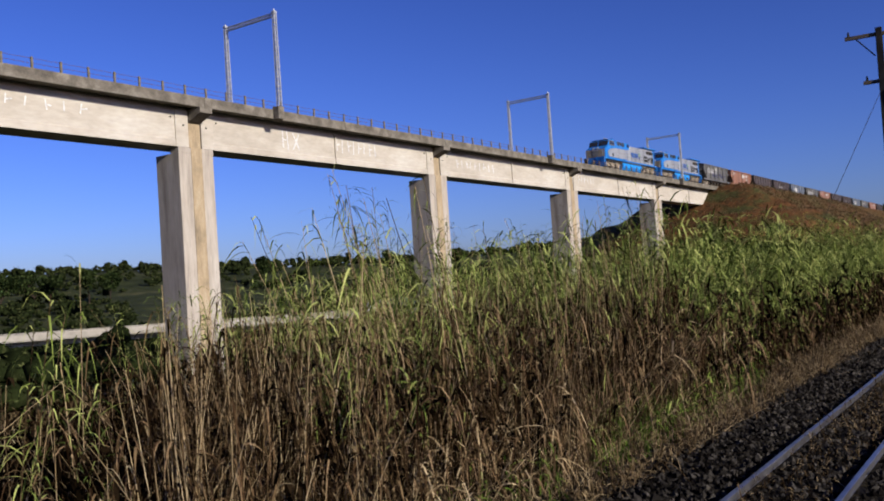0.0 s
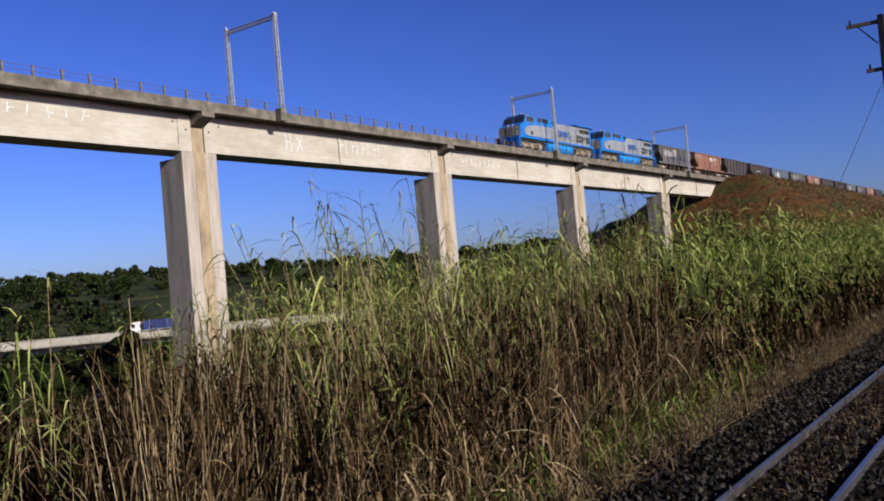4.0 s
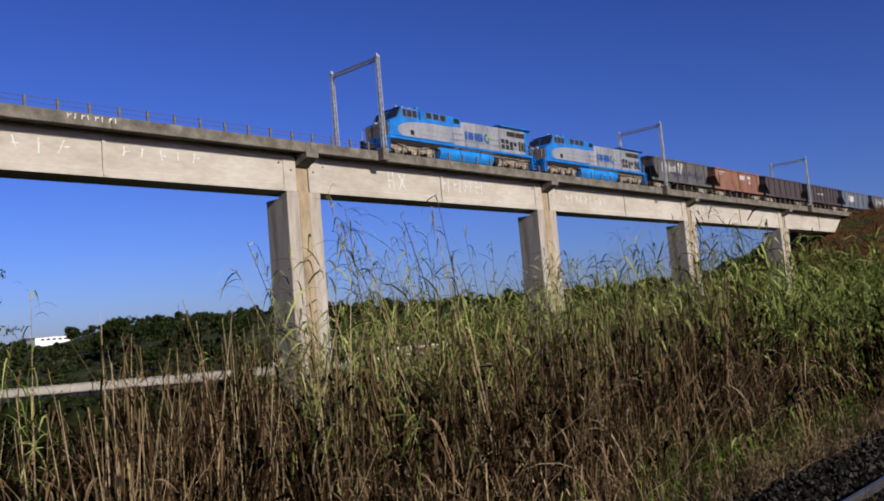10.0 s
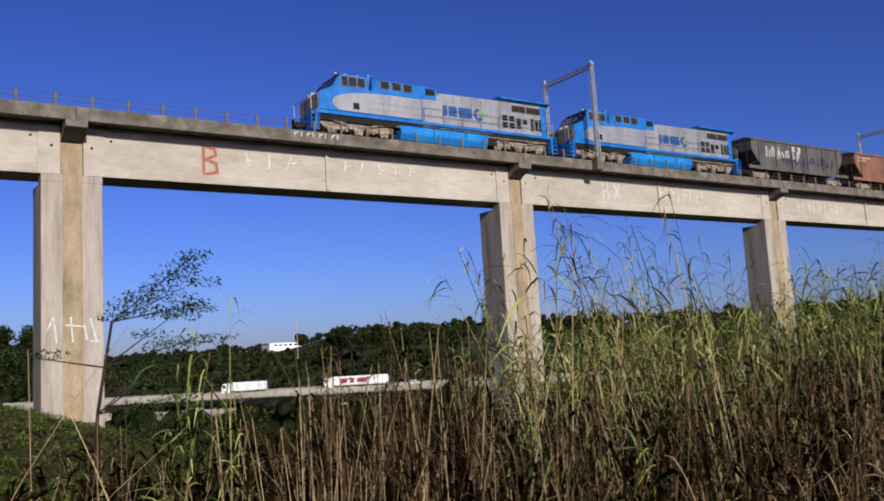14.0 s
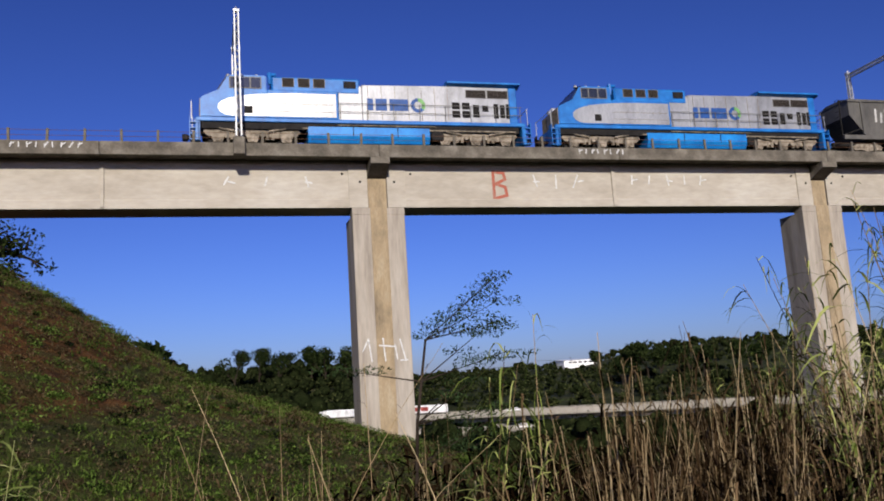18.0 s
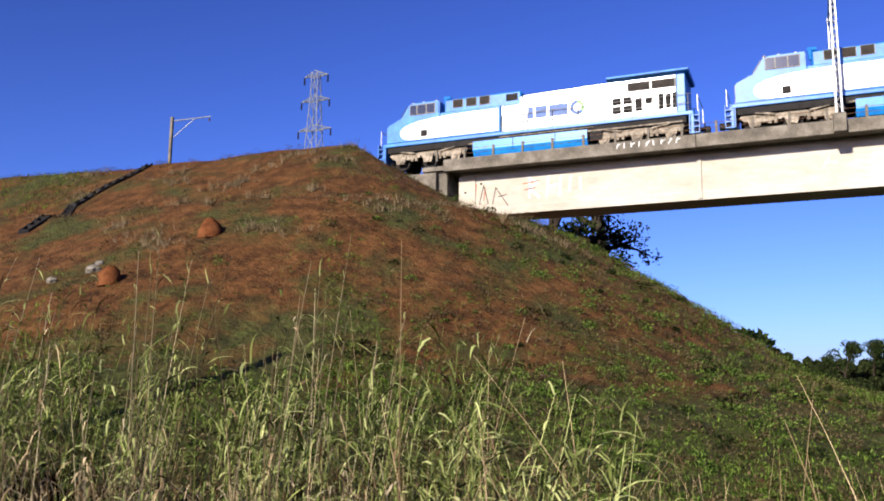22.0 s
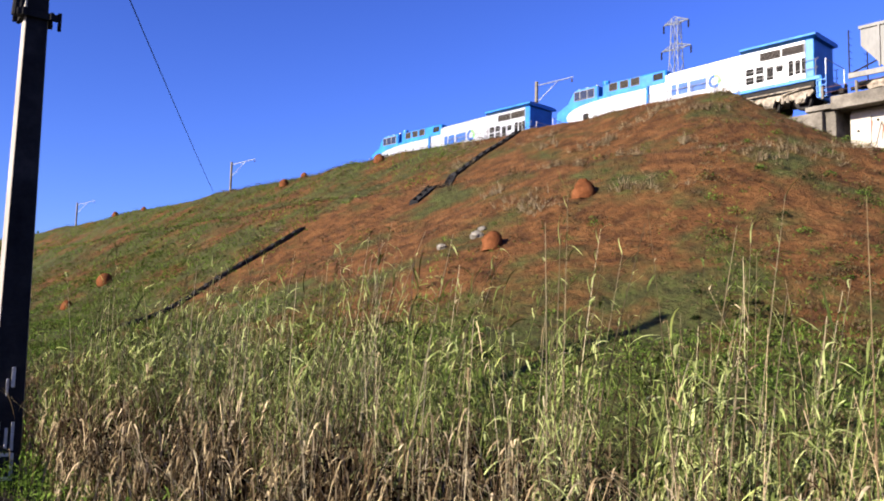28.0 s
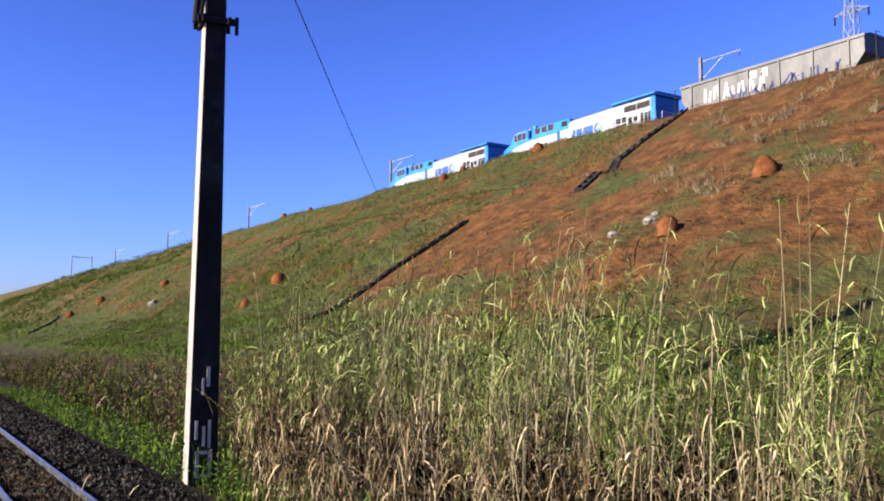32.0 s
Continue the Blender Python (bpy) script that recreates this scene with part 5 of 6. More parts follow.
def slope_grass():
    rng = np.random.default_rng(31)

    def spread(n, x0, x1, y0, y1, size, bias, seed):
        x, y = rng.uniform(x0, x1, n), rng.uniform(y0, y1, n)
        # bare in the middle of the slope, greener towards its foot, its end and beyond the drains
        bare = smoothstep(-47, -38, x) * (1 - smoothstep(-19, -8, x)) * smoothstep(18, 22, y)
        keep = bumps(x, y, size, seed) + 0.5 * bumps(x, y, size * 0.3, seed + 1) + rng.normal(0, 0.3, n) - 0.75 * bare > bias
        return x[keep], y[keep]

    for k, (name, label, mat, n, box4, size, bias, s0, s1) in enumerate((
            ("green_grass", "bright green grass patches on the embankment's lower slope", GRASS_GREEN, 52000, (-75, 8, 12, 25), 4.0, -0.15, 0.07, 0.20),
            ("green_grass", "green grass on the far end of the slope", GRASS_GREEN, 42000, (-130, -40, 12, 44), 7.0, -0.15, 0.10, 0.26),
            ("green_grass", "green weeds on the embankment's rounded end", GRASS_GREEN, 16000, (-24, 14, 20, 54), 3.0, 0.2, 0.06, 0.17),
            ("dry_grass", "straw-coloured dry grass tufts on the red slope", GRASS_DRY, 52000, (-80, 12, 14, 54), 3.5, 0.0, 0.06, 0.17),
            ("brown_weeds", "dark brown withered weeds on the red slope", ROT_SHADE, 30000, (-80, 12, 12, 52), 2.5, -0.3, 0.05, 0.13))):
        x, y = spread(n, *box4, size, bias, 4.0 + k * 3)
        tufts(name, label, mat, x, y, rng.uniform(s0, s1, len(x)), 40 + k, 4)
    # pale clumps of long grass near the crest
    cx, cy = rng.uniform(-46, -15, 26), rng.uniform(27, 43.5, 26)
    cx, cy = np.append(cx, rng.uniform(-15.5, -9, 9)), np.append(cy, rng.uniform(33, 40, 9))
    cx, cy = np.append(cx, (-19.5, -18.9, -27.5, -24.0)), np.append(cy, (28.7, 28.9, 38.0, 40.5))
    k = rng.integers(0, len(cx), 800)
    wide = rng.uniform(0.12, 0.45, len(cx))[k]
    tufts("straw_clumps", "pale clumps of long dry grass near the crest", STRAW_GRASS, cx[k] + rng.normal(0, 1.0, 800) * wide * 1.8, cy[k] + rng.normal(0, 1.0, 800) * wide, rng.uniform(0.22, 0.5, 800), 46, 16, 0.03)
    # the valley floor by the piers
    x, y = rng.uniform(14, 130, 15000), rng.uniform(13, 75, 15000)
    keep = (bumps(x, y, 8.0, 2.0) + rng.normal(0, 0.5, 15000) > -0.4) & (bank_height(x, y) < ground_height(x, y) - 0.5)
    tufts("valley_grass", "rough dry grass on the valley floor", GRASS_DRY, x[keep], y[keep], rng.uniform(0.3, 0.8, keep.sum()), 50, 7)
    x, y = rng.uniform(96, 260, 14000), rng.uniform(18, 50, 14000)
    tufts("dry_grass", "straw-coloured dry grass on the far embankment", GRASS_DRY, x, y, rng.uniform(0.2, 0.6, 14000), 51)
    # rough green grass and shrubs round the first pier's foot
    x, y = rng.uniform(-4, 30, 9000), rng.uniform(30, 70, 9000)
    keep = bumps(x, y, 4.0, 7.0) + rng.normal(0, 0.4, 9000) > -0.2
    tufts("green_grass", "rough green grass round the pier's foot", WEED_GREEN, x[keep], y[keep], rng.uniform(0.12, 0.30, keep.sum()), 52, 6)


def slope_weeds():
    """Low leafy weeds in clumps over the slope."""
    rng = np.random.default_rng(63)
    for k, (name, label, mat, n, box4, size, bias) in enumerate((
            ("leafy_weeds", "low leafy green weeds on the embankment", WEED_GREEN, 9000, (-75, 10, 13, 27), 3.0, 0.0),
            ("leafy_weeds", "low leafy green weeds on the embankment's rounded end", WEED_GREEN, 7000, (-26, 14, 20, 52), 1.8, 0.0),
            ("leafy_weeds", "low green weeds on the far slope", WEED_GREEN, 7000, (-140, -40, 13, 44), 5.0, 0.0),
            ("brown_weeds", "low brown withered weeds on the red slope", WEED_BROWN, 17000, (-80, 12, 13, 50), 1.6, 0.0),
            ("green_grass", "coarse grass on the distant slope", WEED_GREEN, 5000, (-270, -130, 12, 44), 9.0, -0.3))):
        x, y = rng.uniform(box4[0], box4[1], n), rng.uniform(box4[2], box4[3], n)
        bare = smoothstep(-47, -38, x) * (1 - smoothstep(-19, -8, x)) * smoothstep(18, 23, y) * (0.3 if mat is WEED_BROWN else 0.9)
        keep = bumps(x, y, size, 5.0 + 2 * k) + rng.normal(0, 0.35, n) - bare > bias
        x, y = x[keep], y[keep]
        s = rng.uniform(0.12, 0.42, len(x)) * (2.2 if k == 4 else 1.0)
        v, f = leaf_cloud(rng, np.stack([x, y, ground_height(x, y) + s * 0.2], -1), s, 20, 0.040 if k < 4 else 0.12, 0.6)
        tagged(arrays(name, v, f, mat), label, "weeds", kind="stuff")
    for name, label, mat, n, per, s0, s1, leaf in (
            ("leafy_bushes", "small bright green bushes on the embankment's rounded end", BUSH_GREEN, 900, 110, 0.2, 0.6, 0.045),
            ("dry_brush", "grey-brown dry brush in clumps on the embankment's end", WEED_BROWN, 800, 100, 0.2, 0.55, 0.04),
            ("dark_brush", "dark low shrubs between the weeds on the embankment", LEAF_SHADE, 320, 70, 0.15, 0.4, 0.06)):
        x, y = rng.uniform(-20, 12, n), rng.uniform(13, 50, n)
        keep = bumps(x, y, 4.0, len(name)) + rng.normal(0, 0.4, n) + 0.05 * (x + 8) - 0.6 * (1 - smoothstep(-17, -9, x)) * smoothstep(20, 24, y) > -0.2
        x, y = x[keep], y[keep]
        s = rng.uniform(s0, s1, len(x))
        v, f = leaf_cloud(rng, np.stack([x, y, ground_height(x, y) + s * 0.25], -1), s, per, leaf, 0.5)
        tagged(arrays(name, v, f, mat), label, "weeds", kind="stuff")


plants()
slope_grass()


# ---- trees ----
def leaf_cloud(rng, centres, radius, per, size, flat=0.75):
    """Leaves as small bent quads scattered round the given centres."""
    n = len(centres) * per
    d = rng.normal(0, 1, (n, 3))
    d /= np.linalg.norm(d, axis=1, keepdims=True)
    r = np.repeat(radius, per)[:, None] * rng.uniform(0.25, 1.0, (n, 1)) ** 0.6
    c = np.repeat(centres, per, 0) + d * r * np.array((1, 1, flat))
    u = rng.normal(0, 1, (n, 3))
    u /= np.linalg.norm(u, axis=1, keepdims=True)
    w = np.cross(u, rng.normal(0, 1, (n, 3)))
    w /= np.linalg.norm(w, axis=1, keepdims=True)
    s = (size * rng.uniform(0.5, 1.4, n))[:, None]
    v = np.stack([c - u * s, c + w * s * 0.45, c + u * s, c - w * s * 0.45], 1).reshape(-1, 3)
    return v, np.arange(len(v)).reshape(-1, 4)


def limbs(bm, rng, p, d, length, r, depth, tips, split=3, spread=0.55, up=0.15):
    q = p + d * length
    rod(bm, p, q, r, r * 0.68, seg=7 if depth > 1 else 5, caps=False)
    if depth == 0:
        tips.append(q)
        return
    if depth <= 2:
        tips.append(q)
    for k in range(split if depth > 1 else 2):
        a = Vector((rng.gauss(0, spread), rng.gauss(0, spread), rng.gauss(up, spread * 0.6)))
        limbs(bm, rng, q, (d + a).normalized(), length * rng.uniform(0.62, 0.85), r * 0.62, depth - 1, tips, split, spread, up)


def tree(name, label, x, y, z, height, seed, spread=0.5, size=0.22, per=60, lean=(0, 0, 1), mat=None, radius=0.16, depth=4, trunk=0.045, up=0.15):
    t = thing(name, label, "tree", pose(x, y, z))
    rng = random.Random(seed)
    bm, tips = bmesh.new(), []
    limbs(bm, rng, Vector((0, 0, -0.5)), Vector(lean).normalized(), height * 0.30, height * trunk, depth, tips, 3, spread, up)
    part("trunk", bm, BARK, t)
    pts = np.array([tuple(p) for p in tips])
    v, f = leaf_cloud(np.random.default_rng(seed), pts, np.full(len(pts), height * radius), per, size)
    ob = arrays("crown", v, f, mat or LEAF_DARK)
    ob.parent = t
    return t


slope_weeds()
tree("dark_tree", "spreading dark-leaved tree behind the embankment shoulder", -14.4, 66.0, 7.8, 11.5, 9, spread=0.95, size=0.18, per=30, radius=0.09, up=-0.05, trunk=0.05)
# small trees beyond the embankment, their tops above the deck
for k, (x, y, z, h) in enumerate(((-20.5, 75, 13.0, 13.0), (-16.5, 77, 13.0, 13.0))):
    tree("small_tree", "small dark tree beyond the embankment", x, y, z, h, 70 + k, size=0.22, per=24, radius=0.11, depth=3)


def sapling(x, y):
    """A thin young tree with flat sprays of small leaves leaning to one side."""
    z = float(ground_height(x, y))
    t = thing("sapling", "slender young tree with feathery dark leaves", "tree", pose(x, y, z))
    rng = random.Random(12)
    bm, tips = bmesh.new(), []
    p = Vector((0, 0, -0.1))
    for k in range(7):
        q = p + Vector((0.03 * k * 0.5 + rng.gauss(0, 0.02), rng.gauss(0, 0.03), 0.52))
        rod(bm, p, q, 0.036 - k * 0.003, 0.033 - k * 0.003, seg=6, caps=False)
        if k >= 2:
            for j in range(3):
                d = Vector((rng.choice((1, 1, 1, -0.8)) * rng.uniform(0.5, 1.0), rng.uniform(-0.6, 0.6), rng.uniform(0.0, 0.4))).normalized()
                a = q.copy()
                for i in range(4):
                    b = a + d * 0.30 + Vector((0, 0, 0.03))
                    rod(bm, a, b, 0.010 - i * 0.002, 0.008 - i * 0.002, seg=4, caps=False)
                    a = b
                    if i >= 1:
                        tips.append(a + Vector((rng.gauss(0, 0.05), rng.gauss(0, 0.05), rng.gauss(0, 0.03))))
        p = q
    for k in range(6):
        q = p + Vector((0.16, rng.gauss(0, 0.03), 0.13))
        rod(bm, p, q, 0.008, 0.006, seg=4, caps=False)
        tips += [q, q + Vector((rng.gauss(0, 0.1), rng.gauss(0, 0.1), -0.06))]
        p = q
    part("trunk", bm, BARK, t)
    pts = np.array([tuple(v) for v in tips])
    v, f = leaf_cloud(np.random.default_rng(3), pts, np.full(len(pts), 0.25), 90, 0.021, 0.3)
    ob = arrays("crown", v, f, LEAF_SAPLING)
    ob.parent = t


sapling(3.25, 10.9)


ROAD, ROAD_Z = (98.0, 210.0), -4.05  # a point of the road viaduct's edge, and its height


def uneven(rng, n):
    return rng.uniform(-3.0, 1.2, n)


def woodland():
    """Far woods: clumps of leaves over the valley and the hills, in two joined sheets."""
    rng = np.random.default_rng(77)
    for name, label, n, r0, r1, a0, a1, hh, per, size in (
            ("valley_woods", "dark green woodland filling the valley", 2600, 70, 330, -14, 62, (3.0, 7.5), 84, 0.30),
            ("hill_woods", "dark wooded hills in the distance", 4600, 330, 860, -18, 84, (7.0, 15.0), 54, 0.85)):
        r = np.sqrt(rng.uniform(r0 * r0, r1 * r1, n))
        a = np.radians(rng.uniform(a0, a1, n))
        x, y = r * np.sin(a), r * np.cos(a)
        h = rng.uniform(*hh, n) * (1 + 0.35 * bumps(x, y, 30.0, 8.0)) * np.where(rng.uniform(0, 1, n) < 0.12, 1.5, 1.0)
        if r0 > 300:
            h = h * np.interp(np.degrees(a), (-18, 9, 13, 36, 40, 84), (0.85, 0.85, 0.42, 0.42, 0.55, 0.6))
        gap = bumps(x, y, 55.0, 6.0)
        keep = (gap + 0.6 * bumps(x, y, 130.0, 3.0) + rng.normal(0, 0.22, n) > -0.55) & (y > 62)
        road = ((x - ROAD[0]) + (y - ROAD[1])) * 0.7071
        keep &= (road < -22) | (road > 15)
        keep &= (a < radians(36)) | (r < 400) | (bumps(x, y, 90.0, 2.0) > 0.15) | (r > 720)
        x, y, h, road = x[keep], y[keep], h[keep], road[keep]
        # in front of the road the woods stay below its deck
        az = np.arctan2(x, y)
        share = np.hypot(x, y) * (np.sin(az) + np.cos(az)) / (ROAD[0] + ROAD[1])
        low = np.where(bumps(az * 40, share * 2, 1.0, 4.0) > -0.2, 6.6, 10.5)
        cap = np.maximum(1.5, 1.65 - share * (1.65 + low) - ground_height(x, y) + uneven(rng, len(x)) * 0.4)
        h = np.where(road < 0, np.minimum(h, cap), h)
        c = np.stack([x, y, ground_height(x, y) + h * 0.55], -1)
        c = np.repeat(c, 3, 0) + rng.normal(0, 1, (len(c) * 3, 3)) * np.repeat(h, 3)[:, None] * np.array((0.30, 0.30, 0.14))
        v, f = leaf_cloud(rng, c, np.repeat(h * 0.42, 3), per // 3, size, 0.9)
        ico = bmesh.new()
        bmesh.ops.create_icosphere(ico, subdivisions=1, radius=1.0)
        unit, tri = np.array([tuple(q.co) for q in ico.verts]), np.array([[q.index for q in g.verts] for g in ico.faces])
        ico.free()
        # solid crown cores, their dark colour painting the shade behind the leaves
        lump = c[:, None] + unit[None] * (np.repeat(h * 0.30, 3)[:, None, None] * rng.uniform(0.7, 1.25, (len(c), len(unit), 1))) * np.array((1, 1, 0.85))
        tagged(arrays(name, lump.reshape(-1, 3), (np.arange(len(c)) * len(unit))[:, None, None].repeat(len(tri), 1).reshape(-1, 1) + np.tile(tri, (len(c), 1)), LEAF_SHADE, True), label, "woodland", kind="stuff")
        tagged(arrays(name, v, f, LEAF_FAR), label, "woodland", kind="stuff")


woodland()
# taller single trees on the skyline
SKYLINE = [(-4.4, 150, 14), (1.5, 620, 24), (3.0, 640, 25), (4.2, 640, 22), (6.3, 650, 26), (7.2, 640, 23), (8.6, 650, 24), (9.6, 640, 20), (26.2, 560, 15), (27.0, 560, 19), (27.8, 560, 25), (28.6, 555, 21), (30.4, 570, 20), (31.2, 560, 17), (33.4, 570, 19), (34.6, 580, 16),
           (66.0, 500, 17), (67.5, 480, 18), (44.0, 640, 17), (52.0, 640, 17), (24.5, 700, 15)]
for k, (az, r, h) in enumerate(SKYLINE):
    x, y = r * math.sin(radians(az)), r * math.cos(radians(az))
    tree("skyline_tree", "tall dark tree standing on the far ridge", x, y, float(ground_height(x, y)), h + (11 if az < 12 else 6), 200 + k, spread=0.42, size=1.0, per=48, radius=0.13, depth=3, trunk=0.02)


# ---- the road viaducts in the valley ----
def road_viaduct(y, ztop, x0, x1, label):
    t = thing("road_viaduct", label, "viaduct", pose(ROAD[0], ROAD[1], 0, 0, 0, -45), group="road viaducts")
    bm = bmesh.new()
    box(bm, x0, x1, y, y + 11, ztop - 1.9, ztop - 1.15)
    part("deck", bm, ROAD_CONCRETE, t)
    for yy in (y - 0.2, y + 10.9):
        bm = bmesh.new()
        box(bm, x0, x1, yy, yy + 0.3, ztop - 1.7, ztop - 0.35)
        part("barrier", bm, ROAD_CONCRETE, t)
    bm = bmesh.new()
    box(bm, -0.12, 0.12, y - 0.1, y + 0.1, ztop - 0.36, ztop + 0.1)
    me = mesh_of(bm, "rail_post", ROAD_CONCRETE)
    for k in range(int((x1 - x0) / 5)):
        shared("rail_post", me, t, pose(x0 + 2 + k * 5, 0, 0))
    bm = bmesh.new()
    box(bm, x0, x1, y - 0.08, y + 0.08, ztop + 0.02, ztop + 0.16)
    part("hand_rail", bm, ROAD_CONCRETE, t)
    bm = bmesh.new()
    box(bm, x0, x1, y + 3.2, y + 3.8, ztop - 3.2, ztop - 1.9)
    part("edge_girder", bm, ROAD_CONCRETE, t)
    k = x0 + 12
    while k < x1:
        for dy in (1.2, 8.2):
            bm = bmesh.new()
            rod(bm, (k, y + dy, ztop - 22), (k, y + dy, ztop - 4.0), 0.8, seg=12)
            part("column", bm, ROAD_CONCRETE, t)
        bm = bmesh.new()
        box(bm, k - 0.9, k + 0.9, y + 0.3, y + 10.2, ztop - 4.9, ztop - 3.9)
        part("column_cap", bm, ROAD_CONCRETE, t)
        k += 28
    return t


road_viaduct(0, ROAD_Z + 0.35, -240, 170, "pale concrete road viaduct with a railing crossing the wooded valley")
road_viaduct(-16, ROAD_Z - 3.4, -240, 170, "lower pale concrete road viaduct beside its twin")

VAN_WHITE = material("van_white", (0.78, 0.78, 0.77), 0.4, scale=0.5, fine=3, amount=0.1, bump=0, spec=0.5)
TRUCK_RED = material("truck_red", (0.321, 0.0583, 0.0466), 0.5, scale=0.5, fine=3, amount=0.15, bump=0)
TYRE = material("tyre", (0.0117, 0.0117, 0.0117), 0.9, scale=3, amount=0.2, bump=0)


def truck(label, body_mat, length, marked=False):
    t = thing("truck", label, "truck", group="road traffic")
    bm = bmesh.new()
    prism(bm, [(0, 0.6), (0, 2.3), (0.5, 3.1), (2.2, 3.3), (2.2, 0.6)], -1.2, 1.2)
    cab = part("cab", bm, VAN_WHITE, t)
    bm = bmesh.new()
    box(bm, 0.3, 1.2, -1.23, 1.23, 1.9, 2.7)
    part("window", bm, GLASS, cab)
    bm = bmesh.new()
    box(bm, 2.9, length, -1.25, 1.25, 1.2, 3.4, 0.05)
    box_body = part("trailer", bm, body_mat, t)
    if marked:
        for a, b in ((4.5, 6.5), (7.2, 8.4), (9.2, 11.8)):
            bm = bmesh.new()
            box(bm, a, b, -1.27, -1.252, 1.7, 2.9)
            part("red_marking", bm, TRUCK_RED, box_body)
    bm = bmesh.new()
    box(bm, 0.4, length - 0.2, -0.5, 0.5, 0.7, 1.19)
    part("chassis", bm, DARK, t)
    for x in (1.0, 4.2, length - 3.2, length - 1.9):
        for y in (-1.1, 1.1):
            bm = bmesh.new()
            rod(bm, (x, y - 0.15, 0.5), (x, y + 0.15, 0.5), 0.5, seg=14)
            part("wheel", bm, TYRE, t)
    return t


def car(label):
    t = thing("car", label, "car", group="road traffic")
    bm = bmesh.new()
    prism(bm, [(0, 0.35), (0, 0.8), (1.0, 0.95), (1.7, 1.45), (3.2, 1.45), (4.1, 0.95), (4.3, 0.35)], -0.85, 0.85)
    b = part("body", bm, VAN_WHITE, t)
    bm = bmesh.new()
    prism(bm, [(1.25, 0.98), (1.75, 1.38), (3.15, 1.38), (3.8, 0.98)], -0.87, 0.87)
    part("window", bm, GLASS, b)
    for x in (0.8, 3.4):
        for y in (-0.8, 0.8):
            bm = bmesh.new()
            rod(bm, (x, y - 0.1, 0.32), (x, y + 0.1, 0.32), 0.32, seg=12)
            part("wheel", bm, TYRE, t)
    return t


TRUCK_BLUE = material("truck_blue", (0.0175, 0.0291, 0.117), 0.5, scale=0.5, fine=3, amount=0.15, bump=0)
TRAFFIC = [(truck("white lorry with a pale low trailer on the road viaduct", VAN_WHITE, 12.0), 5.0, ROAD_Z - 0.8), (truck("lorry with a white box trailer marked in red", VAN_WHITE, 17.0, True), 5.5, ROAD_Z - 0.8),
           (car("white hatchback on the road viaduct"), 6.0, ROAD_Z - 0.8), (car("white car on the lower road viaduct"), -11.0, ROAD_Z - 4.55), (truck("lorry with a dark blue box trailer", TRUCK_BLUE, 14.0), 5.2, ROAD_Z - 0.8)]


# ---- things on the embankment ----
def mound(x, y, s, seed, label="red termite mound of bare earth on the slope"):
    z = float(ground_height(x, y))
    rng = random.Random(seed)
    bm = bmesh.new()
    rings, seg = [], 10
    for r, h in ((0.66, -0.25), (0.64, 0.08), (0.60, 0.36), (0.46, 0.62), (0.26, 0.82)):
        rings.append([bm.verts.new(((r + rng.uniform(-0.09, 0.09)) * s * math.cos(2 * math.pi * i / seg), (r + rng.uniform(-0.09, 0.09)) * s * math.sin(2 * math.pi * i / seg), (h + rng.uniform(-0.05, 0.05)) * s)) for i in range(seg)])
    tip = bm.verts.new((rng.uniform(-0.08, 0.08) * s, 0, 0.90 * s))
    for a, b in zip(rings, rings[1:]):
        for i in range(seg):
            bm.faces.new((a[i], a[(i + 1) % seg], b[(i + 1) % seg], b[i]))
    for i in range(seg):
        bm.faces.new((rings[-1][i], rings[-1][(i + 1) % seg], tip))
    ob = part("termite_mound", bm, SOIL_RED, smooth=True)
    ob.matrix_basis = pose(x, y, z, 0, 0, rng.uniform(0, 360))
    tagged(ob, label, "termite mound", "termite mounds")


for k, (x, y, s) in enumerate(((-52.9, 42.8, 1.15), (-65.5, 42.2, 1.15), (-64.6, 43.7, 0.7), (-21.45, 28.1, 1.2), (-22.6, 24.0, 1.1), (-57.0, 23.3, 1.3), (-56.3, 20.7, 0.9), (-105.0, 43.6, 1.0), (-97.0, 43.6, 0.8), (-92.5, 25.4, 1.3), (-113.6, 23.5, 1.5), (-116.3, 20.5, 1.3))):
    mound(x, y, s * 0.62, 300 + k)
for x, y, s in ((-24.3, 24.9, 0.30), (-25.4, 24.0, 0.22), (-24.6, 25.5, 0.18), (-82.4, 21.7, 0.5), (-84.0, 21.9, 0.4)):
    bm = bmesh.new()
    bmesh.ops.create_icosphere(bm, subdivisions=2, radius=s)
    rg = random.Random(int(s * 100))
    for v in bm.verts:
        v.co *= rg.uniform(0.75, 1.15)
        v.co.z *= 0.7
    ob = part("boulder", bm, OLD_CONCRETE)
    ob.location = (x, y, float(ground_height(x, y)) + s * 0.15)
    tagged(ob, "pale broken concrete lump lying on the slope", "rock", "slope debris")


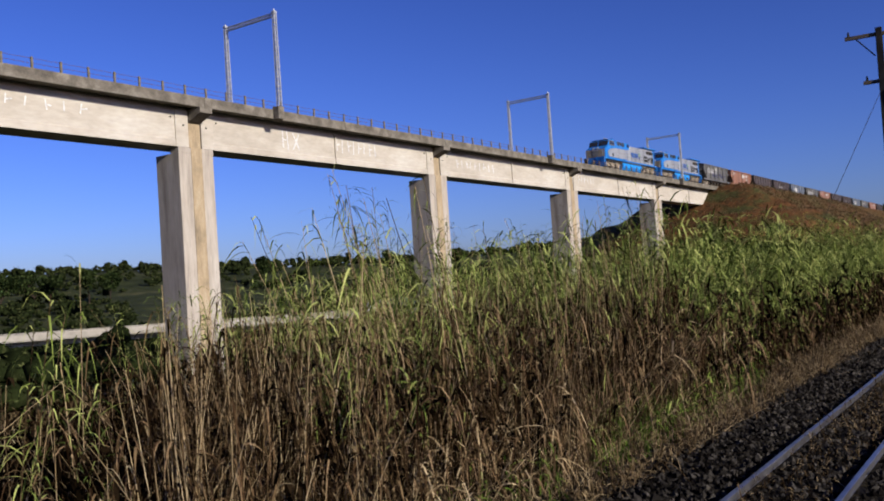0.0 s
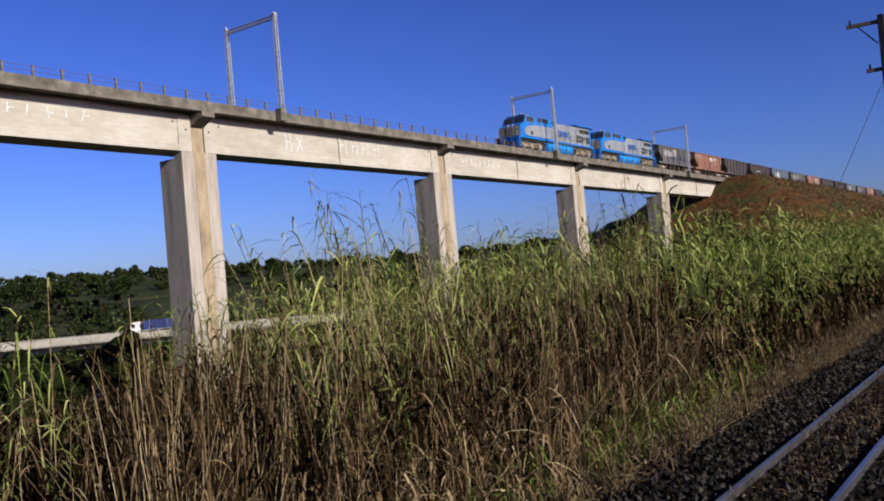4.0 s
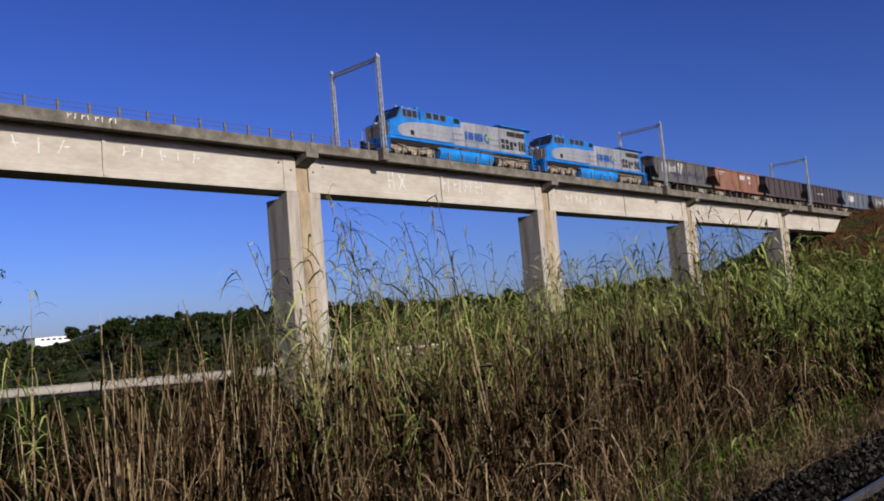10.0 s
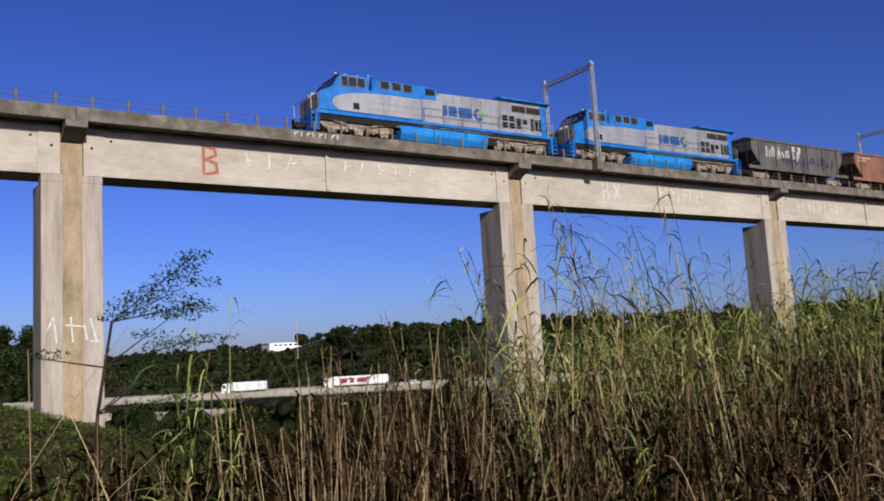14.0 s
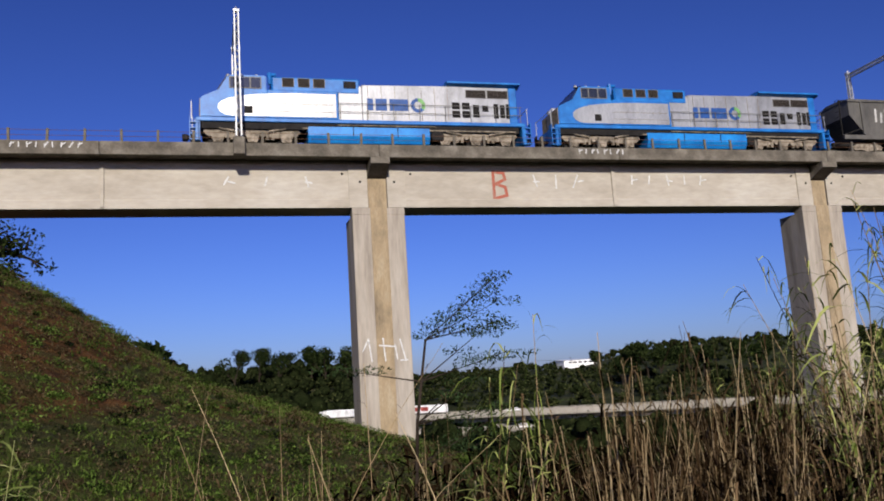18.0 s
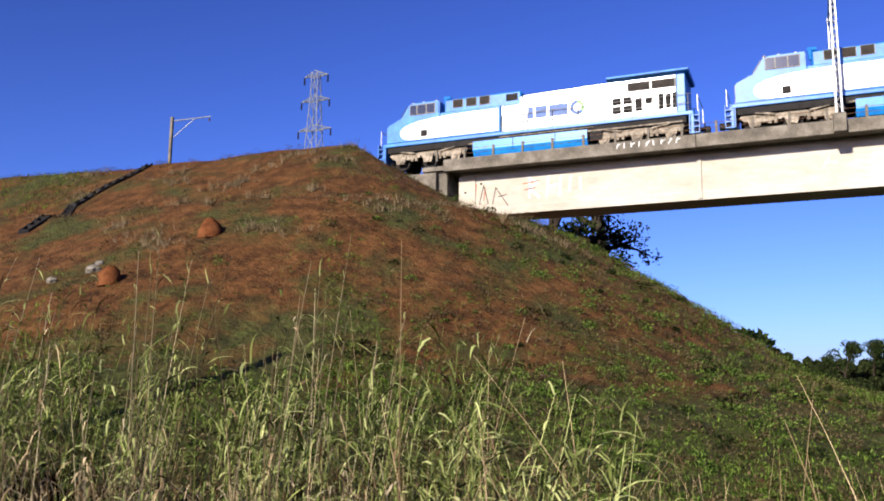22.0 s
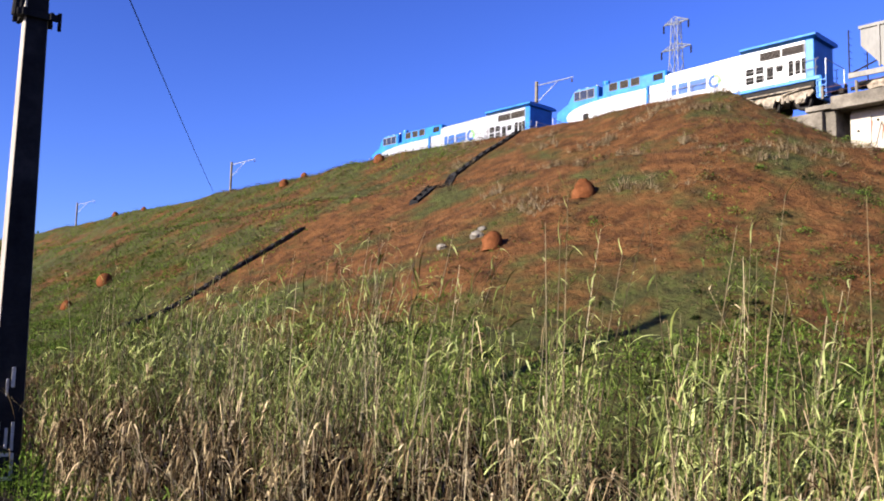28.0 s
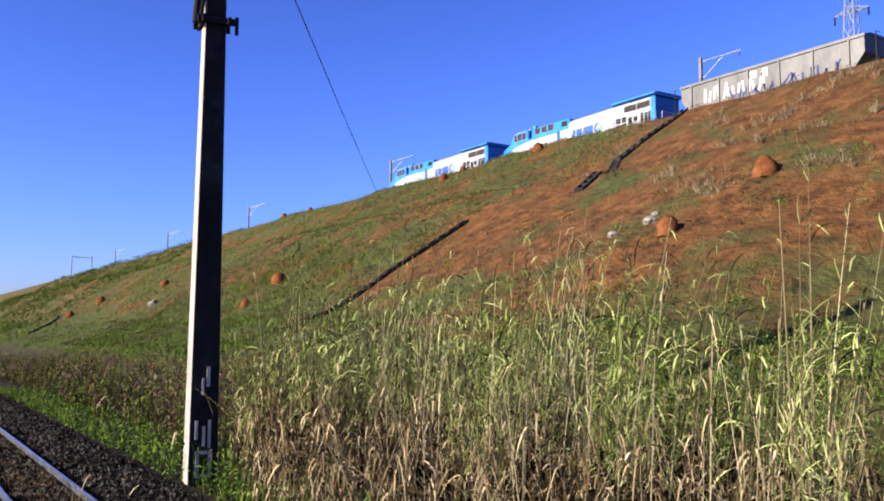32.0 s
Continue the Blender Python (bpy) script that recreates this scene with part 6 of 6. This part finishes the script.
def drain(*line):
    """A stepped concrete drain running down the slope through the given points."""
    t = thing("slope_drain", "dark stepped concrete drain channel down the embankment", "drain", group="slope drains")
    for start, end in zip(line, line[1:]):
        n = max(1, int(math.hypot(end[1] - start[1], end[0] - start[0]) / 0.6))
        run = (Vector(end) - Vector(start)) / n
        turn = math.degrees(math.atan2(run.x, -run.y))
        long = run.length
        for k in range(n):
            p = Vector(start) + run * k
            q = p + run
            zb, za = float(ground_height(p.x, p.y)), float(ground_height(q.x, q.y))
            m = pose(p.x, p.y, 0, 0, 0, turn)
            bm = bmesh.new()
            box(bm, -0.16, 0.16, -long, 0, za - 0.3, (za + zb) / 2 + 0.06)
            part("step", bm, DARK_SHADED_CONCRETE, t).matrix_basis = m
            for s in (-1, 1):
                bm = bmesh.new()
                for yy, z in ((-long, za), (0, zb)):
                    for dx in (-0.04, 0.04):
                        for dz in (-0.2, 0.18):
                            bm.verts.new((s * 0.2 + dx, yy, z + dz))
                bmesh.ops.convex_hull(bm, input=bm.verts[:])
                part("side_wall", bm, DARK_SHADED_CONCRETE, t).matrix_basis = m
    return t


drain((-38.9, 43.6), (-38.6, 37.2), (-34.3, 31.3), (-33.6, 29.6))
drain((-40.9, 27.8), (-41.6, 16.5))
drain((-122.5, 20.5), (-112.0, 15.5))


def cantilever_mast(x, y, name="catenary_mast", h=8.8):
    t = thing(name, "grey catenary mast with a slanting bracket arm on the embankment", "mast", pose(x, y, 15.3), group="embankment masts")
    bm = bmesh.new()
    box(bm, -0.12, 0.12, -0.11, 0.11, 0, h, 0.02)
    part("post", bm, OLD_CONCRETE, t)
    bm = bmesh.new()
    rod(bm, (0, 0, h - 0.35), (2.3, 2.0, h + 0.4), 0.05, seg=6)
    part("arm", bm, SILVER, t)
    bm = bmesh.new()
    rod(bm, (0, 0, h - 1.9), (1.3, 1.15, h + 0.02), 0.035, seg=6)
    part("brace", bm, SILVER, t)
    bm = bmesh.new()
    for k in range(3):
        rod(bm, (2.25, 1.95, h + 0.22 - k * 0.09), (2.25, 1.95, h + 0.17 - k * 0.09), 0.07, seg=8)
    part("insulator", bm, RUST, t)
    return t


mast = cantilever_mast(-47.4, 55.2)
for x in (-98.0, -149.0, -200.0, -251.0):
    copy_thing(mast, pose(x, 55.2, 15.3))


def pylon(x, y, z, h):
    """A lattice transmission tower."""
    t = thing("lattice_pylon", "grey steel lattice transmission tower behind the embankment", "pylon", pose(x, y, z))
    bm = bmesh.new()

    def width(v):
        return 3.0 * (1 - v) ** 1.3 + 0.5

    lev = [i / 14 for i in range(15)]
    for a, b in zip(lev, lev[1:]):
        wa, wb = width(a), width(b)
        for sx, sy in ((1, 1), (1, -1), (-1, 1), (-1, -1)):
            rod(bm, (sx * wa, sy * wa, a * h), (sx * wb, sy * wb, b * h), 0.075, seg=4)
        for s in (1, -1):
            rod(bm, (-wa, s * wa, a * h), (wb, s * wb, b * h), 0.042, seg=4)
            rod(bm, (wa, s * wa, a * h), (-wb, s * wb, b * h), 0.042, seg=4)
            rod(bm, (s * wa, -wa, a * h), (s * wb, wb, b * h), 0.042, seg=4)
            rod(bm, (s * wa, wa, a * h), (s * wb, -wb, b * h), 0.042, seg=4)
    part("tower", bm, PYLON_STEEL, t)
    for v, w in ((0.80, 2.9), (0.90, 2.5), (0.985, 2.1)):
        for s in (1, -1):
            bm = bmesh.new()
            for e in (-0.4, 0.4):
                rod(bm, (0, e, v * h), (s * w, 0, v * h + 0.1), 0.08, seg=4)
                rod(bm, (0, e, v * h + 0.9), (s * w, 0, v * h + 0.1), 0.06, seg=4)
            arm = part("cross_arm", bm, PYLON_STEEL, t)
            bm = bmesh.new()
            for k in range(6):
                rod(bm, (s * w, 0, v * h - k * 0.2), (s * w, 0, v * h - 0.12 - k * 0.2), 0.14, seg=6)
            part("insulator", bm, DARK, arm)
    return t


pylon(-69.0, 112.0, 4.0, 47.3)


# ---- concrete poles by the lower track ----
def pole_thing(x, y, h, w0, w1, turn, mat, label):
    z = float(ground_height(x, y)) - 0.1
    t = thing("utility_pole", label, "pole", pose(x, y, z, 0, 0, turn), group="track-side poles")
    bm = bmesh.new()
    vs = [bm.verts.new((sx * w, sy * w, zz)) for zz, w in ((0, w0), (h, w1)) for sx, sy in ((-1, -1), (1, -1), (1, 1), (-1, 1))]
    for q in ((3, 2, 1, 0), (4, 5, 6, 7), (0, 1, 5, 4), (1, 2, 6, 5), (2, 3, 7, 6), (3, 0, 4, 7)):
        bm.faces.new([vs[i] for i in q])
    bmesh.ops.bevel(bm, geom=bm.edges[:], offset=0.02, segments=1, affect="EDGES")
    part("shaft", bm, mat, t)
    return t


def left_pole():
    h, w0, w1 = 10.6, 0.27, 0.175
    t = pole_thing(-16.6, 5.25, h, w0, w1, -8, POLE_CONCRETE, "tall square concrete pole, one side coloured dark as shade, beside the track")
    # thin sheet on the +x side, its near-black colour painting that side's shade
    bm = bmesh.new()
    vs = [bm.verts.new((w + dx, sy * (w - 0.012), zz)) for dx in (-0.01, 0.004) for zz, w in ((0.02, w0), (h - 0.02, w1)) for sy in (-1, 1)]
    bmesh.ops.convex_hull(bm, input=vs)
    part("shaded_side", bm, DARK_SHADED_CONCRETE, t, "near-black sheet painting the pole's shaded side")
    c, k = 8.55, 0.205
    bm = bmesh.new()
    for s in (-1, 1):
        box(bm, -k - 0.12, k + 0.12, s * (k + 0.03) - 0.03, s * (k + 0.03) + 0.03, c, c + 0.13)
        box(bm, s * (k + 0.03) - 0.03, s * (k + 0.03) + 0.03, -k - 0.14, k + 0.14, c + 0.002, c + 0.128)
    part("clamp", bm, DARK, t)
    for y0, y1, r in ((-0.38, -0.26, 0.05), (-0.30, -0.10, 0.06)):
        bm = bmesh.new()
        rod(bm, (0.14, y0, c), (0.10, y1, h - 0.1), r, seg=8)
        part("bracket_tube", bm, DARK, t)
    bm = bmesh.new()
    rod(bm, (0.1, k + 0.2, c - 0.12), (0.1, k + 0.2, c + 0.22), 0.035, seg=6)
    part("bolt", bm, DARK, t)
    for a, b, p, q in ((-0.14, -0.08, 0.15, 0.62), (-0.08, 0.14, 0.15, 0.21), (0.08, 0.14, 0.22, 0.62), (-0.16, -0.11, 0.82, 1.15), (-0.03, 0.02, 0.70, 1.05), (0.07, 0.12, 0.66, 1.15), (-0.10, 0.07, 0.56, 0.62), (0.02, 0.08, 1.75, 2.1), (-0.06, -0.02, 1.6, 1.9)):
        bm = bmesh.new()
        box(bm, 0.262, 0.278, a, b, p + 0.1, q + 0.1)
        part("painted_stroke", bm, MARK_WHITE, t)
    return t


def right_pole():
    h = 12.6
    t = pole_thing(41.2, 5.25, h, 0.2, 0.13, 4, DARK_SHADED_CONCRETE, "dark weathered pole with cross-arms beside the track")
    for z, half in ((h - 0.35, 1.35), (h - 2.4, 0.75)):
        bm = bmesh.new()
        box(bm, -0.07, 0.07, -half, half, z, z + 0.15)
        arm = part("cross_arm", bm, SLEEPER, t)
        for yy in (-half + 0.15, half - 0.15):
            bm = bmesh.new()
            rod(bm, (0, yy, z + 0.15), (0, yy, z + 0.36), 0.06, 0.03, seg=8)
            part("insulator", bm, DARK, arm)
    for s in (-1, 1):
        bm = bmesh.new()
        rod(bm, (0, s * 0.2, h - 1.2), (0, s * 0.95, h - 0.3), 0.03, seg=5)
        part("arm_brace", bm, DARK, t)
    bm = bmesh.new()
    box(bm, -0.2, 0.2, -0.35, -0.12, h - 3.4, h - 2.7, 0.03)
    part("junction_box", bm, DARK, t)
    return t


left_pole()
right_pole()


def wire(name, p, q, sag, r, label):
    """One thin tube that hangs between two points."""
    p, q = Vector(p), Vector(q)
    n, seg = 24, 5
    across = Vector((q.y - p.y, p.x - q.x, 0)).normalized()
    up = across.cross(q - p).normalized()
    verts, faces = [], []
    for k in range(n + 1):
        t = k / n
        c = p.lerp(q, t) - Vector((0, 0, 4 * sag * t * (1 - t)))
        verts += [c + (across * math.cos(a) + up * math.sin(a)) * r for a in (2 * math.pi * e / seg for e in range(seg))]
    for k in range(n):
        faces += [(k * seg + e, k * seg + (e + 1) % seg, (k + 1) * seg + (e + 1) % seg, (k + 1) * seg + e) for e in range(seg)]
    ob = arrays(name, np.array([tuple(v) for v in verts]), np.array(faces), DARK)
    tagged(ob, label, "cable")


wire("overhead_wire", (-16.6, 5.25, 11.6), (-87, 48.5, 15.4), 0.25, 0.018, "thin dark wire slanting from the pole over the embankment")
wire("overhead_wire", (41.2, 5.25, 9.0), (33.0, 8.6, -0.9), 0.02, 0.012, "thin guy wire staying the concrete pole")


# ---- paint on the viaduct ----
def strokes(name, label, mat, lines, x, z, y, w, sx=1.0, sz=1.0):
    """Painted marks: short straight strokes a few millimetres proud of the concrete."""
    top = thing(name, label, "graffiti", pose(0, 0, 0), group="viaduct graffiti")
    for i, (a, b, c, d) in enumerate(lines):
        bm = bmesh.new()
        lift = 0.0012 * (i % 12)
        p, q = Vector((x + a * sx, 0, z + b * sz)), Vector((x + c * sx, 0, z + d * sz))
        u = (q - p).normalized()
        n = Vector((-u.z, 0, u.x)) * w * 0.5
        p, q = p - u * w * 0.4, q + u * w * 0.4
        f = [bm.verts.new((v.x, yy, v.z)) for yy in (y - 0.006 - lift, y - 0.001) for v in (p - n, q - n, q + n, p + n)]
        for i in ((0, 1, 2, 3), (7, 6, 5, 4), (0, 4, 5, 1), (1, 5, 6, 2), (2, 6, 7, 3), (3, 7, 4, 0)):
            bm.faces.new([f[k] for k in i])
        part("stroke", bm, mat, top)


PAINT_RED = material("faded_red_paint", (0.28, 0.0816, 0.0525), 0.8, dark=(0.291, 0.175, 0.128), scale=5, fine=20, amount=0.3, bump=0)
PAINT_WHITE = material("white_spray", (0.466, 0.466, 0.455), 0.7, scale=5, fine=20, amount=0.2, bump=0)
PAINT_DARK = material("dark_spray", (0.0583, 0.0408, 0.035), 0.7, scale=5, fine=20, amount=0.2, bump=0)
gy = 50.145
big_b = [(0, 0, 0, 1.0), (0, 1.0, 0.45, 0.95), (0.45, 0.95, 0.5, 0.72), (0.5, 0.72, 0.1, 0.55), (0.1, 0.55, 0.5, 0.42), (0.5, 0.42, 0.55, 0.12), (0.55, 0.12, 0, 0.0)]
strokes("graffiti", "faded red letter painted on the pale girder", PAINT_RED, big_b, 17.95, 13.2, gy, 0.19, 1.5, 1.7)
rs = random.Random(6)
for x0, n, step, z0, hgt, slant in ((20.6, 3, 1.5, 13.8, 0.9, 0.35), (27.4, 5, 1.25, 14.0, 0.7, 0.2), (57.0, 8, 0.75, 13.7, 1.1, 0.15), (50.4, 2, 0.5, 13.4, 1.5, 0.1), (76.0, 9, 0.9, 13.7, 0.8, 0.3), (103.5, 8, 0.9, 13.7, 0.9, 0.25), (2.0, 3, 2.2, 13.9, 0.6, 0.3)):
    strokes("graffiti", "white spray-painted strokes on the pale girder", PAINT_WHITE, [(k * step, hgt, k * step + rs.uniform(-slant, slant), rs.uniform(0, 0.2)) for k in range(n)] + [(k * step, hgt * 0.55, k * step + 0.35, hgt * rs.uniform(0.4, 0.7)) for k in range(0, n, 2)], x0, z0, gy, 0.09)
strokes("graffiti", "white spray-painted cross on the pale girder", PAINT_WHITE, [(0, 0, 0.7, 1.3), (0, 1.3, 0.7, 0)], 51.6, 13.5, gy, 0.11)
strokes("graffiti", "white and red scrawls on the girder's end", PAINT_WHITE, [(0, 0, 0, 1.2), (0, 1.2, 0.5, 0.9), (0.5, 0.9, 0, 0.6), (0, 0.6, 0.6, 0), (1.1, 0, 1.2, 1.2), (1.2, 0.6, 1.9, 0.7), (1.9, 0, 2.0, 1.2), (2.5, 0.2, 2.6, 1.1), (3.2, 0.3, 3.2, 1.0)], -14.9, 13.6, gy, 0.14)
strokes("graffiti", "dark and red scrawls on the girder's end", PAINT_DARK, [(0, 0, 0.3, 1.2), (0.3, 1.2, 0.6, 0), (0.9, 0, 1.1, 1.0), (1.1, 1.0, 1.9, -0.2), (1.3, 0.4, 1.8, 0.5)], -18.2, 13.4, gy, 0.06)
strokes("graffiti", "dark and red scrawls on the girder's end", PAINT_RED, [(0, 0.2, 0.1, 1.2), (0.6, 0.1, 0.7, 0.9), (3.2, 1.0, 4.2, 1.1), (3.3, 0.6, 4.0, 0.7)], -18.5, 13.5, gy, 0.07)
for x0, n in ((-9.2, 9), (23.3, 8)):
    strokes("graffiti", "small white painted writing, unreadable, on the edge beam", PAINT_WHITE, [(k * 0.42, 0.02, k * 0.42 + rs.uniform(-0.1, 0.2), 0.28) for k in range(n)] + [(k * 0.42, 0.15, k * 0.42 + 0.2, 0.26) for k in range(0, n, 2)], x0, 15.76, DECK_Y0 - 0.001, 0.06)
strokes("graffiti", "white painted arcs on the pier's foot", PAINT_WHITE, [(0, 0, 0.35, 0.7), (0.35, 0.7, 0.5, -0.6), (1.2, 0.7, 1.3, -0.6), (1.9, 0.3, 2.0, -0.5), (2.2, 0.6, 2.5, -0.6), (2.2, -0.6, 2.6, -0.6), (1.0, 0.3, 1.9, 0.2)], 9.3, 4.2, 50.009, 0.08)


def far_building(x, y, w, h):
    t = thing("white_warehouse", "long low white warehouse on the far ridge", "building")
    z = float(ground_height(x, y)) + 3.5
    bm = bmesh.new()
    box(bm, x, x + w, y, y + 30, z - 6, z + h)
    part("wall", bm, VAN_WHITE, t)
    bm = bmesh.new()
    extrude_x(bm, [(y - 0.5, z + h), (y + 15, z + h + 1.2), (y + 30.5, z + h)], x - 0.5, x + w + 0.5)
    part("roof", bm, VAN_WHITE, t)
    for k in range(6):
        bm = bmesh.new()
        box(bm, x + 4 + k * w / 6.5, x + 7 + k * w / 6.5, y - 0.1, y, z + 1, z + 2.5)
        part("window", bm, GLASS, t)


far_building(292, 702, 30, 3.5)


def motions():
    for ob, behind in TRAIN:
        # the line falls gently once it has left the viaduct
        rows = sorted([(t, x) for t, x in FRONT] + [(t, float(np.interp(t, [a for a, _ in FRONT], [b for _, b in FRONT]))) for t in (23.5, 27.0, 30.5)])
        walk(ob, [(t, pose(x + behind, AXIS_Y, RAIL_Z - 0.10 * float(smoothstep(2, 34, -(x + behind))))) for t, x in rows])
    # wheels roll with the train, a row every eighth of a turn or so
    for ob, r in WHEELS[:24]:
        c = ob.matrix_basis.translation.copy()
        rows = []
        n = int(198 / (r * 1.2))
        for k in range(n + 1):
            t = 32.0 * k / n
            x = float(np.interp(t, [a for a, _ in FRONT], [b for _, b in FRONT]))
            rows.append((t, Matrix.Translation(c) @ pose(0, 0, 0, 0, math.degrees((x - FRONT[0][1]) / r), 0)))
        walk(ob, rows)
    # traffic on the road
    lane = pose(ROAD[0], ROAD[1], 0, 0, 0, -45)
    for (ob, y, z), rows in zip(TRAFFIC, (((0, 160), (8, 79), (13, -8), (15, -43), (19, -112), (24, -180), (32, -230)), ((0, 150), (8, 105), (13, 20), (15, -14), (19, -85), (24, -160), (32, -205)), ((0, 150), (12, 49), (19, -45), (25, -120), (32, -190)), ((0, 160), (12, 56), (19, -34), (25, -112), (32, -182)), ((0, 100), (8, -26), (12, -95), (20, -170), (32, -225)))):
        walk(ob, [(t, lane @ pose(x, y, z)) for t, x in rows])


motions()
